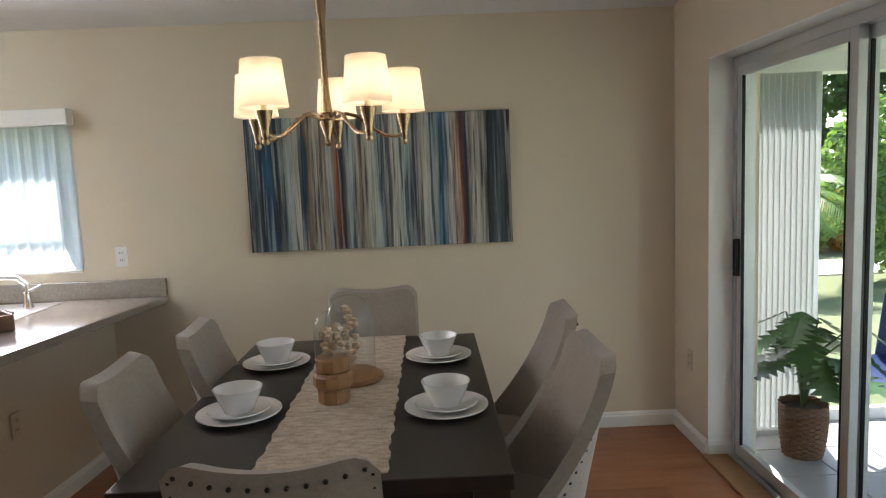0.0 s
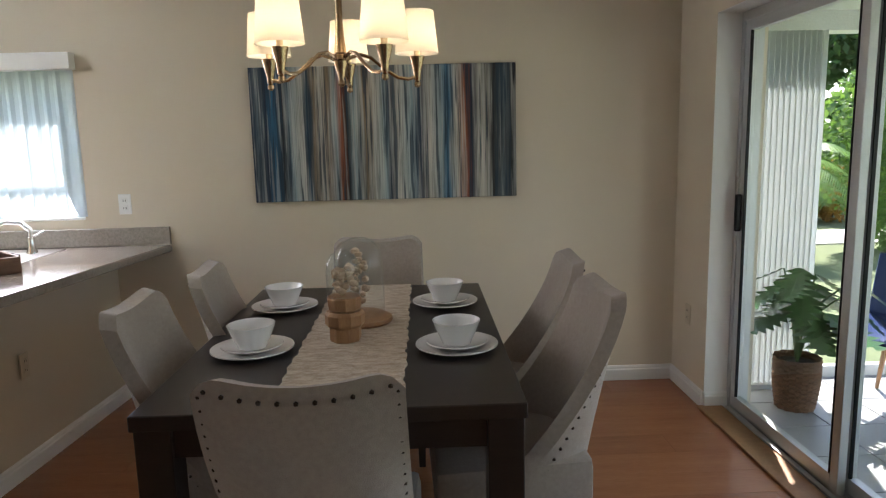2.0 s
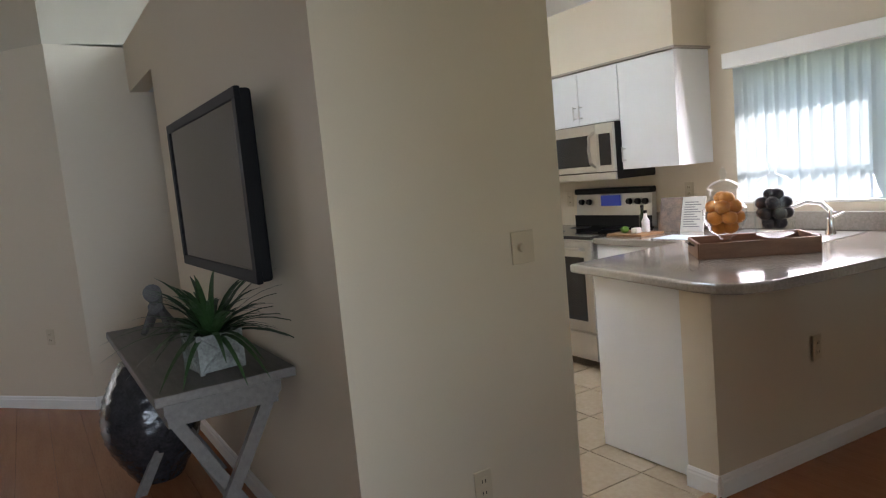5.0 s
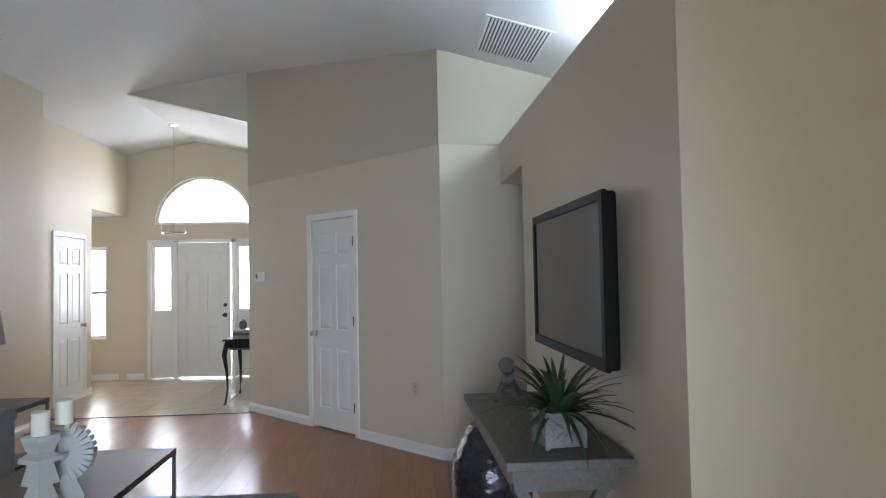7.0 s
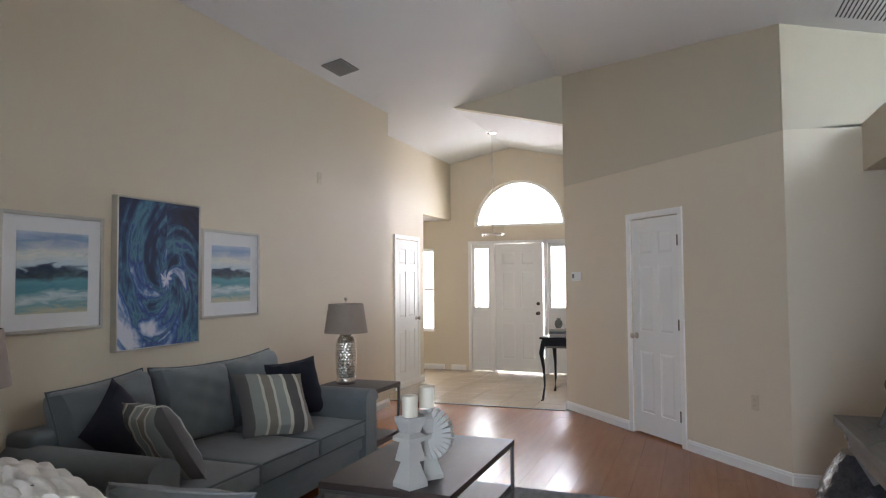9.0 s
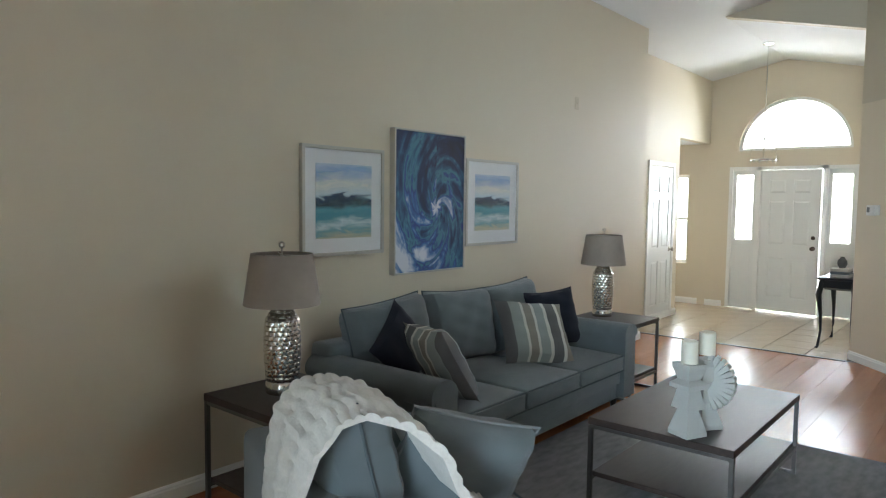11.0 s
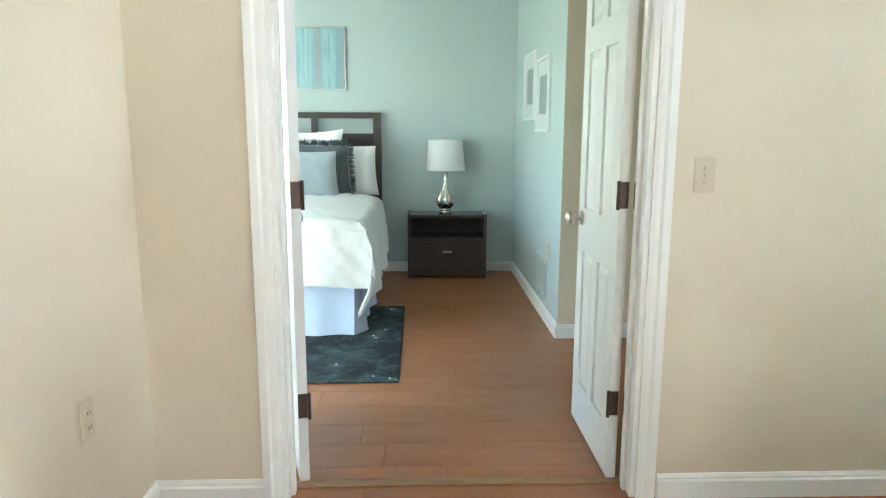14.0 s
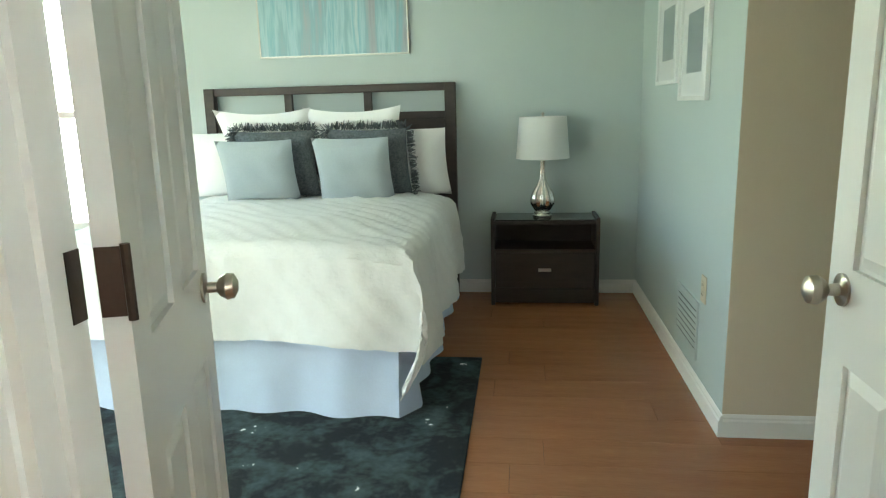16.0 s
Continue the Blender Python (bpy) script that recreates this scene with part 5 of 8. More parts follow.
def seat_cushion(x0, x1, y0, y1, z0, z1):
    own = box(x0, x1, y0, y1, z0, z1)
    bmesh.ops.subdivide_edges(own, edges=own.edges[:], cuts=6, use_grid_fill=True)
    cx, cy, cz = (x0 + x1) / 2, (y0 + y1) / 2, (z0 + z1) / 2
    for v in own.verts:
        u, w_, k = (v.co.x - cx) / ((x1 - x0) / 2), (v.co.y - cy) / ((y1 - y0) / 2), (v.co.z - cz) / ((z1 - z0) / 2)
        v.co.z += 0.028 * k * (1 - u ** 4) * (1 - w_ ** 4)
        v.co.y += 0.02 * w_ * (1 - k * k) * (abs(w_) > 0.99)
        v.co.x -= 0.01 * u * k * k * (abs(u) > 0.99)
    bmesh.ops.bevel(own, geom=[e for e in own.edges if e.calc_face_angle(0) > 0.9], offset=0.018, segments=3, affect="EDGES", profile=0.5)
    return own


def rolled_arm(x, side, depth, top=0.64):
    """A padded arm at x, running along y, with a rolled top leaning outwards."""
    w = 0.20
    pts = [(-0.09, 0.10), (0.09, 0.10), (0.085, top - 0.10)]
    for i in range(11):
        a = radians(-30 + 210 * i / 10)
        pts.append((0.0 + side * 0.015 + 0.105 * math.cos(a), top - 0.085 + 0.085 * math.sin(a)))
    pts.append((-0.085, top - 0.10))
    own = prism([(x + p[0], p[1]) for p in pts], "y", -depth / 2 + 0.04, depth / 2, bevel=0)
    bmesh.ops.bevel(own, geom=[e for e in own.edges if e.calc_face_angle(0) > 1.2], offset=0.016, segments=2, affect="EDGES", profile=0.5)
    return own


def couch(name, label, category, place, turn, width, depth, seats):
    """A rolled-arm couch; local +y is its front."""
    c = thing(name, label, category, place, turn)
    inner = width - 0.40
    part("base", box(-width / 2 + 0.08, width / 2 - 0.08, -depth / 2 + 0.03, depth / 2 - 0.06, 0.08, 0.30, 0.015), SOFA, c, smooth=True)
    part("front_rail", box(-width / 2 + 0.18, width / 2 - 0.18, depth / 2 - 0.06, depth / 2 - 0.035, 0.20, 0.295, 0.01), SOFA, c, smooth=True)
    part("back_frame", box(-width / 2 + 0.05, width / 2 - 0.05, -depth / 2, -depth / 2 + 0.20, 0.08, 0.70 if seats > 1 else 0.62, 0.04, 3), SOFA, c, smooth=True)
    for s in (-1, 1):
        part("arm", rolled_arm(s * (width / 2 - 0.11), s, depth, 0.64 if seats > 1 else (0.48 if s > 0 else 0.58)), SOFA, c, smooth=True)
        for y in (-1, 1):
            part("foot", lathe([(0.02, 0), (0.03, 0.08)], 10, place=(s * (width / 2 - 0.12), y * (depth / 2 - 0.12), 0)), ESPRESSO, c)
    sw = inner / seats
    zs = 0.425 if seats > 1 else 0.455
    for i in range(seats):
        a = -inner / 2 + i * sw
        part("seat_cushion", seat_cushion(a + 0.004, a + sw - 0.004, -depth / 2 + 0.22, depth / 2 - 0.01, 0.30, zs), SOFA, c, "boxed slate seat cushion", smooth=True)
        bm = tube([(a + 0.015, depth / 2 + 0.003, zs - 0.003), (a + sw - 0.015, depth / 2 + 0.003, zs - 0.003)], 0.005, 6)
        tube([(a + 0.015, depth / 2 + 0.003, 0.312), (a + sw - 0.015, depth / 2 + 0.003, 0.312)], 0.005, 6, bm)
        part("piping", bm, PIPE, c)
        m = Matrix.Translation((a + sw / 2, -depth / 2 + 0.27, zs)) @ Matrix.Rotation(radians(12), 4, "X") @ Matrix.Rotation(radians((3, -3, 4)[i] if seats > 1 else -7), 4, "Y")
        bw, bh = (sw * 1.03, 0.505) if seats > 1 else (sw * 1.0, 0.425)
        bc = part("back_cushion", moved(pillow(bw, bh, 0.28, 20, full=0.36), m), SOFA, c, "plump slate back cushion", smooth=True)
        part("piping", moved(pillow_rim(bw, bh), m), PIPE, bc, smooth=True)
    return c


def loose_pillow(label, place, turn, tilt, w, t, material, roll=0, rim=None):
    m = pose(*place) @ Matrix.Rotation(radians(turn), 4, "Z") @ Matrix.Rotation(radians(tilt), 4, "X") @ Matrix.Rotation(radians(roll), 4, "Y")
    th = thing("throw_pillow", label, "pillow")
    th.matrix_world = m
    part("cover", pillow(w, w * 0.98, t, pinch=0.09), material, th, smooth=True)
    if rim:
        part("piping", pillow_rim(w, w * 0.98, 0.09, 0.005), rim, th, smooth=True)
    return th


sofa = couch("sofa", "slate-blue three-seat sofa with rolled arms against the wall", "sofa", (-3.43, -3.27, 0), 0, 2.36, 1.02, 3)
NAVY = mat("navy_velvet", (0.010, 0.014, 0.030), 0.9, vary=0.2, sheen=0.08)


def striped_fabric():
    m = mat("striped_fabric", (0.5, 0.48, 0.42), 0.9, vary=0.05, bump=0.2, fine=300)
    nt = m.node_tree
    b = nt.nodes["Principled BSDF"]
    tc = nt.nodes.new("ShaderNodeTexCoord")
    sp = nt.nodes.new("ShaderNodeSeparateXYZ")
    mul = nt.nodes.new("ShaderNodeMath")
    mul.operation = "MULTIPLY_ADD"
    mul.inputs[1].default_value, mul.inputs[2].default_value = 2.05, 0.5
    r = nt.nodes.new("ShaderNodeValToRGB")
    r.color_ramp.interpolation = "CONSTANT"
    tan, grey, white, dark = (0.26, 0.235, 0.19), (0.30, 0.32, 0.29), (0.62, 0.60, 0.52), (0.13, 0.125, 0.12)
    stops = [(0, tan), (0.12, white), (0.17, dark), (0.33, white), (0.38, grey), (0.52, white), (0.56, tan), (0.68, white), (0.72, grey), (0.88, dark)]
    el = r.color_ramp.elements
    while len(el) < len(stops):
        el.new(0.5)
    for e, (p, c) in zip(el, stops):
        e.position, e.color = p, (*c, 1)
    nt.links.new(tc.outputs["Object"], sp.inputs[0])
    nt.links.new(sp.outputs["X"], mul.inputs[0])
    nt.links.new(mul.outputs[0], r.inputs["Fac"])
    nt.links.new(r.outputs["Color"], b.inputs["Base Color"])
    return m


STRIPE = striped_fabric()
loose_pillow("navy velvet throw pillow standing on a corner on the sofa", (-2.84, -3.36, 0.51), 4, 18, 0.42, 0.14, NAVY, 40)
loose_pillow("striped grey throw pillow leaning on the sofa arm", (-2.72, -2.97, 0.45), 70, 30, 0.47, 0.17, STRIPE, -4)
loose_pillow("navy velvet throw pillow leaning in the sofa corner", (-4.27, -3.22, 0.44), -25, 20, 0.46, 0.14, NAVY, 4)
loose_pillow("striped grey throw pillow leaning on the sofa back", (-3.70, -3.03, 0.43), -28, 42, 0.53, 0.18, STRIPE, -7)

arm_chair = couch("armchair", "wide slate-blue armchair with rolled arms beside the coffee table", "armchair", (-1.51, -2.33, 0), 68.8, 1.12, 0.84, 1)
ac = arm_chair.matrix_world.copy()
# extra back cushion and knitted throw
m = ac @ pose(0.11, 0.17, 0.455, 0, 0, 84) @ Matrix.Rotation(radians(16), 4, "X") @ Matrix.Rotation(radians(17), 4, "Y")
th = thing("throw_pillow", "large slate-blue piped cushion leaning in the armchair", "pillow")
th.matrix_world = m
part("cover", pillow(0.54, 0.34, 0.24, pinch=0.08), SOFA, th, smooth=True)
part("piping", pillow_rim(0.54, 0.34, 0.08, 0.006), PIPE_PALE, th, smooth=True)
KNIT = mat("white_cable_knit", (0.70, 0.67, 0.61), 0.95, vary=0.08, scale=25, bump=1.0, fine=90, sheen=0.3)
centre = [(0.17, -0.435, 0.16), (0.17, -0.44, 0.38), (0.17, -0.435, 0.58), (0.17, -0.425, 0.70), (0.17, -0.39, 0.82), (0.17, -0.32, 0.895), (0.18, -0.24, 0.905), (0.20, -0.12, 0.865), (0.24, -0.03, 0.785), (0.29, 0.01, 0.67), (0.33, 0.07, 0.59), (0.35, 0.15, 0.52), (0.36, 0.22, 0.495)]
own = bmesh.new()
fine = []
for a, b in zip(centre, centre[1:]):
    for k in range(12):
        fine.append(Vector(a).lerp(Vector(b), k / 12))
fine.append(Vector(centre[-1]))
rows = []
for i, p in enumerate(fine):
    d = (fine[min(i + 5, len(fine) - 1)] - fine[max(i - 5, 0)]).normalized()
    out = Vector((1, 0, 0)).cross(d).normalized()
    face, lining = [], []
    for k in range(25):
        u = k / 12 - 1
        fold = 0.007 * math.sin(u * 9 + i * 0.05) + 0.012 * abs(math.sin(i * 0.62 + 0.5 * math.sin(u * 7) + 0.3 * math.sin(u * 17))) ** 0.7
        q = p + Vector((u * (0.205 + 0.015 * math.sin(i * 0.15)), 0, -0.015 * u * u - 0.015 * u * min(1.0, max(0.0, (p.z - 0.5) / 0.2))))
        face.append(own.verts.new(q + out * (0.016 + fold)))
        lining.append(own.verts.new(q + out * 0.002))
    rows.append(face + lining[::-1])
for r0, r1 in zip(rows, rows[1:]):
    for k in range(50):
        own.faces.new((r0[k], r0[(k + 1) % 50], r1[(k + 1) % 50], r1[k]))
for r in (rows[0], rows[-1]):
    for k in range(24):
        own.faces.new((r[k], r[k + 1], r[48 - k], r[49 - k]))
tw = tagged(part("throw_blanket", own, KNIT, smooth=True), "white cable-knit throw draped over the armchair back", "blanket")
tw.matrix_world = ac


def metal_table(name, label, place, turn, w, d, h, shelf, category):
    """A dark wooden top and low shelf in a thin square metal frame."""
    t = thing(name, label, category, place, turn)
    part("tabletop", box(-w / 2, w / 2, -d / 2, d / 2, h - 0.035, h, 0.003), WALNUT, t, "dark walnut top")
    part("shelf", box(-w / 2 + 0.02, w / 2 - 0.02, -d / 2 + 0.02, d / 2 - 0.02, shelf, shelf + 0.025, 0.003), WALNUT, t)
    for sx in (-1, 1):
        for sy in (-1, 1):
            x, y = sx * (w / 2 - 0.012), sy * (d / 2 - 0.012)
            part("leg", box(x - 0.01, x + 0.01, y - 0.01, y + 0.01, 0, h - 0.035), IRON, t, "thin brushed metal leg")
    for s in (-1, 1):
        part("rail", box(-w / 2 + 0.022, w / 2 - 0.022, s * (d / 2 - 0.012) - 0.008, s * (d / 2 - 0.012) + 0.008, shelf - 0.02, shelf), IRON, t)
        part("rail", box(s * (w / 2 - 0.012) - 0.008, s * (w / 2 - 0.012) + 0.008, -d / 2 + 0.022, d / 2 - 0.022, 0.0, 0.018), IRON, t)
        part("rail", box(s * (w / 2 - 0.012) - 0.008, s * (w / 2 - 0.012) + 0.008, -d / 2 + 0.022, d / 2 - 0.022, h - 0.053, h - 0.036), IRON, t)
    return t


IRON = mat("brushed_iron", (0.20, 0.19, 0.18), 0.4, 0.9, vary=0.1)
metal_table("end_table", "dark walnut end table with metal frame beside the armchair", (-1.77, -3.28, 0), 0, 0.56, 0.56, 0.60, 0.16, "table")
metal_table("end_table", "dark walnut end table with metal frame past the sofa", (-4.92, -3.10, 0), 0, 0.52, 0.56, 0.60, 0.16, "table")
tg = thing("price_tag", "small white paper tag hanging under the end table", "tag", (-1.60, -3.0, 0.44))
part("card", box(-0.03, 0.03, -0.002, 0.0, -0.035, 0.035), PAPER, tg)
part("string", tube([(0, 0, 0.035), (0.005, 0, 0.12)], 0.001, 4), PAPER, tg)
metal_table("coffee_table", "dark walnut coffee table with metal frame on the rug", (-3.37, -1.845, 0.012), 0, 1.18, 0.70, 0.46, 0.16, "coffee table")

# table lamps
MERC = mat("mercury_glass", (0.82, 0.80, 0.75), 0.2, 1.0, second=(0.62, 0.59, 0.54), scale=22, bump=0.1, fine=60)
TAUPE = mat("taupe_lampshade", (0.33, 0.27, 0.225), 0.9, vary=0.05, scale=30, bump=0.2, fine=400)


def hammered(profile_r, h, n=40, m=34, bands=0):
    """A barrel with small dents all over."""
    own = bmesh.new()
    rows = []
    for j in range(m + 1):
        v = j / m
        r = profile_r(v)
        row = []
        for i in range(n):
            a = 2 * math.pi * i / n
            dent = 0.006 * math.sin(a * 10 + (j % 4 > 1) * math.pi / 2) * math.sin(v * m * math.pi / 2)
            if bands:
                band = v * bands
                cell = 5.5 * a + 1.9 * int(band) + 0.5 * math.sin(3 * a + int(band))
                dent = 0.007 * min(1.0, 2.2 * abs(math.sin(math.pi * band))) * min(1.0, 1.5 * abs(math.sin(cell))) - 0.006
            row.append(own.verts.new(((r + dent) * math.cos(a), (r + dent) * math.sin(a), v * h)))
        rows.append(row)
    for r0, r1 in zip(rows, rows[1:]):
        for i in range(n):
            own.faces.new((r0[i], r0[(i + 1) % n], r1[(i + 1) % n], r1[i]))
    own.faces.new(rows[0][::-1])
    own.faces.new(rows[-1])
    return own


def barrel_lamp(place):
    l = thing("table_lamp", "silver hammered table lamp with taupe drum shade", "lamp", place, group="silver lamps on the end tables")
    part("foot", lathe([(0.078, 0), (0.081, 0.01), (0.081, 0.05), (0.074, 0.06)], 32), MERC, l, smooth=True)
    body = hammered(lambda v: 0.076 + 0.013 * math.sin(math.pi * min(1, v * 0.95 + 0.05)) - 0.03 * max(0, v - 0.82) / 0.18, 0.36, 96, 112, 16)
    part("body", moved(body, Matrix.Translation((0, 0, 0.06))), MERC, l, "hammered mercury-glass body", smooth=True)
    part("neck", lathe([(0.05, 0.42), (0.055, 0.43), (0.03, 0.44), (0.012, 0.45), (0.012, 0.66), (0.004, 0.67), (0.004, 0.70), (0.016, 0.71), (0.016, 0.725), (0, 0.735)], 18), NICKEL, l, smooth=True)
    sh = lathe([(0.184, 0.43), (0.147, 0.675)], 40, closed=False)
    lathe([(0.180, 0.432), (0.143, 0.673)], 40, sh, closed=False)
    part("shade", sh, TAUPE, l, "taupe fabric shade", smooth=True)
    bm = bmesh.new()
    for k in range(3):
        a = k * 2.1
        tube([(0.01 * math.cos(a), 0.01 * math.sin(a), 0.668), (0.145 * math.cos(a), 0.145 * math.sin(a), 0.668)], 0.002, 5, bm)
    part("spider", bm, NICKEL, l)
    return l


barrel_lamp((-1.765, -3.31, 0.6))
barrel_lamp((-4.92, -3.21, 0.6))


# wall art
def art_material(name, kind):
    m = bpy.data.materials.new(name)
    m.use_nodes = True
    nt = m.node_tree
    b = nt.nodes["Principled BSDF"]
    b.inputs["Roughness"].default_value = 0.35
    tc = nt.nodes.new("ShaderNodeTexCoord")
    sp = nt.nodes.new("ShaderNodeSeparateXYZ")
    nt.links.new(tc.outputs["Object"], sp.inputs[0])

    def noise_at(scale, detail=5, dist=0.0):
        mp = nt.nodes.new("ShaderNodeMapping")
        mp.inputs["Scale"].default_value = scale
        nz = nt.nodes.new("ShaderNodeTexNoise")
        nz.inputs["Scale"].default_value, nz.inputs["Detail"].default_value, nz.inputs["Distortion"].default_value = 1, detail, dist
        nt.links.new(tc.outputs["Object"], mp.inputs[0])
        nt.links.new(mp.outputs[0], nz.inputs["Vector"])
        return nz.outputs["Fac"]

    def math_(op, a, bval, c=None):
        n = nt.nodes.new("ShaderNodeMath")
        n.operation = op
        for k, v in enumerate((a, bval, c)):
            if v is None:
                continue
            if isinstance(v, (int, float)):
                n.inputs[k].default_value = v
            else:
                nt.links.new(v, n.inputs[k])
        return n.outputs[0]

    r = nt.nodes.new("ShaderNodeValToRGB")
    el = r.color_ramp.elements
    if kind == "wave":
        # brush strokes that curl round one point
        dx = math_("ADD", sp.outputs["X"], -0.05)
        dz = math_("MULTIPLY", math_("ADD", sp.outputs["Z"], 0.04), 0.72)
        rr = math_("SQRT", math_("ADD", math_("MULTIPLY", dx, dx), math_("MULTIPLY", dz, dz)), 0)
        turn_ = math_("ARCTAN2", dx, math_("MULTIPLY", dz, -1.0))
        cm = nt.nodes.new("ShaderNodeCombineXYZ")
        nt.links.new(math_("MULTIPLY", turn_, 0.55), cm.inputs[0])
        nt.links.new(math_("ADD", math_("MULTIPLY", rr, 7.0), math_("MULTIPLY", turn_, 0.8)), cm.inputs[1])
        nz = nt.nodes.new("ShaderNodeTexNoise")
        nz.inputs["Scale"].default_value, nz.inputs["Detail"].default_value, nz.inputs["Distortion"].default_value = 1.35, 5, 0.9
        nt.links.new(cm.outputs[0], nz.inputs["Vector"])
        f = math_("ADD", nz.outputs["Fac"], math_("MULTIPLY_ADD", noise_at((16, 16, 10), 5, 1.0), 0.22, -0.11))
        f = math_("ADD", f, math_("MULTIPLY", math_("MAXIMUM", math_("SUBTRACT", 0.07, rr), 0.0), 5.0))
        f = math_("ADD", f, math_("MULTIPLY", math_("MAXIMUM", math_("SUBTRACT", -0.12, math_("ADD", sp.outputs["Z"], math_("MULTIPLY", sp.outputs["X"], 0.6))), 0.0), 0.40))
        f = math_("ADD", f, math_("MULTIPLY", math_("MAXIMUM", math_("SUBTRACT", sp.outputs["Z"], 0.05), 0.0), -0.32))
        stops = [(0.2, (0.008, 0.012, 0.03)), (0.38, (0.014, 0.03, 0.09)), (0.46, (0.03, 0.10, 0.20)), (0.52, (0.07, 0.22, 0.30)), (0.57, (0.025, 0.05, 0.22)), (0.62, (0.06, 0.17, 0.40)), (0.67, (0.30, 0.38, 0.55)), (0.74, (0.66, 0.68, 0.74))]
    elif kind in ("sea", "sea2"):
        f = math_("ADD", math_("MULTIPLY", sp.outputs["Z"], 1.75 if kind == "sea" else 1.9), 0.5)
        f = math_("ADD", f, math_("MULTIPLY_ADD", noise_at((6, 6, 24), 6, 0.8), 0.20, -0.10))
        f = math_("ADD", f, math_("MULTIPLY_ADD", noise_at((3.5, 3, 4), 3), 0.10, -0.05))
        f = math_("ADD", f, math_("MULTIPLY", math_("MAXIMUM", math_("SUBTRACT", -0.06 if kind == "sea" else -0.3, sp.outputs["X"]), 0.0), 0.25))
        stops = [(0, (0.70, 0.72, 0.70)), (0.12, (0.55, 0.52, 0.36)), (0.20, (0.16, 0.36, 0.42)), (0.27, (0.60, 0.70, 0.70)), (0.34, (0.05, 0.25, 0.33)), (0.42, (0.10, 0.32, 0.40)), (0.49, (0.008, 0.03, 0.05)), (0.545, (0.01, 0.04, 0.11)), (0.57, (0.50, 0.62, 0.70)), (0.70, (0.74, 0.74, 0.68)), (0.84, (0.22, 0.34, 0.58)), (0.95, (0.68, 0.74, 0.78))]
    else:
        f = noise_at((9, 9, 0.7), 5)
        f = math_("ADD", f, math_("MULTIPLY", sp.outputs["X"], -0.16))
        f = math_("ADD", f, math_("MULTIPLY_ADD", noise_at((40, 40, 3), 4), 0.3, -0.15))
        stops = [(0.22, (0.22, 0.22, 0.25)), (0.38, (0.32, 0.35, 0.38)), (0.48, (0.22, 0.38, 0.43)), (0.56, (0.34, 0.50, 0.54)), (0.64, (0.20, 0.40, 0.46)), (0.74, (0.46, 0.55, 0.56))]
    while len(el) < len(stops):
        el.new(0.5)
    for e, (p, c) in zip(el, stops):
        e.position, e.color = p, (*c, 1)
    nt.links.new(f, r.inputs["Fac"])
    col = r.outputs["Color"]
    if kind in ("sea", "sea2"):
        fleck = nt.nodes.new("ShaderNodeValToRGB")
        fe = fleck.color_ramp.elements
        fe[0].position, fe[1].position = 0.50, 0.62
        nt.links.new(noise_at((9, 9, 26), 6, 1.5), fleck.inputs["Fac"])
        mixer = nt.nodes.new("ShaderNodeMix")
        mixer.data_type = "RGBA"
        nt.links.new(math_("MULTIPLY", fleck.outputs["Color"], 0.28), mixer.inputs[0])
        nt.links.new(col, mixer.inputs[6])
        mixer.inputs[7].default_value = (0.22, 0.42, 0.48, 1) if kind == "sea" else (0.30, 0.46, 0.52, 1)
        col = mixer.outputs[2]
    nt.links.new(col, b.inputs["Base Color"])
    return m


SILVER = mat("silver_frame", (0.58, 0.56, 0.52), 0.3, 0.85, vary=0.06)
MAT_W = mat("white_mount", (0.76, 0.77, 0.78), 0.7, vary=0.01, bump=0.0)


def framed(name, label, x, z, w, h, turn, y, picture, fw=0.022, mount=0.09, depth=0.03, frame_mat=None, xyz=None, canvas=False, category="picture"):
    p = thing(name, label, category, xyz or (x, y, z), turn)
    bm = box(-w / 2, -w / 2 + fw, -depth, -0.001, -h / 2, h / 2, 0.002)
    box(w / 2 - fw, w / 2, -depth, -0.001, -h / 2, h / 2, 0.002, bm=bm)
    box(-w / 2 + fw, w / 2 - fw, -depth, -0.001, h / 2 - fw, h / 2, 0.002, bm=bm)
    box(-w / 2 + fw, w / 2 - fw, -depth, -0.001, -h / 2, -h / 2 + fw, 0.002, bm=bm)
    part("frame", bm, frame_mat or SILVER, p, "slim metal frame")
    if mount:
        part("mount", box(-w / 2 + fw, w / 2 - fw, -depth + 0.012, -0.004, -h / 2 + fw, h / 2 - fw), MAT_W, p)
    mm = fw + mount
    part("print", box(-w / 2 + mm, w / 2 - mm, -depth + (0.010 if mount else 0.006), -depth + 0.013 if mount else -0.003, -h / 2 + mm, h / 2 - mm), picture, p)
    if mount:
        g = part("glazing", box(-w / 2 + fw, w / 2 - fw, -depth + 0.005, -depth + 0.006, -h / 2 + fw, h / 2 - fw), GLASS, p)
        g.visible_shadow = False
    return p


framed("framed_print", "silver framed seascape print with white mount", -2.60, 1.528, 0.67, 0.668, 180, YS, art_material("seascape_a", "sea"), 0.022, 0.085)
framed("framed_canvas", "tall blue wave painting in a thin pale frame", -3.39, 1.528, 0.755, 0.985, 180, YS, art_material("wave_canvas", "wave"), 0.012, 0.0, 0.05)
framed("framed_print", "silver framed beach print with white mount", -4.16, 1.53, 0.70, 0.668, 180, YS, art_material("seascape_b", "sea2"), 0.022, 0.095)

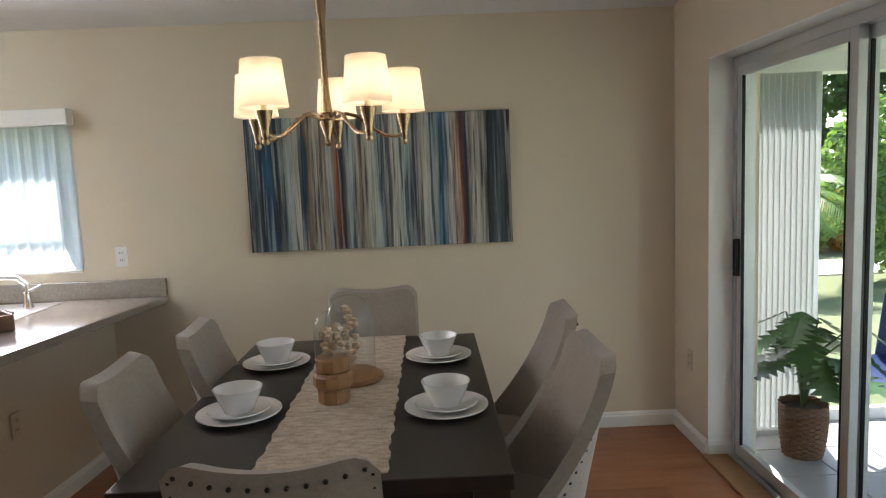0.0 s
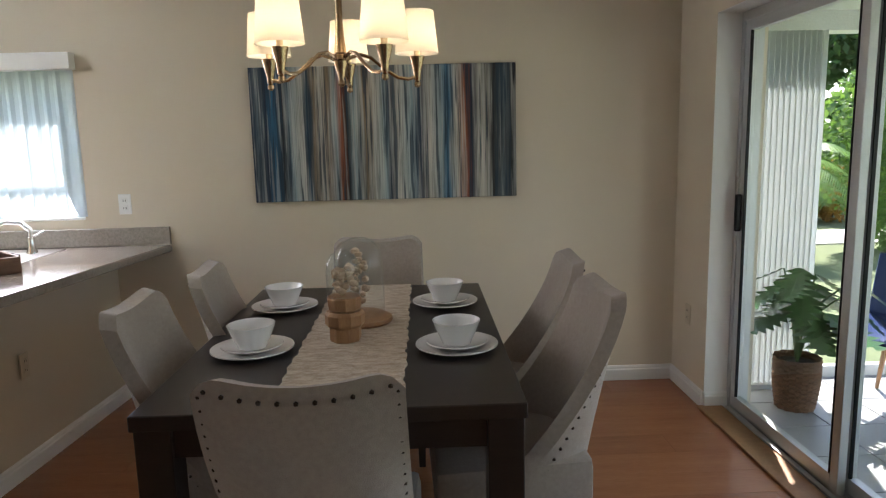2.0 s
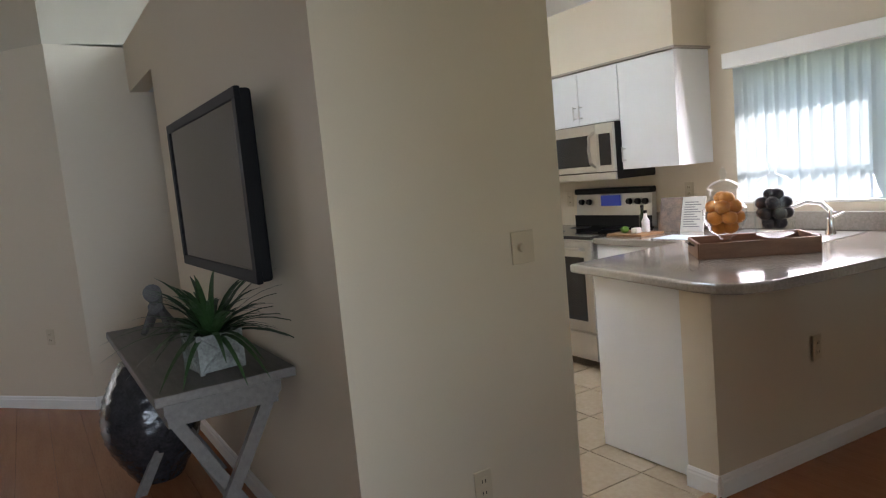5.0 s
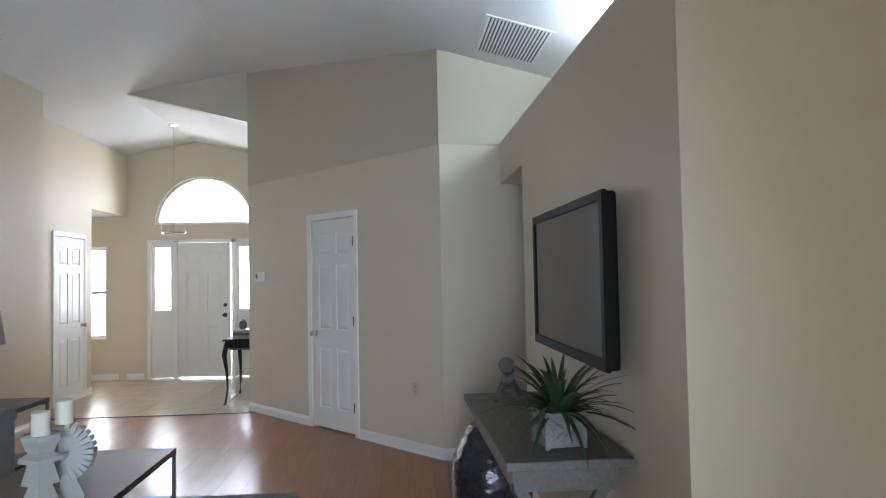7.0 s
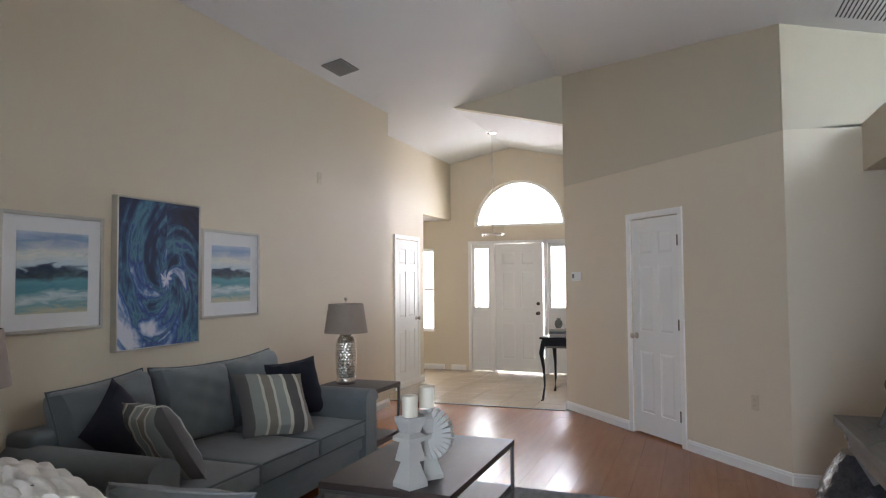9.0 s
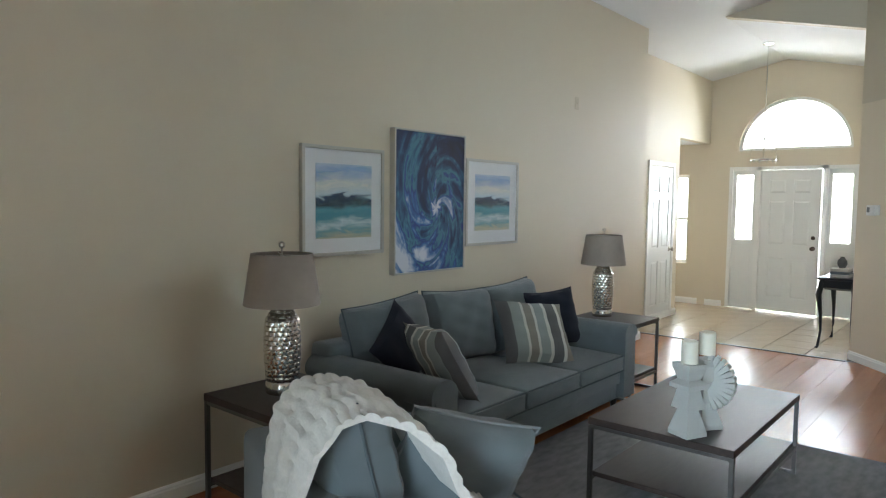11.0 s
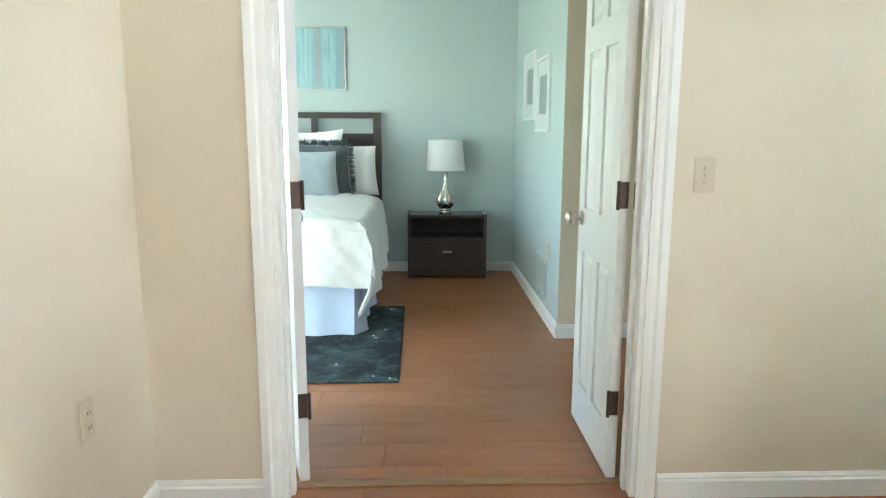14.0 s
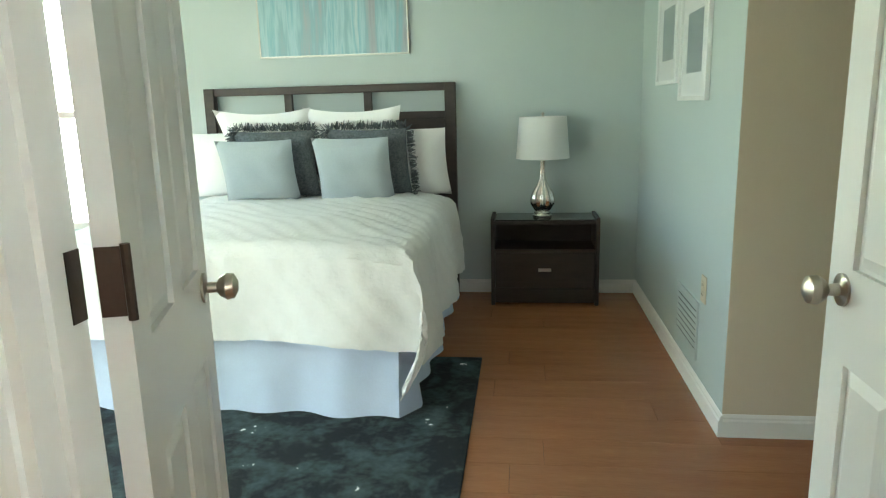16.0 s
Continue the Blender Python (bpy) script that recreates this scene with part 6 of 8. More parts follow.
# rug under the coffee table
RUG = mat("grey_pile_rug", (0.30, 0.29, 0.29), 1.0, second=(0.14, 0.14, 0.145), scale=9, bump=1.0, fine=160, stretch=(1, 2.5, 1))
tagged(part("area_rug", box(-4.50, -2.05, -2.86, -0.85, 0.0005, 0.012, 0.004), RUG), "grey mottled pile rug under the coffee table", "rug")

# white ceramic candle holders
CER = mat("matte_white_ceramic", (0.46, 0.46, 0.43), 0.65, vary=0.03, bump=0.05)
WAX = mat("ivory_candle", (0.74, 0.70, 0.58), 0.6, vary=0.02)
for x, y, kind, h in ((-2.86, -1.73, "facet", 0.36), (-3.03, -1.71, "fan", 0.38)):
    v = thing("candle_holder", "faceted white ceramic candle holder with ivory candle" if kind == "facet" else "ribbed white ceramic candle holder with ivory candle", "candle holder", (x, y, 0.472), 20 if kind == "facet" else 97, group="candle holders on the coffee table")
    if kind == "facet":
        part("body", lathe([(0.085, 0.0), (0.085, 0.02), (0.045, 0.12), (0.075, 0.125), (0.05, 0.215), (0.085, 0.22), (0.085, 0.24), (0.05, 0.26), (0.075, 0.315), (0.075, 0.335)], 4), CER, v)
    else:
        bm = lathe([(0.085, 0.0), (0.085, 0.02), (0.04, 0.12), (0.06, 0.125), (0.04, 0.22), (0.075, 0.23), (0.075, 0.30), (0.06, 0.33)], 4)
        part("body", bm, CER, v)
        for k in range(13):
            a = radians(-80 + 160 * k / 12)
            part("rib", moved(prism([(0.03, -0.034), (0.135, -0.030), (0.135, 0.030), (0.03, 0.034)], "z", -0.011, 0.011, bevel=0.004), Matrix.Translation((0.0, 0, 0.22)) @ Matrix.Rotation(-a, 4, "Y")), CER, v)
    part("candle", lathe([(0.038, h - 0.03), (0.038, h + 0.075), (0.03, h + 0.08), (0, h + 0.078)], 20), WAX, v, "short ivory pillar candle", smooth=True)

# television
tv = thing("television", "black flat television mounted on the wall", "television", (-2.815, YT, 1.44))
part("bracket", box(-0.25, 0.25, -0.05, -0.001, -0.12, 0.12), BLACK, tv)
part("housing", box(-0.615, 0.615, -0.100, -0.05, -0.335, 0.335, 0.012), TVBLACK, tv)
bm = box(-0.62, 0.62, -0.112, -0.09, -0.34, -0.295, 0.004)
box(-0.62, 0.62, -0.112, -0.09, 0.30, 0.34, 0.004, bm=bm)
box(-0.62, -0.58, -0.112, -0.09, -0.295, 0.30, bm=bm)
box(0.58, 0.62, -0.112, -0.09, -0.295, 0.30, bm=bm)
part("bezel", bm, TVBLACK, tv, "glossy black bezel")
part("screen", box(-0.58, 0.58, -0.105, -0.095, -0.295, 0.30), mat("dark_screen", (0.02, 0.02, 0.022), 0.12, vary=0.02, bump=0.0), tv, "dark screen, switched off")

# console table
cs = thing("console_table", "weathered grey wooden console table with crossed legs", "console table", (-2.88, 0.44, 0))
part("tabletop", box(-0.72, 0.72, -0.235, 0.235, 0.765, 0.80, 0.005), GREYWOOD, cs)
for s in (-1, 1):
    part("apron", box(-0.62, 0.62, s * 0.18 - 0.01, s * 0.18 + 0.01, 0.66, 0.765), GREYWOOD, cs)
    part("end_apron", prism([(-0.2, 0.765), (0.2, 0.765), (0.2, 0.71), (0.17, 0.67), (-0.17, 0.67), (-0.2, 0.71)], "x", s * 0.63 - 0.012, s * 0.63 + 0.012), GREYWOOD, cs)
    for k in (-1, 1):
        part("leg", prism([(k * -0.20 - 0.025, 0.0), (k * -0.20 + 0.025, 0.0), (k * 0.17 + 0.025, 0.68), (k * 0.17 - 0.025, 0.68)], "x", s * 0.56 + k * 0.018 - 0.017, s * 0.56 + k * 0.018 + 0.017), GREYWOOD, cs, "crossed grey leg")
part("stretcher", box(-0.56, 0.56, -0.02, 0.02, 0.32, 0.36), GREYWOOD, cs)

# plant in a crate pot
LEAF = mat("dark_green_blade", (0.035, 0.085, 0.025), 0.45, second=(0.015, 0.04, 0.012), scale=6, bump=0.1)
CRATE = mat("whitewashed_wood", (0.30, 0.32, 0.30), 0.7, second=(0.10, 0.10, 0.095), scale=14, fine=90, bump=0.3)
pp = thing("potted_plant", "spiky green plant in a whitewashed wooden crate pot", "plant", (-2.40, 0.455, 0.80), 8)
s = 0.075
for sx in (-1, 1):
    for sy in (-1, 1):
        part("post", box(sx * s - 0.008, sx * s + 0.008, sy * s - 0.008, sy * s + 0.008, 0, 0.14), CRATE, pp)
for r in range(4):
    bm = box(-s, s, -s - 0.002, -s + 0.003, 0.005, 0.135)
    tube([(-s, -s - 0.004, 0.01), (s, -s - 0.004, 0.13)], 0.006, 6, bm)
    tube([(s, -s - 0.004, 0.01), (-s, -s - 0.004, 0.13)], 0.006, 6, bm)
    part("side", moved(bm, Matrix.Rotation(radians(90 * r), 4, "Z")), CRATE, pp)
part("soil", box(-s + 0.004, s - 0.004, -s + 0.004, s - 0.004, 0.10, 0.125), mat("dark_soil", (0.03, 0.02, 0.015), 0.95, bump=0.5), pp)
rng = random.Random(3)
for k in range(84):
    a = rng.uniform(0, 2 * math.pi)
    el_ = rng.uniform(0.25, 1.35)
    ln = rng.uniform(0.24, 0.40)
    own = bmesh.new()
    rows = []
    for j in range(7):
        q = j / 6
        rad = ln * q * math.cos(el_ * (1 - 0.25 * q)) + 0.02
        zz = 0.12 + ln * q * math.sin(el_) - 0.20 * q * q * (1.3 - el_ * 0.6)
        w = 0.0135 * (1 - q) ** 0.6 + 0.0008
        d = Vector((math.cos(a), math.sin(a), 0))
        sd_ = Vector((-math.sin(a), math.cos(a), 0))
        c = d * rad + Vector((0, 0, zz))
        rows.append([own.verts.new(c + sd_ * w), own.verts.new(c - Vector((0, 0, 0.003 * (1 - q)))), own.verts.new(c - sd_ * w)])
    for r0, r1 in zip(rows, rows[1:]):
        for i in range(2):
            own.faces.new((r0[i], r0[i + 1], r1[i + 1], r1[i]))
    bmesh.ops.recalc_face_normals(own, faces=own.faces[:])
    part("leaf", own, LEAF, pp)

# carved bird and mosaic vase
DRIFT = mat("driftwood_grey", (0.16, 0.16, 0.15), 0.7, second=(0.05, 0.05, 0.05), scale=20, bump=0.4)
bm = tube([(-0.10, 0.0, 0.075), (0.0, 0, 0.105), (0.05, 0, 0.125)], [0.034, 0.038, 0.034], 12)
tube([(-0.01, 0, 0.15), (0.06, 0, 0.185), (0.10, 0, 0.20)], [0.030, 0.040, 0.042], 14, bm)
tube([(0.02, 0, 0.12), (0.05, 0, 0.18)], 0.022, 8, bm)
for a, b in (((0.03, 0.02, 0.10), (0.11, 0.055, 0.012)), ((0.03, -0.02, 0.10), (0.10, -0.06, 0.012)), ((-0.08, 0.02, 0.08), (-0.10, 0.06, 0.012)), ((-0.08, -0.02, 0.08), (-0.11, -0.05, 0.012))):
    tube([a, b], [0.017, 0.014], 8, bm)
tube([(-0.10, 0, 0.08), (-0.15, 0.01, 0.14)], [0.016, 0.010], 8, bm)
bird = tagged(part("carved_figure", bm, DRIFT, smooth=True), "small driftwood log animal standing on the console", "figurine")
bird.matrix_world = pose(-3.36, 0.42, 0.80, 0, 0, -14)
MOS = mat("dark_mosaic_glaze", (0.014, 0.014, 0.016), 0.14, 0.0, second=(0.045, 0.045, 0.05), scale=26, bump=0.3, fine=70)
vz = hammered(lambda v: 0.09 + 0.15 * math.sin(math.pi * (0.06 + 0.86 * v)) ** 1.1, 0.62, 48, 40)
tagged(part("floor_vase", vz, MOS, smooth=True), "large dark mosaic floor vase under the console", "vase").location = (-3.62, 0.36, 0.0)

# vents, thermostat
def vent(name, label, m, w, h, slats, material, kind="vent"):
    v = thing(name, label, "vent")
    v.matrix_world = m
    bm = box(-w / 2, -w / 2 + 0.022, -h / 2, h / 2, -0.008, 0.0)
    box(w / 2 - 0.022, w / 2, -h / 2, h / 2, -0.008, 0.0, bm=bm)
    box(-w / 2 + 0.022, w / 2 - 0.022, -h / 2, -h / 2 + 0.022, -0.008, 0.0, bm=bm)
    box(-w / 2 + 0.022, w / 2 - 0.022, h / 2 - 0.022, h / 2, -0.008, 0.0, bm=bm)
    part("frame", bm, material, v)
    part("backing", box(-w / 2 + 0.022, w / 2 - 0.022, -h / 2 + 0.022, h / 2 - 0.022, -0.0025, -0.001), mat("duct_grey", (0.10, 0.10, 0.10), 0.8), v)
    for i in range(slats):
        y = -h / 2 + 0.03 + (h - 0.06) * i / (slats - 1)
        part("slat", moved(box(-w / 2 + 0.022, w / 2 - 0.022, -0.0085, 0.0085, -0.0008, 0.0008), Matrix.Translation((0, y, -0.006)) @ Matrix.Rotation(radians(14), 4, "X")), material, v)
    return v


slope_n = math.degrees(math.atan2(ZN - ZR, YN - YR))
slope_s = math.degrees(math.atan2(ZR - ZS, YR - YS))
GRILLE = mat("white_grille", (0.72, 0.73, 0.73), 0.4, vary=0.02)
vent("return_grille", "white return-air grille in the sloped ceiling", pose(-4.62, 0.72, roof(0.72) - 0.002, slope_n, 0, 0), 0.72, 0.50, 18, GRILLE)
vent("ceiling_vent", "dark metal air vent in the ceiling", pose(-5.45, -3.56, roof(-3.56) - 0.002, slope_s, 0, 0), 0.36, 0.22, 8, mat("vent_grey", (0.14, 0.135, 0.13), 0.5))
pt_ = CA + CD * 2.86
tm = thing("thermostat", "small white thermostat on the slanting wall", "thermostat", (pt_.x, pt_.y, 1.50), ang)
part("case", box(-0.075, 0.05, -0.025, 0, -0.05, 0.05, 0.006), WHITEPL, tm)
part("display", box(-0.06, -0.02, -0.027, -0.025, -0.02, 0.03), mat("lcd_grey", (0.12, 0.13, 0.12), 0.3), tm)
part("side_box", box(0.055, 0.10, -0.02, 0, -0.045, 0.05, 0.004), WHITEPL, tm)

# foyer console, books, pendant
fx, fy = -8.35, -2.02
ft = thing("hall_table", "small black carved hall table with curved legs", "console table", (fx, fy, 0))
part("tabletop", box(-0.42, 0.42, -0.19, 0.19, 0.745, 0.77, 0.008), BLACK, ft)
part("apron", prism([(-0.38, 0.745), (0.38, 0.745), (0.38, 0.66), (0.2, 0.64), (0.1, 0.61), (-0.1, 0.61), (-0.2, 0.64), (-0.38, 0.66)], "y", -0.165, 0.165), BLACK, ft)
for sx in (-1, 1):
    for sy in (-1, 1):
        part("leg", tube([(sx * 0.36, sy * 0.15, 0.72), (sx * 0.40, sy * 0.17, 0.58), (sx * 0.36, sy * 0.15, 0.38), (sx * 0.345, sy * 0.145, 0.18), (sx * 0.38, sy * 0.16, 0.02), (sx * 0.40, sy * 0.17, 0.0)], [0.028, 0.03, 0.018, 0.012, 0.014, 0.018], 8), BLACK, ft, "curved black leg", smooth=True)
for k, (c, w) in enumerate((((0.35, 0.33, 0.30), 0.13), ((0.10, 0.12, 0.13), 0.12), ((0.45, 0.42, 0.36), 0.11))):
    tagged(part("book", box(fx + 0.18 - w, fx + 0.18 + w, fy - 0.09, fy + 0.09, 0.7705 + 0.032 * k, 0.801 + 0.032 * k, 0.003), mat("book_cover", c, 0.6)), "hardback book stacked on the hall table", "book", "books on the hall table")
tagged(part("small_vase", lathe([(0.03, 0), (0.05, 0.04), (0.045, 0.08), (0.02, 0.11), (0.026, 0.12)], 20, place=(fx + 0.16, fy, 0.868)), DRIFT, smooth=True), "small grey vase on the stacked books", "vase")
pd = thing("pendant_light", "slim chrome and crystal pendant light on a long rod", "pendant light", (-8.82, -3.04, 0))
part("canopy", lathe([(0.065, 3.535), (0.065, 3.515), (0.02, 3.505)], 24), CHROME, pd, smooth=True)
part("rod", tube([(0, 0, 3.51), (0, 0, 2.36)], 0.006, 8), CHROME, pd)
for z, r in ((2.36, 0.13), (2.10, 0.15)):
    own = tube([(r * math.cos(a), r * math.sin(a), z) for a in [2 * math.pi * i / 32 for i in range(33)]], 0.007, 6)
    part("ring", own, CHROME, pd, smooth=True)
for k in range(4):
    a = k * math.pi / 2 + 0.3
    part("stem", tube([(0.13 * math.cos(a), 0.13 * math.sin(a), 2.36), (0.15 * math.cos(a), 0.15 * math.sin(a), 2.10)], 0.004, 6), CHROME, pd)
    part("arm", tube([(0, 0, 2.38), (0.13 * math.cos(a), 0.13 * math.sin(a), 2.36)], 0.004, 6), CHROME, pd)
CRYS = glass("crystal", (0.95, 0.97, 1.0), 0.02)
for k in range(12):
    a = k * math.pi / 6
    part("crystal", lathe([(0.0, 2.065), (0.012, 2.085), (0.006, 2.10)], 6, place=(0.15 * math.cos(a), 0.15 * math.sin(a), 0)), CRYS, pd)

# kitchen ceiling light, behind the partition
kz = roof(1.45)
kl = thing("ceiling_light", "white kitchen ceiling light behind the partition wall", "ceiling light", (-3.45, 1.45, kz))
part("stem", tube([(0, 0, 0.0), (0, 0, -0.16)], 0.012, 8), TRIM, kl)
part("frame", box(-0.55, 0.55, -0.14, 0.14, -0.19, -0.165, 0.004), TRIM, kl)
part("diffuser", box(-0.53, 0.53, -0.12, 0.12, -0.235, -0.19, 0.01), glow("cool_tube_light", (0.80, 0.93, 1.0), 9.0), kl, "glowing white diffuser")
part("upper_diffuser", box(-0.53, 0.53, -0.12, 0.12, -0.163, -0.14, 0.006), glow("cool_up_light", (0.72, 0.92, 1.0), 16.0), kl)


# ---- bedroom ----
BCX, BH = 1.65, 0.80
bed = thing("bed", "dark wooden bed with white bedding and blue skirt", "bed", (BCX, -6.72, 0))
hb = part("headboard", box(-0.84, 0.84, -0.94, -0.915, 0.30, 1.19, 0.003), WALNUT, bed, "dark wooden headboard")
for sx in (-1, 1):
    part("post", box(sx * 0.815 - 0.035, sx * 0.815 + 0.035, -0.955, -0.895, 0, 1.42, 0.004), WALNUT, hb)
for x in (-0.27, 0.27):
    part("divider", box(x - 0.025, x + 0.025, -0.945, -0.91, 1.24, 1.37), WALNUT, hb)
part("top_rail", box(-0.78, 0.78, -0.95, -0.905, 1.37, 1.42, 0.004), WALNUT, hb)
part("middle_rail", box(-0.78, 0.78, -0.95, -0.905, 1.19, 1.24, 0.004), WALNUT, hb)
WHITEB = mat("white_ruched_cotton", (0.73, 0.73, 0.71), 0.9, vary=0.03, scale=10, bump=0.5, fine=55, sheen=0.2)
SKIRT = mat("pale_blue_skirt", (0.52, 0.60, 0.74), 0.9, vary=0.04, scale=8, bump=0.1)
part("mattress", box(-0.78, 0.78, -0.89, 0.95, 0.36, 0.70, 0.05, 3), WHITEB, bed, smooth=True)
own = bmesh.new()
loop = []
NS = 160
for i in range(NS + 1):
    q = i / NS
    L = 1.80 + 1.56 + 1.80
    d = q * L
    if d < 1.80:
        p, nrm = Vector((-0.78, -0.88 + d, 0)), Vector((-1, 0, 0))
    elif d < 3.36:
        p, nrm = Vector((-0.78 + d - 1.80, 0.94, 0)), Vector((0, 1, 0))
    else:
        p, nrm = Vector((0.78, 0.94 - (d - 3.36), 0)), Vector((1, 0, 0))
    f = 0.012 * math.sin(d * 19) + 0.010 * math.sin(d * 7.3)
    loop.append([own.verts.new(p + nrm * (0.0 + f * 0.2) + Vector((0, 0, 0.42))), own.verts.new(p + nrm * (0.03 + f) + Vector((0, 0, 0.2))), own.verts.new(p + nrm * (0.05 + 1.6 * f) + Vector((0, 0, 0.012)))])
for a, b in zip(loop, loop[1:]):
    for k in range(2):
        own.faces.new((a[k], b[k], b[k + 1], a[k + 1]))
bmesh.ops.recalc_face_normals(own, faces=own.faces[:])
bmesh.ops.solidify(own, geom=own.faces[:], thickness=0.004)
part("skirt", own, SKIRT, bed, "pale blue gathered bed skirt", smooth=True)
# duvet
own = bmesh.new()
nx, ny = 90, 96
side_drop, foot_drop = 0.46, 0.40
rows = []
for j in range(ny + 1):
    t = -0.55 + (0.98 + 0.55 + foot_drop) * j / ny
    row = []
    for i in range(nx + 1):
        s = -(BH + side_drop) + 2 * (BH + side_drop) * i / nx
        ex, ey = max(0.0, abs(s) - BH), max(0.0, t - 0.98)
        sg = 1 if s > 0 else -1
        soft = lambda e: e if e > 0.12 else 0.5 * e * e / 0.12 + 0.0
        drop = math.hypot(soft(ex), soft(ey)) if ex and ey else max(soft(ex), soft(ey))
        drop = min(drop, 0.58)
        out_x = (min(abs(s), BH) + 0.075 * min(1, ex / 0.12) + 0.06 * ex) * sg
        out_y = min(t, 0.98) + 0.06 * min(1, ey / 0.12) + 0.05 * ey
        if ex and ey:
            out_x += sg * min(1, ey / 0.2) * min(1, ex / 0.2) * (0.07 * math.sin(math.pi * drop / 0.6) - 0.13 * (drop / 0.6) ** 2)
            out_y += 0.05 * min(1, ex / 0.3)
        nz = noise.noise(Vector((s * 2.2, t * 2.2, 0.3))) * 0.022 + noise.noise(Vector((s * 7, t * 7, 2.3))) * 0.008
        ru = 0.008 * abs(math.sin((s + t) * 24 + 2 * noise.noise(Vector((s * 3, t * 3, 5))))) ** 3 + 0.004 * abs(math.sin((s - t) * 30)) ** 2
        fold = 0.03 * math.sin(t * 9 + 1) * min(1, ex / 0.3) * sg
        foldy = 0.025 * math.sin(s * 8) * min(1, ey / 0.3)
        puff = 0.03 * (1 - (min(abs(s), BH) / BH) ** 4)
        row.append(own.verts.new((out_x + fold + (ru + nz * 0.5) * sg * (ex > 0.1), out_y + foldy + (ru + nz * 0.5) * (ey > 0.1), 0.725 + puff - drop + (nz + ru) * (drop < 0.1))))
    rows.append(row)
for r0, r1 in zip(rows, rows[1:]):
    for i in range(nx):
        own.faces.new((r0[i], r0[i + 1], r1[i + 1], r1[i]))
bmesh.ops.recalc_face_normals(own, faces=own.faces[:])
tagged(part("duvet", own, WHITEB, smooth=True), "white ruched duvet hanging over the bed", "duvet").location = (BCX, -6.72, 0)
GREYV = mat("grey_velvet", (0.36, 0.41, 0.43), 0.85, vary=0.06, sheen=0.4)
FRNG = mat("dark_fringe", (0.06, 0.075, 0.08), 0.9, second=(0.16, 0.18, 0.19), scale=60, bump=0.6)
PILW = mat("white_pillow_cotton", (0.80, 0.80, 0.79), 0.9, vary=0.02, bump=0.2)


def bed_pillow(name, label, place, w, h, t, tilt, material, turn=0, fringe=False, pinch=0.05):
    th = thing(name, label, "pillow")
    th.matrix_world = pose(*place) @ Matrix.Rotation(radians(180 + turn), 4, "Z") @ Matrix.Rotation(radians(tilt), 4, "X")
    part("cover", pillow(w, h, t, pinch=pinch), material, th, smooth=True)
    if fringe:
        rng = random.Random(int(place[0] * 100))
        v, f = [], []
        for k in range(900):
            q = rng.random() * 4
            e = q % 1 * 2 - 1
            ed = int(q)
            x, z = ((e, -1), (1, e), (-e, 1), (-1, -e))[ed]
            c = Vector((x * w / 2, rng.uniform(-0.02, 0.02), z * h / 2 + h / 2))
            d = Vector((x * (abs(x) > 0.99) + rng.uniform(-0.5, 0.5), rng.uniform(-0.8, 0.8), z * (abs(z) > 0.99) + rng.uniform(-0.5, 0.5))).normalized()
            sd3 = d.cross(Vector((rng.random(), rng.random(), rng.random()))).normalized() * 0.005
            n0 = len(v)
            l = rng.uniform(0.03, 0.05)
            v += [tuple(c - sd3), tuple(c + sd3), tuple(c + d * l + sd3 * 0.6), tuple(c + d * l - sd3 * 0.6)]
            f.append((n0, n0 + 1, n0 + 2, n0 + 3))
        me = bpy.data.meshes.new("fringe")
        me.from_pydata(v, [], f)
        me.materials.append(FRNG)
        ob = new("fringe", me)
        ob.parent = th
        ob["kind"] = "stuff"
    return th


ZT = 0.745
bed_pillow("pillow", "white bed pillow against the headboard", (2.18, -7.42, ZT - 0.02), 0.62, 0.46, 0.20, 24, PILW, 4)
bed_pillow("pillow", "white bed pillow against the headboard", (1.12, -7.42, ZT - 0.02), 0.62, 0.46, 0.20, 24, PILW, -4)
bed_pillow("pillow", "white pointed pillow behind the cushions", (1.93, -7.36, ZT), 0.60, 0.58, 0.16, 22, PILW, 2, pinch=0.13)
bed_pillow("pillow", "white pointed pillow behind the cushions", (1.36, -7.36, ZT), 0.60, 0.58, 0.16, 22, PILW, -3, pinch=0.13)
bed_pillow("fringed_cushion", "grey cushion with dark shaggy fringe on the bed", (1.84, -7.20, ZT), 0.48, 0.43, 0.12, 18, FRNG, 3, True)
bed_pillow("fringed_cushion", "grey cushion with dark shaggy fringe on the bed", (1.265, -7.20, ZT), 0.48, 0.43, 0.12, 18, FRNG, -3, True)
bed_pillow("velvet_cushion", "pale grey velvet cushion on the bed", (1.905, -7.05, ZT), 0.45, 0.385, 0.14, 20, GREYV, 3)
bed_pillow("velvet_cushion", "pale grey velvet cushion on the bed", (1.33, -7.05, ZT), 0.45, 0.39, 0.14, 20, GREYV, -2)

# nightstand
nsd = thing("nightstand", "dark wooden nightstand with open shelf and drawer", "nightstand", (0.23, -7.54, 0))
W2 = 0.34
for s in (-1, 1):
    part("side", box(s * (W2 - 0.012) - 0.012, s * (W2 - 0.012) + 0.012, -0.15, 0.155, 0.0, 0.565, 0.003), WALNUT, nsd)
part("tabletop", box(-W2 + 0.024, W2 - 0.024, -0.15, 0.15, 0.525, 0.55, 0.002), WALNUT, nsd)
part("glass_inlay", box(-W2 + 0.03, W2 - 0.03, -0.14, 0.14, 0.5505, 0.555), BLACKGLASS, nsd, "dark glass top inlay")
part("shelf", box(-W2 + 0.024, W2 - 0.024, -0.15, 0.145, 0.345, 0.365), WALNUT, nsd)
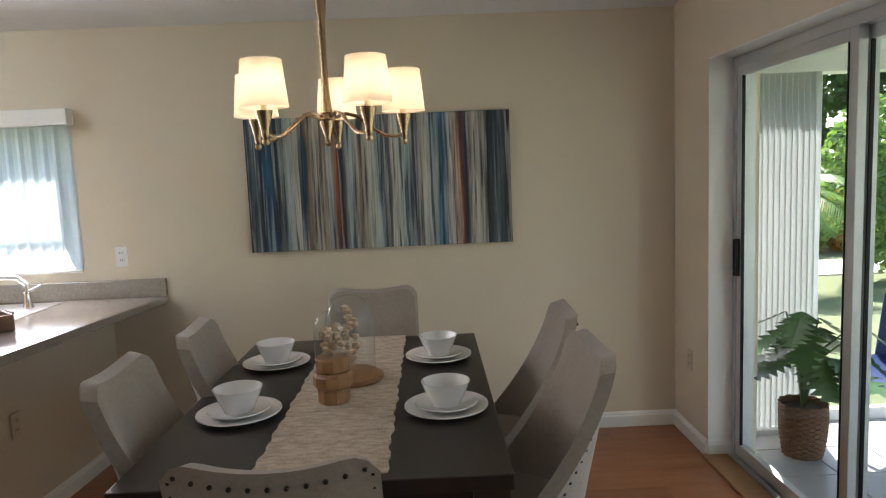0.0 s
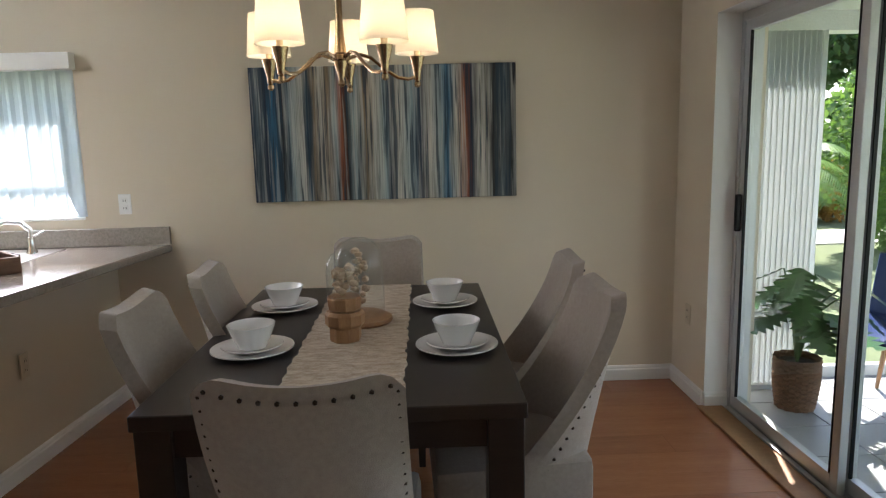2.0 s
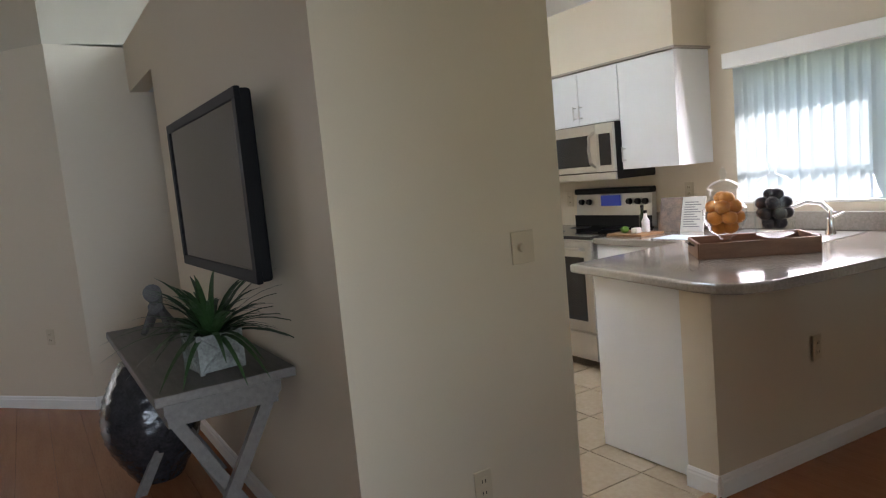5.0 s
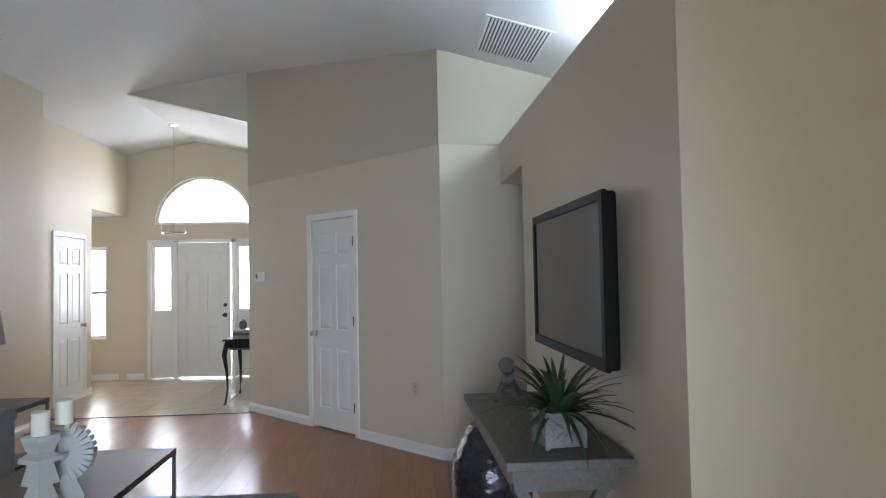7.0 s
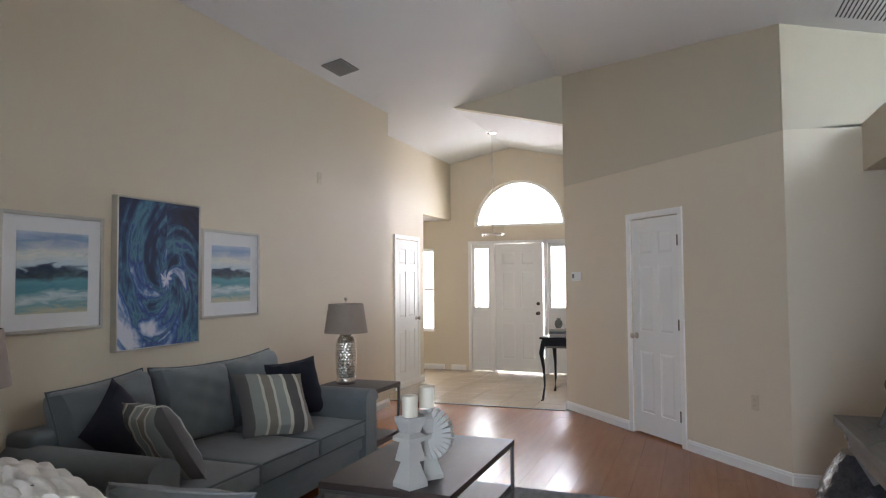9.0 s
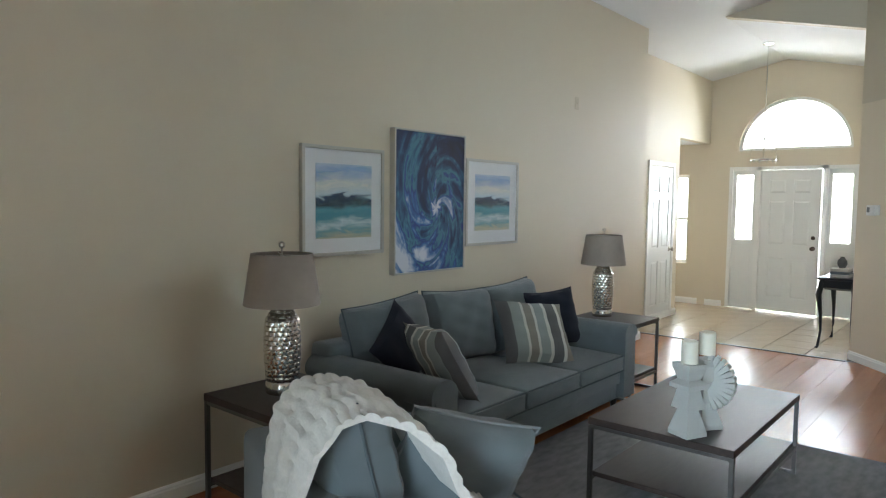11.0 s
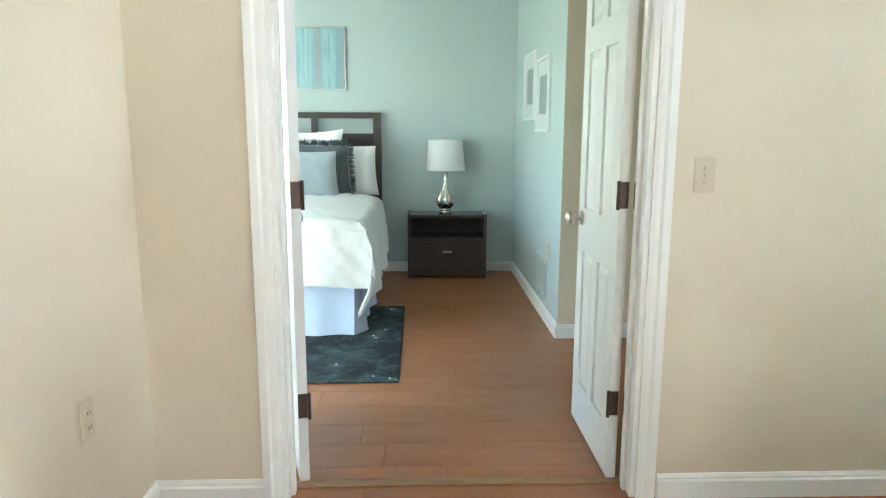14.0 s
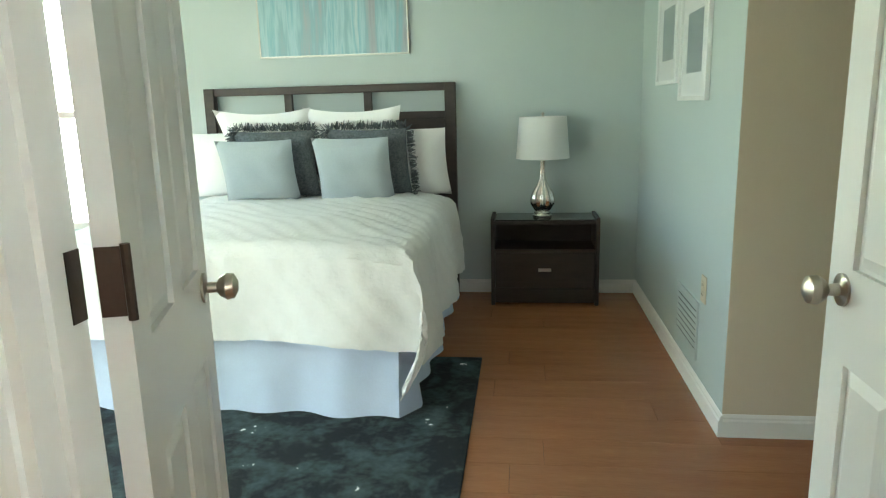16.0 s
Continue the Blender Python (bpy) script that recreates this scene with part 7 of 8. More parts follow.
part("back_panel", box(-W2 + 0.024, W2 - 0.024, -0.155, -0.145, 0.05, 0.525), WALNUT, nsd)
dw_ = part("drawer", box(-W2 + 0.028, W2 - 0.028, 0.125, 0.15, 0.115, 0.342, 0.003), WALNUT, nsd)
part("handle", box(-0.04, 0.04, 0.15, 0.165, 0.225, 0.245, 0.003), STEEL, dw_, "small silver handle")
part("plinth", box(-W2 + 0.024, W2 - 0.024, 0.115, 0.145, 0.015, 0.11, 0.002), WALNUT, nsd)
bl_ = thing("table_lamp", "silver fluted table lamp with white drum shade on the nightstand", "lamp", (0.242, -7.53, 0.5555))
part("base", lathe([(0.06, 0), (0.062, 0.012), (0.05, 0.02), (0.055, 0.03), (0.045, 0.04)], 28), MERC, bl_, smooth=True)
part("body", lathe([(0.045, 0.04), (0.07, 0.08), (0.075, 0.11), (0.062, 0.16), (0.036, 0.20), (0.018, 0.25), (0.014, 0.32), (0.018, 0.36)], 60, ripple=12, depth=0.07), MERC, bl_, "fluted silver body", smooth=True)
part("rod", tube([(0, 0, 0.35), (0, 0, 0.645)], 0.005, 8), NICKEL, bl_)
part("finial", ball((0, 0, 0.65), 0.01), NICKEL, bl_)
sh = lathe([(0.168, 0.375), (0.148, 0.635)], 40, closed=False)
lathe([(0.165, 0.376), (0.145, 0.634)], 40, sh, closed=False)
part("shade", sh, mat("white_lampshade", (0.74, 0.74, 0.72), 0.9, vary=0.02, bump=0.1, fine=300), bl_, "white fabric shade", smooth=True)


def rug_material():
    m = mat("dark_teal_rug", (0.018, 0.030, 0.034), 1.0, vary=0.2, bump=0.6, fine=300)
    nt = m.node_tree
    b = nt.nodes["Principled BSDF"]
    tc = nt.nodes.new("ShaderNodeTexCoord")
    n1 = nt.nodes.new("ShaderNodeTexNoise")
    n1.inputs["Scale"].default_value, n1.inputs["Detail"].default_value, n1.inputs["Distortion"].default_value = 5.0, 8, 1.2
    n2 = nt.nodes.new("ShaderNodeTexNoise")
    n2.inputs["Scale"].default_value, n2.inputs["Detail"].default_value = 34, 5
    v = nt.nodes.new("ShaderNodeTexVoronoi")
    v.inputs["Scale"].default_value = 2.6
    v.feature = "SMOOTH_F1"
    wv = nt.nodes.new("ShaderNodeMath")
    wv.operation = "SINE"
    mu = nt.nodes.new("ShaderNodeMath")
    mu.operation = "MULTIPLY"
    mu.inputs[1].default_value = 34
    for n in (n1, n2, v):
        nt.links.new(tc.outputs["Object"], n.inputs["Vector"])
    nt.links.new(v.outputs["Distance"], mu.inputs[0])
    nt.links.new(mu.outputs[0], wv.inputs[0])
    a = nt.nodes.new("ShaderNodeMath")
    a.operation = "MULTIPLY_ADD"
    a.inputs[1].default_value = 0.075
    nt.links.new(wv.outputs[0], a.inputs[0])
    nt.links.new(n1.outputs["Fac"], a.inputs[2])
    c = nt.nodes.new("ShaderNodeMath")
    c.operation = "MULTIPLY_ADD"
    c.inputs[1].default_value = 0.5
    nt.links.new(n2.outputs["Fac"], c.inputs[0])
    nt.links.new(a.outputs[0], c.inputs[2])
    r = nt.nodes.new("ShaderNodeValToRGB")
    el = r.color_ramp.elements
    for e, (p, col) in zip((el[0], el[1], el.new(0.8)), ((0.66, (0.010, 0.014, 0.017)), (0.80, (0.030, 0.055, 0.060)), (1.0, (0.065, 0.10, 0.10)))):
        e.position, e.color = p, (*col, 1)
    nt.links.new(c.outputs[0], r.inputs["Fac"])
    nt.links.new(r.outputs["Color"], b.inputs["Base Color"])
    return m


tagged(part("area_rug", box(0.575, 2.95, -6.43, -4.93, 0.0005, 0.010, 0.003), rug_material()), "dark teal patterned rug under the bed foot", "rug")
framed("framed_canvas", "pale blue abstract painting in a thin silver frame", 1.605, 1.875, 1.01, 0.53, 180, BY, art_material("blue_abstract", "pale"), 0.010, 0.0, 0.03)
WF = mat("white_picture_frame", (0.72, 0.74, 0.74), 0.4, vary=0.02)
PRN = mat("grey_print", (0.34, 0.39, 0.41), 0.5, second=(0.20, 0.24, 0.26), scale=7, bump=0)
framed("framed_print", "small white framed grey print", 0, 0, 0.50, 0.50, 90, 0, PRN, 0.02, 0.10, 0.02, WF, (BX, -6.91, 1.60))
framed("framed_print", "small white framed grey print", 0, 0, 0.50, 0.50, 90, 0, PRN, 0.02, 0.10, 0.02, WF, (BX, -6.345, 1.515))
vent("wall_vent", "white return vent low on the bedroom wall", pose(BX, -6.27, 0.28, 90, 0, -90), 0.40, 0.26, 8, mat("painted_vent", (0.50, 0.56, 0.56), 0.5))
wall_plate("outlet", (BX, -6.01, 0.49), 90, "outlet", IVORY, "ivory outlet on the bedroom wall")


# ---- porch and garden ----
GRASS = mat("lawn_grass", (0.17, 0.20, 0.09), 0.9, second=(0.09, 0.12, 0.05), scale=3, bump=1.0, fine=60)
struct("ground", box(-300, 300, -300, 300, -0.6, -0.20), GRASS, "green lawn", "ground")
struct("floor_porch", box(2.04, 4.53, YS + 0.001, 3.90, -0.19, -0.052), mat("porch_screed", (0.42, 0.43, 0.43), 0.6), "grey tiled porch floor", "floor")
WHITE_EX = mat("white_stucco", (0.70, 0.72, 0.68), 0.8, vary=0.03, scale=8, bump=0.3, fine=80)
struct("ceiling_porch", box(2.04, 4.60, YS + 0.001, 3.90, 2.14, 2.22), WHITE_EX, "white porch ceiling")
struct("trim_porch_beam", box(2.04, 4.60, 3.74, 3.89, 2.03, 2.14), WHITE_EX, "white porch beam", "trim")
struct("trim_porch_beam_side", box(4.44, 4.60, YS + 0.001, 3.74, 2.03, 2.14), WHITE_EX, "white porch beam", "trim")
struct("roof", prism([(YN + 0.55, ZN + 0.02), (YN + 0.55, ZN + 0.12), (YR, ZR + 0.30), (YS - T, ZS + 0.25), (YS - T, ZS + 0.13), (YR, ZR + 0.14), (YN + 0.2, ZN + 0.14)], "x", -7.6, XE + 0.2), mat("grey_shingle", (0.12, 0.11, 0.10), 0.9, bump=0.5), "grey shingle roof", "roof")
FRAMEW = mat("white_aluminium", (0.66, 0.68, 0.67), 0.45, vary=0.03)
sc = thing("screen_frame", "white aluminium porch screen frame", "screen", (2.04, 3.80, 0))
part("sill_rail", box(0.0, 2.5, -0.025, 0.025, -0.05, 0.03, 0.003), FRAMEW, sc)
part("post", box(2.44, 2.5, -0.03, 0.03, 0.03, 2.03), FRAMEW, sc)
part("post", box(1.35, 1.39, -0.02, 0.02, 0.03, 2.03), FRAMEW, sc)
# folded accordion shutter
SHUT = bpy.data.materials.new("white_shutter_slat")
SHUT.use_nodes = True
nt = SHUT.node_tree
bs = nt.nodes["Principled BSDF"]
bs.inputs["Base Color"].default_value = (0.78, 0.80, 0.79, 1)
bs.inputs["Roughness"].default_value = 0.4
tl = nt.nodes.new("ShaderNodeBsdfTranslucent")
tl.inputs["Color"].default_value = (0.84, 0.86, 0.86, 1)
mx = nt.nodes.new("ShaderNodeMixShader")
mx.inputs[0].default_value = 0.55
nt.links.new(bs.outputs[0], mx.inputs[1])
nt.links.new(tl.outputs[0], mx.inputs[2])
nt.links.new(mx.outputs[0], nt.nodes["Material Output"].inputs["Surface"])
shut = thing("accordion_shutter", "folded white accordion storm shutter with vertical slats", "shutter", (2.16, 3.66, -0.04))
for i in range(23):
    x = 0.02 + 0.0165 * i
    k = 1 if i % 2 else -1
    part("slat", prism([(x, -0.03 * k), (x + 0.002, -0.032 * k), (x + 0.0155, 0.03 * k), (x + 0.0135, 0.032 * k)], "z", 0.03, 2.06), SHUT, shut)
part("track", box(0.0, 0.44, -0.055, 0.055, 0.0, 0.028), FRAMEW, shut)

# philodendron in a basket
WICK = mat("brown_wicker", (0.20, 0.10, 0.045), 0.75, second=(0.08, 0.04, 0.02), scale=40, bump=0.8, fine=120)
pb = thing("basket_plant", "split-leaf green plant in a brown wicker basket on the porch", "plant", (2.32, 3.34, -0.04))
own = bmesh.new()
nr, na = 22, 48
rows = []
for j in range(nr + 1):
    v = j / nr
    r = 0.098 + 0.022 * v + 0.010 * math.sin(math.pi * v)
    rows.append([own.verts.new(((r + 0.006 * math.sin(12 * 2 * math.pi * i / na + math.pi * (j % 2))) * math.cos(2 * math.pi * i / na), (r + 0.006 * math.sin(12 * 2 * math.pi * i / na + math.pi * (j % 2))) * math.sin(2 * math.pi * i / na), 0.29 * v)) for i in range(na)])
for r0, r1 in zip(rows, rows[1:]):
    for i in range(na):
        own.faces.new((r0[i], r0[(i + 1) % na], r1[(i + 1) % na], r1[i]))
own.faces.new(rows[0][::-1])
part("basket", own, WICK, pb, "woven wicker basket", smooth=True)
part("soil", lathe([(0.112, 0.255), (0.0, 0.26)], 24), MATS["dark_soil"], pb)
PHIL = mat("glossy_green_leaf", (0.045, 0.14, 0.03), 0.3, second=(0.02, 0.07, 0.015), scale=8, bump=0.1)
rng = random.Random(21)
for k in range(21):
    a = k * 2.399
    lean = rng.uniform(0.15, 0.85)
    hgt = rng.uniform(0.30, 0.62)
    reach = hgt * lean * 0.55
    tip = Vector((reach * math.cos(a), reach * math.sin(a), 0.26 + hgt * (1 - 0.25 * lean)))
    mid = Vector((tip.x * 0.35, tip.y * 0.35, 0.26 + hgt * 0.55))
    st = part("stem", tube([(0, 0, 0.255), mid, tip], [0.008, 0.006, 0.004], 6), PHIL, pb, smooth=True)
    # a leaf with deep lobes
    out = Vector((math.cos(a), math.sin(a), rng.uniform(-1.5, -0.5))).normalized()
    side = Vector((-math.sin(a), math.cos(a), 0))
    up = side.cross(out).normalized()
    size = rng.uniform(0.14, 0.20)
    own = bmesh.new()
    mids, left, right = [], [], []
    for j in range(15):
        q = j / 14
        env = math.sin(math.pi * (0.12 + 0.86 * q)) ** 0.7 * 0.62
        w = size * env * (1.0 if j % 2 else 0.34)
        c = tip + out * size * 1.7 * q + up * (-0.22 * size * q * q)
        fall = -0.12 * w
        mids.append(own.verts.new(c))
        left.append(own.verts.new(c + side * w + out * w * 0.35 + up * fall))
        right.append(own.verts.new(c - side * w + out * w * 0.35 + up * fall))
    for j in range(14):
        own.faces.new((mids[j], mids[j + 1], left[j + 1], left[j]))
        own.faces.new((mids[j + 1], mids[j], right[j], right[j + 1]))
    part("leaf", own, PHIL, st)

# blue porch chair
BLUEF = mat("blue_seat_shell", (0.02, 0.045, 0.16), 0.5, vary=0.1)
pc_ = thing("porch_chair", "dark blue porch chair with wooden legs", "chair", (2.86, 3.24, -0.04), 120)
own = bmesh.new()
rows = []
for j in range(13):
    v = j / 12
    row = []
    for i in range(13):
        u = 2 * i / 12 - 1
        if v < 0.5:
            q = v / 0.5
            p = Vector((u * 0.27, 0.27 - 0.48 * q, 0.40 - 0.05 * q + 0.10 * u * u))
        else:
            q = (v - 0.5) / 0.5
            p = Vector((u * (0.27 + 0.02 * q), -0.21 - 0.14 * q + 0.10 * u * u, 0.36 + 0.44 * q + 0.06 * u * u * (1 - q)))
        row.append(own.verts.new(p))
    rows.append(row)
for r0, r1 in zip(rows, rows[1:]):
    for i in range(12):
        own.faces.new((r0[i], r0[i + 1], r1[i + 1], r1[i]))
bmesh.ops.recalc_face_normals(own, faces=own.faces[:])
bmesh.ops.solidify(own, geom=own.faces[:], thickness=0.02)
part("seat_shell", own, BLUEF, pc_, "blue moulded shell", smooth=True)
for sx in (-1, 1):
    for sy in (-1, 1):
        part("leg", tube([(sx * 0.16, sy * 0.14, 0.37), (sx * 0.24, sy * 0.23, 0.0)], [0.018, 0.011], 8), OAK, pc_, "tapered wooden leg")

# garden path, shrubs and trees
CONC = mat("pale_concrete", (0.55, 0.54, 0.50), 0.9, vary=0.08, scale=4, bump=0.3)
struct("path", box(-4, 22, 9.6, 11.0, -0.215, -0.18), CONC, "pale concrete garden path", "path")
struct("road", box(-40, 60, 16.5, 17.6, -0.215, -0.16), CONC, "pale kerb strip beyond the lawn", "kerb")


def leaves(n, centre, radii, size, seed, hole=0.35):
    """Many small leaves spread over an uneven crown, as one mesh."""
    r = np.random.default_rng(seed)
    lobes = r.normal(size=(9, 3))
    lobes /= np.linalg.norm(lobes, axis=1)[:, None]
    amp = r.uniform(0.6, 1.15, 9)
    d = r.normal(size=(n, 3))
    d /= np.linalg.norm(d, axis=1)[:, None]
    near = (d @ lobes.T)
    reach = (np.clip(near, 0, 1) ** 3 * amp).max(1) * 0.55 + 0.55
    rad = reach * (1 - hole * r.random(n) ** 1.5)
    c = np.array(centre) + d * rad[:, None] * np.array(radii)
    a = r.normal(size=(n, 3))
    a /= np.linalg.norm(a, axis=1)[:, None]
    b = np.cross(a, r.normal(size=(n, 3)))
    b /= np.linalg.norm(b, axis=1)[:, None]
    s = size * r.uniform(0.6, 1.3, n)[:, None]
    v = np.stack([c - a * s, c + b * s * 0.45, c + a * s, c - b * s * 0.45], 1).reshape(-1, 3)
    f = np.arange(4 * n).reshape(-1, 4)
    return v, f


def leaf_material(name, c1, c2):
    m = mat(name, c1, 0.5, second=c2, scale=1.6, bump=0.0, fine=7)
    nt = m.node_tree
    b = nt.nodes["Principled BSDF"]
    tl = nt.nodes.new("ShaderNodeBsdfTranslucent")
    tl.inputs["Color"].default_value = (c1[0] * 1.6, c1[1] * 1.8, c1[2] * 0.9, 1)
    mx = nt.nodes.new("ShaderNodeMixShader")
    mx.inputs[0].default_value = 0.35
    nt.links.new(b.outputs[0], mx.inputs[1])
    nt.links.new(tl.outputs[0], mx.inputs[2])
    nt.links.new(mx.outputs[0], nt.nodes["Material Output"].inputs["Surface"])
    return m


def shrub(name, label, category, base, height, radii, n, size, material, seed, trunk=0.0):
    t = thing(name, label, category, base)
    rng = random.Random(seed)
    bm = bmesh.new()
    if trunk:
        tube([(0, 0, 0), (0.05, 0.03, height * 0.4), (0.0, 0.08, height)], [trunk, trunk * 0.7, trunk * 0.3], 8, bm)
    for k in range(7):
        a = rng.uniform(0, 6.3)
        z0 = height * rng.uniform(0.3, 0.8) if trunk else 0.0
        tube([(0, 0, z0), (radii[0] * 0.4 * math.cos(a), radii[1] * 0.4 * math.sin(a), height * 0.9), (radii[0] * 0.7 * math.cos(a), radii[1] * 0.7 * math.sin(a), height + radii[2] * 0.3)], [max(0.02, trunk * 0.4), max(0.015, trunk * 0.25), 0.008], 6, bm)
    part("trunk", bm, BARK, t)
    v, f = leaves(n, (0, 0, height), radii, size, seed)
    me = bpy.data.meshes.new("crown")
    me.from_pydata(v.tolist(), [], f.tolist())
    me.materials.append(material)
    ob = new("crown", me)
    ob.parent = t
    return t


BARK = mat("grey_brown_bark", (0.12, 0.09, 0.065), 0.9, bump=0.6, fine=50)
G1 = leaf_material("bright_hedge_leaf", (0.15, 0.24, 0.07), (0.06, 0.13, 0.035))
G2 = leaf_material("dark_tree_leaf", (0.05, 0.11, 0.03), (0.02, 0.055, 0.015))
G3 = leaf_material("yellow_green_leaf", (0.22, 0.28, 0.04), (0.10, 0.17, 0.03))
G4 = leaf_material("orange_croton_leaf", (0.38, 0.16, 0.03), (0.20, 0.20, 0.03))
shrub("hedge_bush", "tall clipped green hedge bush beyond the porch", "bush", (7.0, 8.9, -0.2), 1.35, (1.2, 1.1, 1.5), 9000, 0.06, G1, 31)
shrub("hedge_bush", "dense green garden bush beside the path", "bush", (8.9, 8.2, -0.2), 1.1, (1.3, 1.1, 1.4), 8000, 0.06, G1, 32)
shrub("croton_bush", "low yellow-green garden shrub by the path", "bush", (7.0, 12.4, -0.2), 0.5, (0.9, 0.7, 0.7), 2500, 0.07, G3, 33)
shrub("croton_bush", "small orange-leaved garden shrub by the path", "bush", (7.9, 12.2, -0.2), 0.55, (0.6, 0.6, 0.6), 1800, 0.07, G4, 34)
shrub("croton_bush", "low yellow-green garden shrub by the hedge", "bush", (5.4, 12.6, -0.2), 0.5, (1.0, 0.7, 0.7), 2500, 0.07, G3, 35)
for x, y, h, rr, sd_ in ((4.5, 20.5, 4.2, 3.2, 41), (9.0, 19.0, 4.6, 3.6, 42), (0.0, 21.5, 4.4, 3.4, 43), (13.5, 16.0, 4.4, 3.4, 44), (15.0, 9.5, 4.0, 3.2, 45), (7.0, 24.5, 5.5, 4.0, 46)):
    shrub("tree", "broad dark green tree beyond the lawn", "tree", (x, y, -0.2), h, (rr, rr, rr * 0.95), 8000, 0.16, G2, sd_, 0.22)
for x, y, w in ((2.0, 17.9, 3.2), (6.0, 17.9, 3.0), (10.0, 15.2, 3.2), (12.5, 12.0, 3.0)):
    shrub("hedge_bush", "green hedge closing the far side of the lawn", "bush", (x, y, -0.2), 1.1, (w, 1.3, 1.7), 9000, 0.11, G2 if x > 9 else G1, int(50 + x))
# palm
pm = thing("palm_tree", "young green palm with drooping fronds", "palm", (4.95, 8.8, -0.2))
part("trunk", tube([(0, 0, 0), (0.02, 0, 0.6), (0.0, 0.03, 1.2)], [0.10, 0.08, 0.07], 10), BARK, pm)
PALM = leaf_material("palm_leaf", (0.14, 0.24, 0.06), (0.07, 0.15, 0.03))
rng = random.Random(77)
for k in range(15):
    a = k * 2.399
    el_ = rng.uniform(0.35, 1.3)
    ln = rng.uniform(1.2, 1.7)
    spine = []
    for j in range(12):
        q = j / 11
        rad = ln * q * math.cos(el_) * (1 - 0.1 * q)
        spine.append(Vector((rad * math.cos(a), rad * math.sin(a), 1.2 + ln * q * math.sin(el_) - 0.75 * q * q * ln * math.cos(el_ * 0.6))))
    own = tube(spine, [0.014 * (1 - 0.8 * j / 11) for j in range(12)], 5)
    sd2 = Vector((-math.sin(a), math.cos(a), 0))
    for j in range(2, 44):
        q = j / 44 * 11
        i0 = min(10, int(q))
        c = spine[i0].lerp(spine[i0 + 1], q - i0)
        d = (spine[i0 + 1] - spine[i0]).normalized()
        l = 0.34 * math.sin(math.pi * (0.1 + 0.85 * j / 44)) + 0.05
        for s in (-1, 1):
            e = c + sd2 * s * l * 0.8 + d * l * 0.5 - Vector((0, 0, 0.35 * l))
            w = d * 0.013
            vs = [own.verts.new(p) for p in (c - w, c + w, e)]
            own.faces.new(vs)
    part("frond", own, PALM, pm)

# glowing panels in place of the sunlit distance beyond the front and bedroom windows
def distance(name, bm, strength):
    m = bpy.data.materials.new("glowing_distance")
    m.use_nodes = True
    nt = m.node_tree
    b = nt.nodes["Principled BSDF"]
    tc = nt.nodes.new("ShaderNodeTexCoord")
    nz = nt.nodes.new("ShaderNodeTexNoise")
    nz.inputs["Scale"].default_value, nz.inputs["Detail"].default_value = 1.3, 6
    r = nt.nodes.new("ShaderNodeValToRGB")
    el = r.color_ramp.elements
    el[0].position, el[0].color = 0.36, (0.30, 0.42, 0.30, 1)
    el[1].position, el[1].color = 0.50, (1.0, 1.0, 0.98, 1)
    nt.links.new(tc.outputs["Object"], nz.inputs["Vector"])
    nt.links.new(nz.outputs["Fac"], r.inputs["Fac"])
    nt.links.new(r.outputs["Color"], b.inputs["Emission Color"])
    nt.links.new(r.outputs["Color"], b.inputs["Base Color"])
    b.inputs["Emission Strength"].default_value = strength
    return struct(name, bm, m, "glowing panel in place of the sunlit garden", "backdrop")


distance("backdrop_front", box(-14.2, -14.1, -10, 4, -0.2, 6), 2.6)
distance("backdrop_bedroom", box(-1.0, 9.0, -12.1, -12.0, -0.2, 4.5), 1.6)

# ---- floors ----
struct("floor", box(1.98, 4.2, -8.0, -2.61, -0.12, -0.014, bm=box(-10.5, 1.98, -8.0, 3.95, -0.12, -0.014)), mat("screed", (0.10, 0.05, 0.03), 0.8), "cherry laminate floor", "floor")
FLOOR = bpy.data.objects["floor"]
PW, PL = 0.192, 1.28


def plank_mesh(length):
    own = box(0, length - 0.0012, 0, PW - 0.0012, -0.013, 0)
    me = bpy.data.meshes.new("plank")
    bmesh.ops.recalc_face_normals(own, faces=own.faces[:])
    own.to_mesh(me)
    own.free()
    me.materials.append(LAM)
    return me


FULL = plank_mesh(PL)
rng = random.Random(11)
rest_v, rest_f = [], []
count = 0
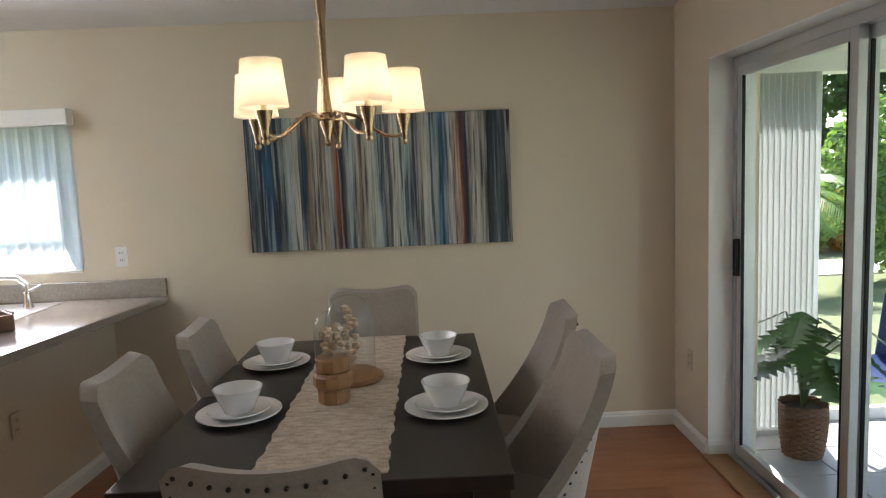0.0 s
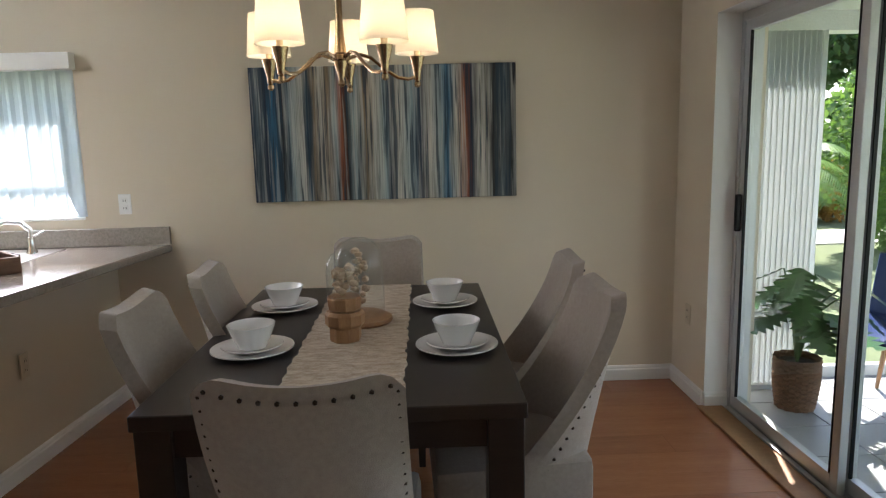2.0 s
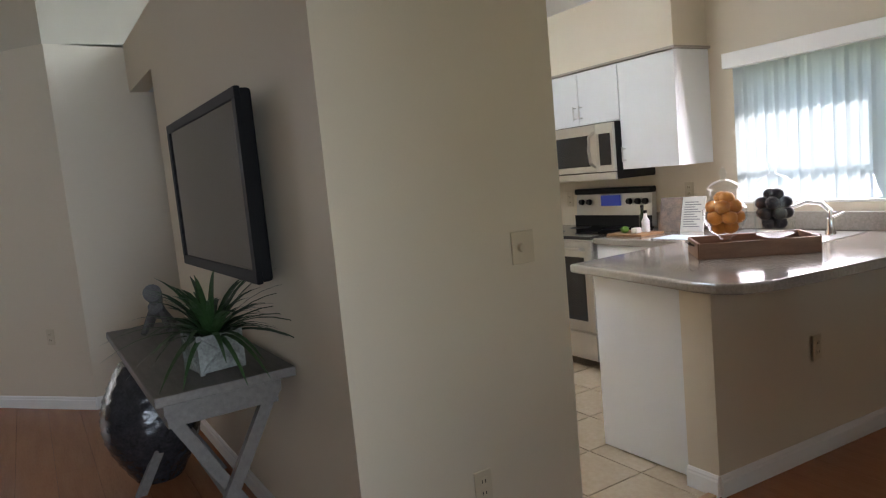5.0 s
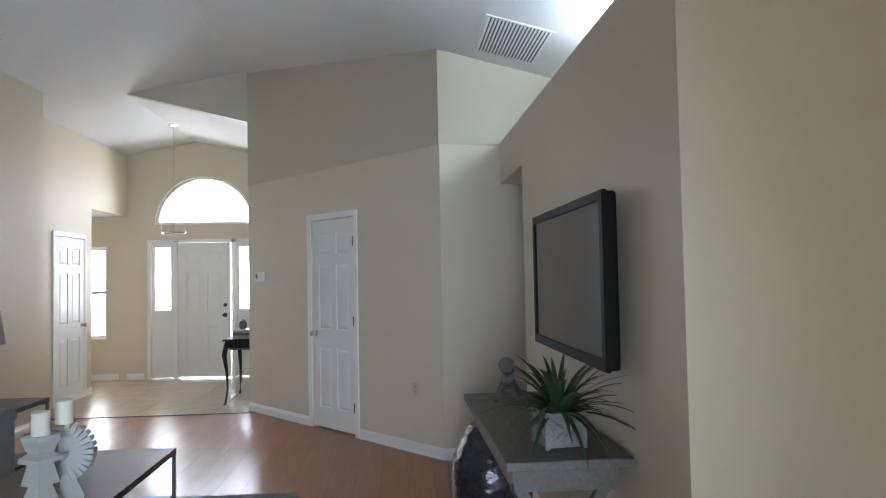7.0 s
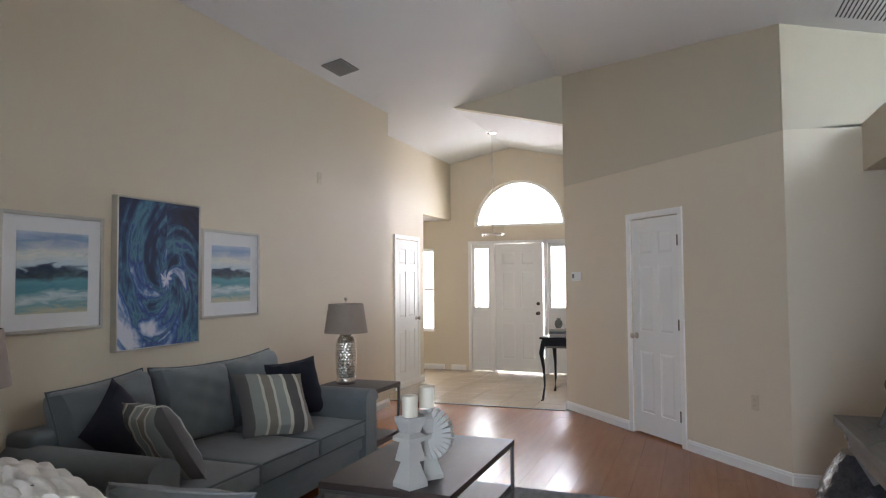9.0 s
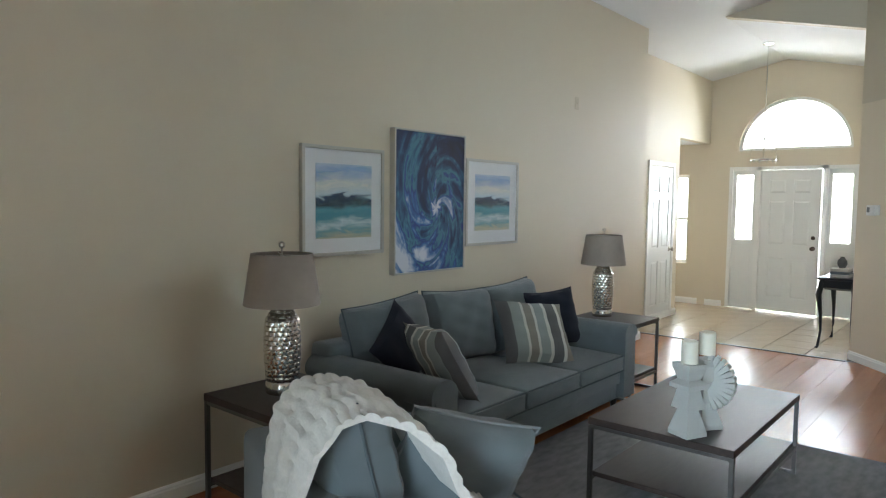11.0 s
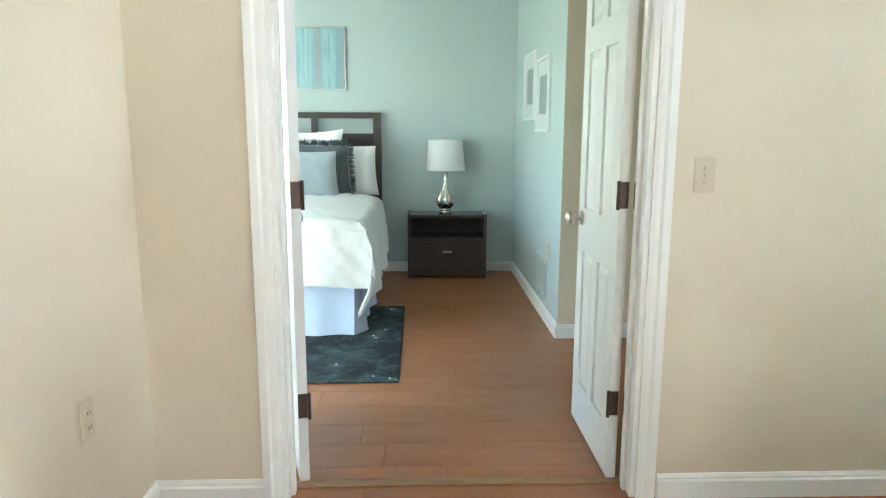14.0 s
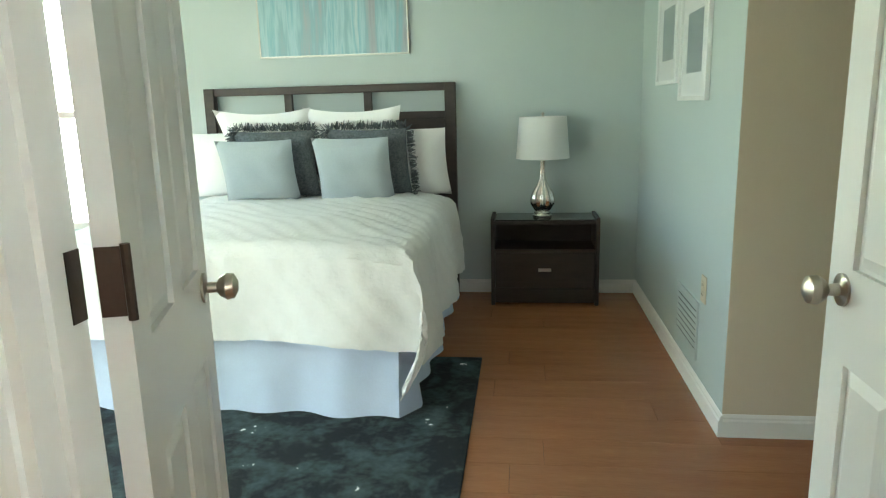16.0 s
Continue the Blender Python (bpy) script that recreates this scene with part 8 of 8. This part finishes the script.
# laid in rows along x: (x0, x1, y0, y1)
ZONES = [(-1.615, XE + 0.09, 1.62, YN), (-7.42, XE + 0.09, YS - T, 1.62), (-5.2, -4.27, 1.62, YN), (-2.7, 4.0, BY, YS - T)]
for zx0, zx1, zy0, zy1 in ZONES:
    y = zy0
    while y < zy1 - 0.01:
        x = zx0
        ln = PL * rng.uniform(0.25, 1.0)
        while x < zx1 - 0.02:
            e = min(x + ln, zx1)
            near = (-2.0 < x < 1.9 and -6.6 < y < -1.2) or (-1.7 < x < 1.9 and 0.2 < y < 3.75)
            if near and y + PW <= zy1 + 0.001 and count < 300:
                me = FULL if abs(e - x - PL) < 1e-4 else plank_mesh(e - x)
                ob = new("plank", me)
                ob.parent = FLOOR
                ob.location = (x, y, 0)
                count += 1
            else:
                n0 = len(rest_v)
                y1_ = min(y + PW, zy1) - 0.0012
                rest_v += [(a, b, c) for c in (-0.013, 0) for a, b in ((x, y), (e - 0.0012, y), (e - 0.0012, y1_), (x, y1_))]
                rest_f += [tuple(n0 + i for i in f) for f in ((4, 5, 6, 7), (0, 3, 2, 1), (0, 1, 5, 4), (1, 2, 6, 5), (2, 3, 7, 6), (3, 0, 4, 7))]
            x = e
            ln = PL
        y += PW
me = bpy.data.meshes.new("planks")
me.from_pydata(rest_v, [], rest_f)
me.materials.append(LAM)
ob = new("planks", me)
ob.parent = FLOOR
ob["kind"] = "stuff"

TILE = mat("beige_ceramic_tile", (0.50, 0.40, 0.29), 0.25, second=(0.40, 0.31, 0.21), scale=5, bump=0.06, fine=40)
PORCH = mat("grey_porch_tile", (0.42, 0.43, 0.43), 0.35, second=(0.33, 0.34, 0.34), scale=5, bump=0.08, fine=40)
GROUT = mat("grout", (0.30, 0.25, 0.19), 0.9, bump=0.2)


def tiles(parent, x0, x1, y0, y1, size, z, material, turn=0.0):
    own = box(0.003, size - 0.003, 0.003, size - 0.003, -0.012, 0, 0.002, 1)
    me = bpy.data.meshes.new("tile")
    own.to_mesh(me)
    own.free()
    me.materials.append(material)
    nx, ny = math.ceil((x1 - x0) / size), math.ceil((y1 - y0) / size)
    for i in range(nx):
        for j in range(ny):
            ob = new("tile", me)
            ob.parent = parent
            ob.location = (x0 + i * size, y0 + j * size, z)
            sx, sy = min(1.0, (x1 - x0 - i * size) / size), min(1.0, (y1 - y0 - j * size) / size)
            ob.scale = (sx, sy, 1)


kf = struct("floor_kitchen", box(-4.27, -1.617, YT + T, YN, -0.013, -0.004), GROUT, "beige tiled kitchen floor", "floor")
tiles(kf, -4.27, -1.617, YT + T, YN, 0.33, 0.001, TILE)
ff = struct("floor_foyer", box(XW, -7.42, -6.4, FY1, -0.013, -0.004), GROUT, "beige tiled foyer floor", "floor")
tiles(ff, XW, -7.42, -6.4, FY1, 0.42, 0.001, TILE)
struct("trim_foyer_strip", box(-7.45, -7.40, FY0, FY1, 0.0015, 0.008, 0.002), ESPRESSO, "dark wooden strip between tile and laminate", "trim")
struct("trim_kitchen_strip", box(-1.64, -1.60, 1.60, 2.20, 0.0015, 0.009, 0.002), OAK, "light wooden strip between tile and laminate", "trim")
tiles(bpy.data.objects["floor_porch"], 2.04, 4.53, -2.2, 3.90, 0.33, -0.04, PORCH)
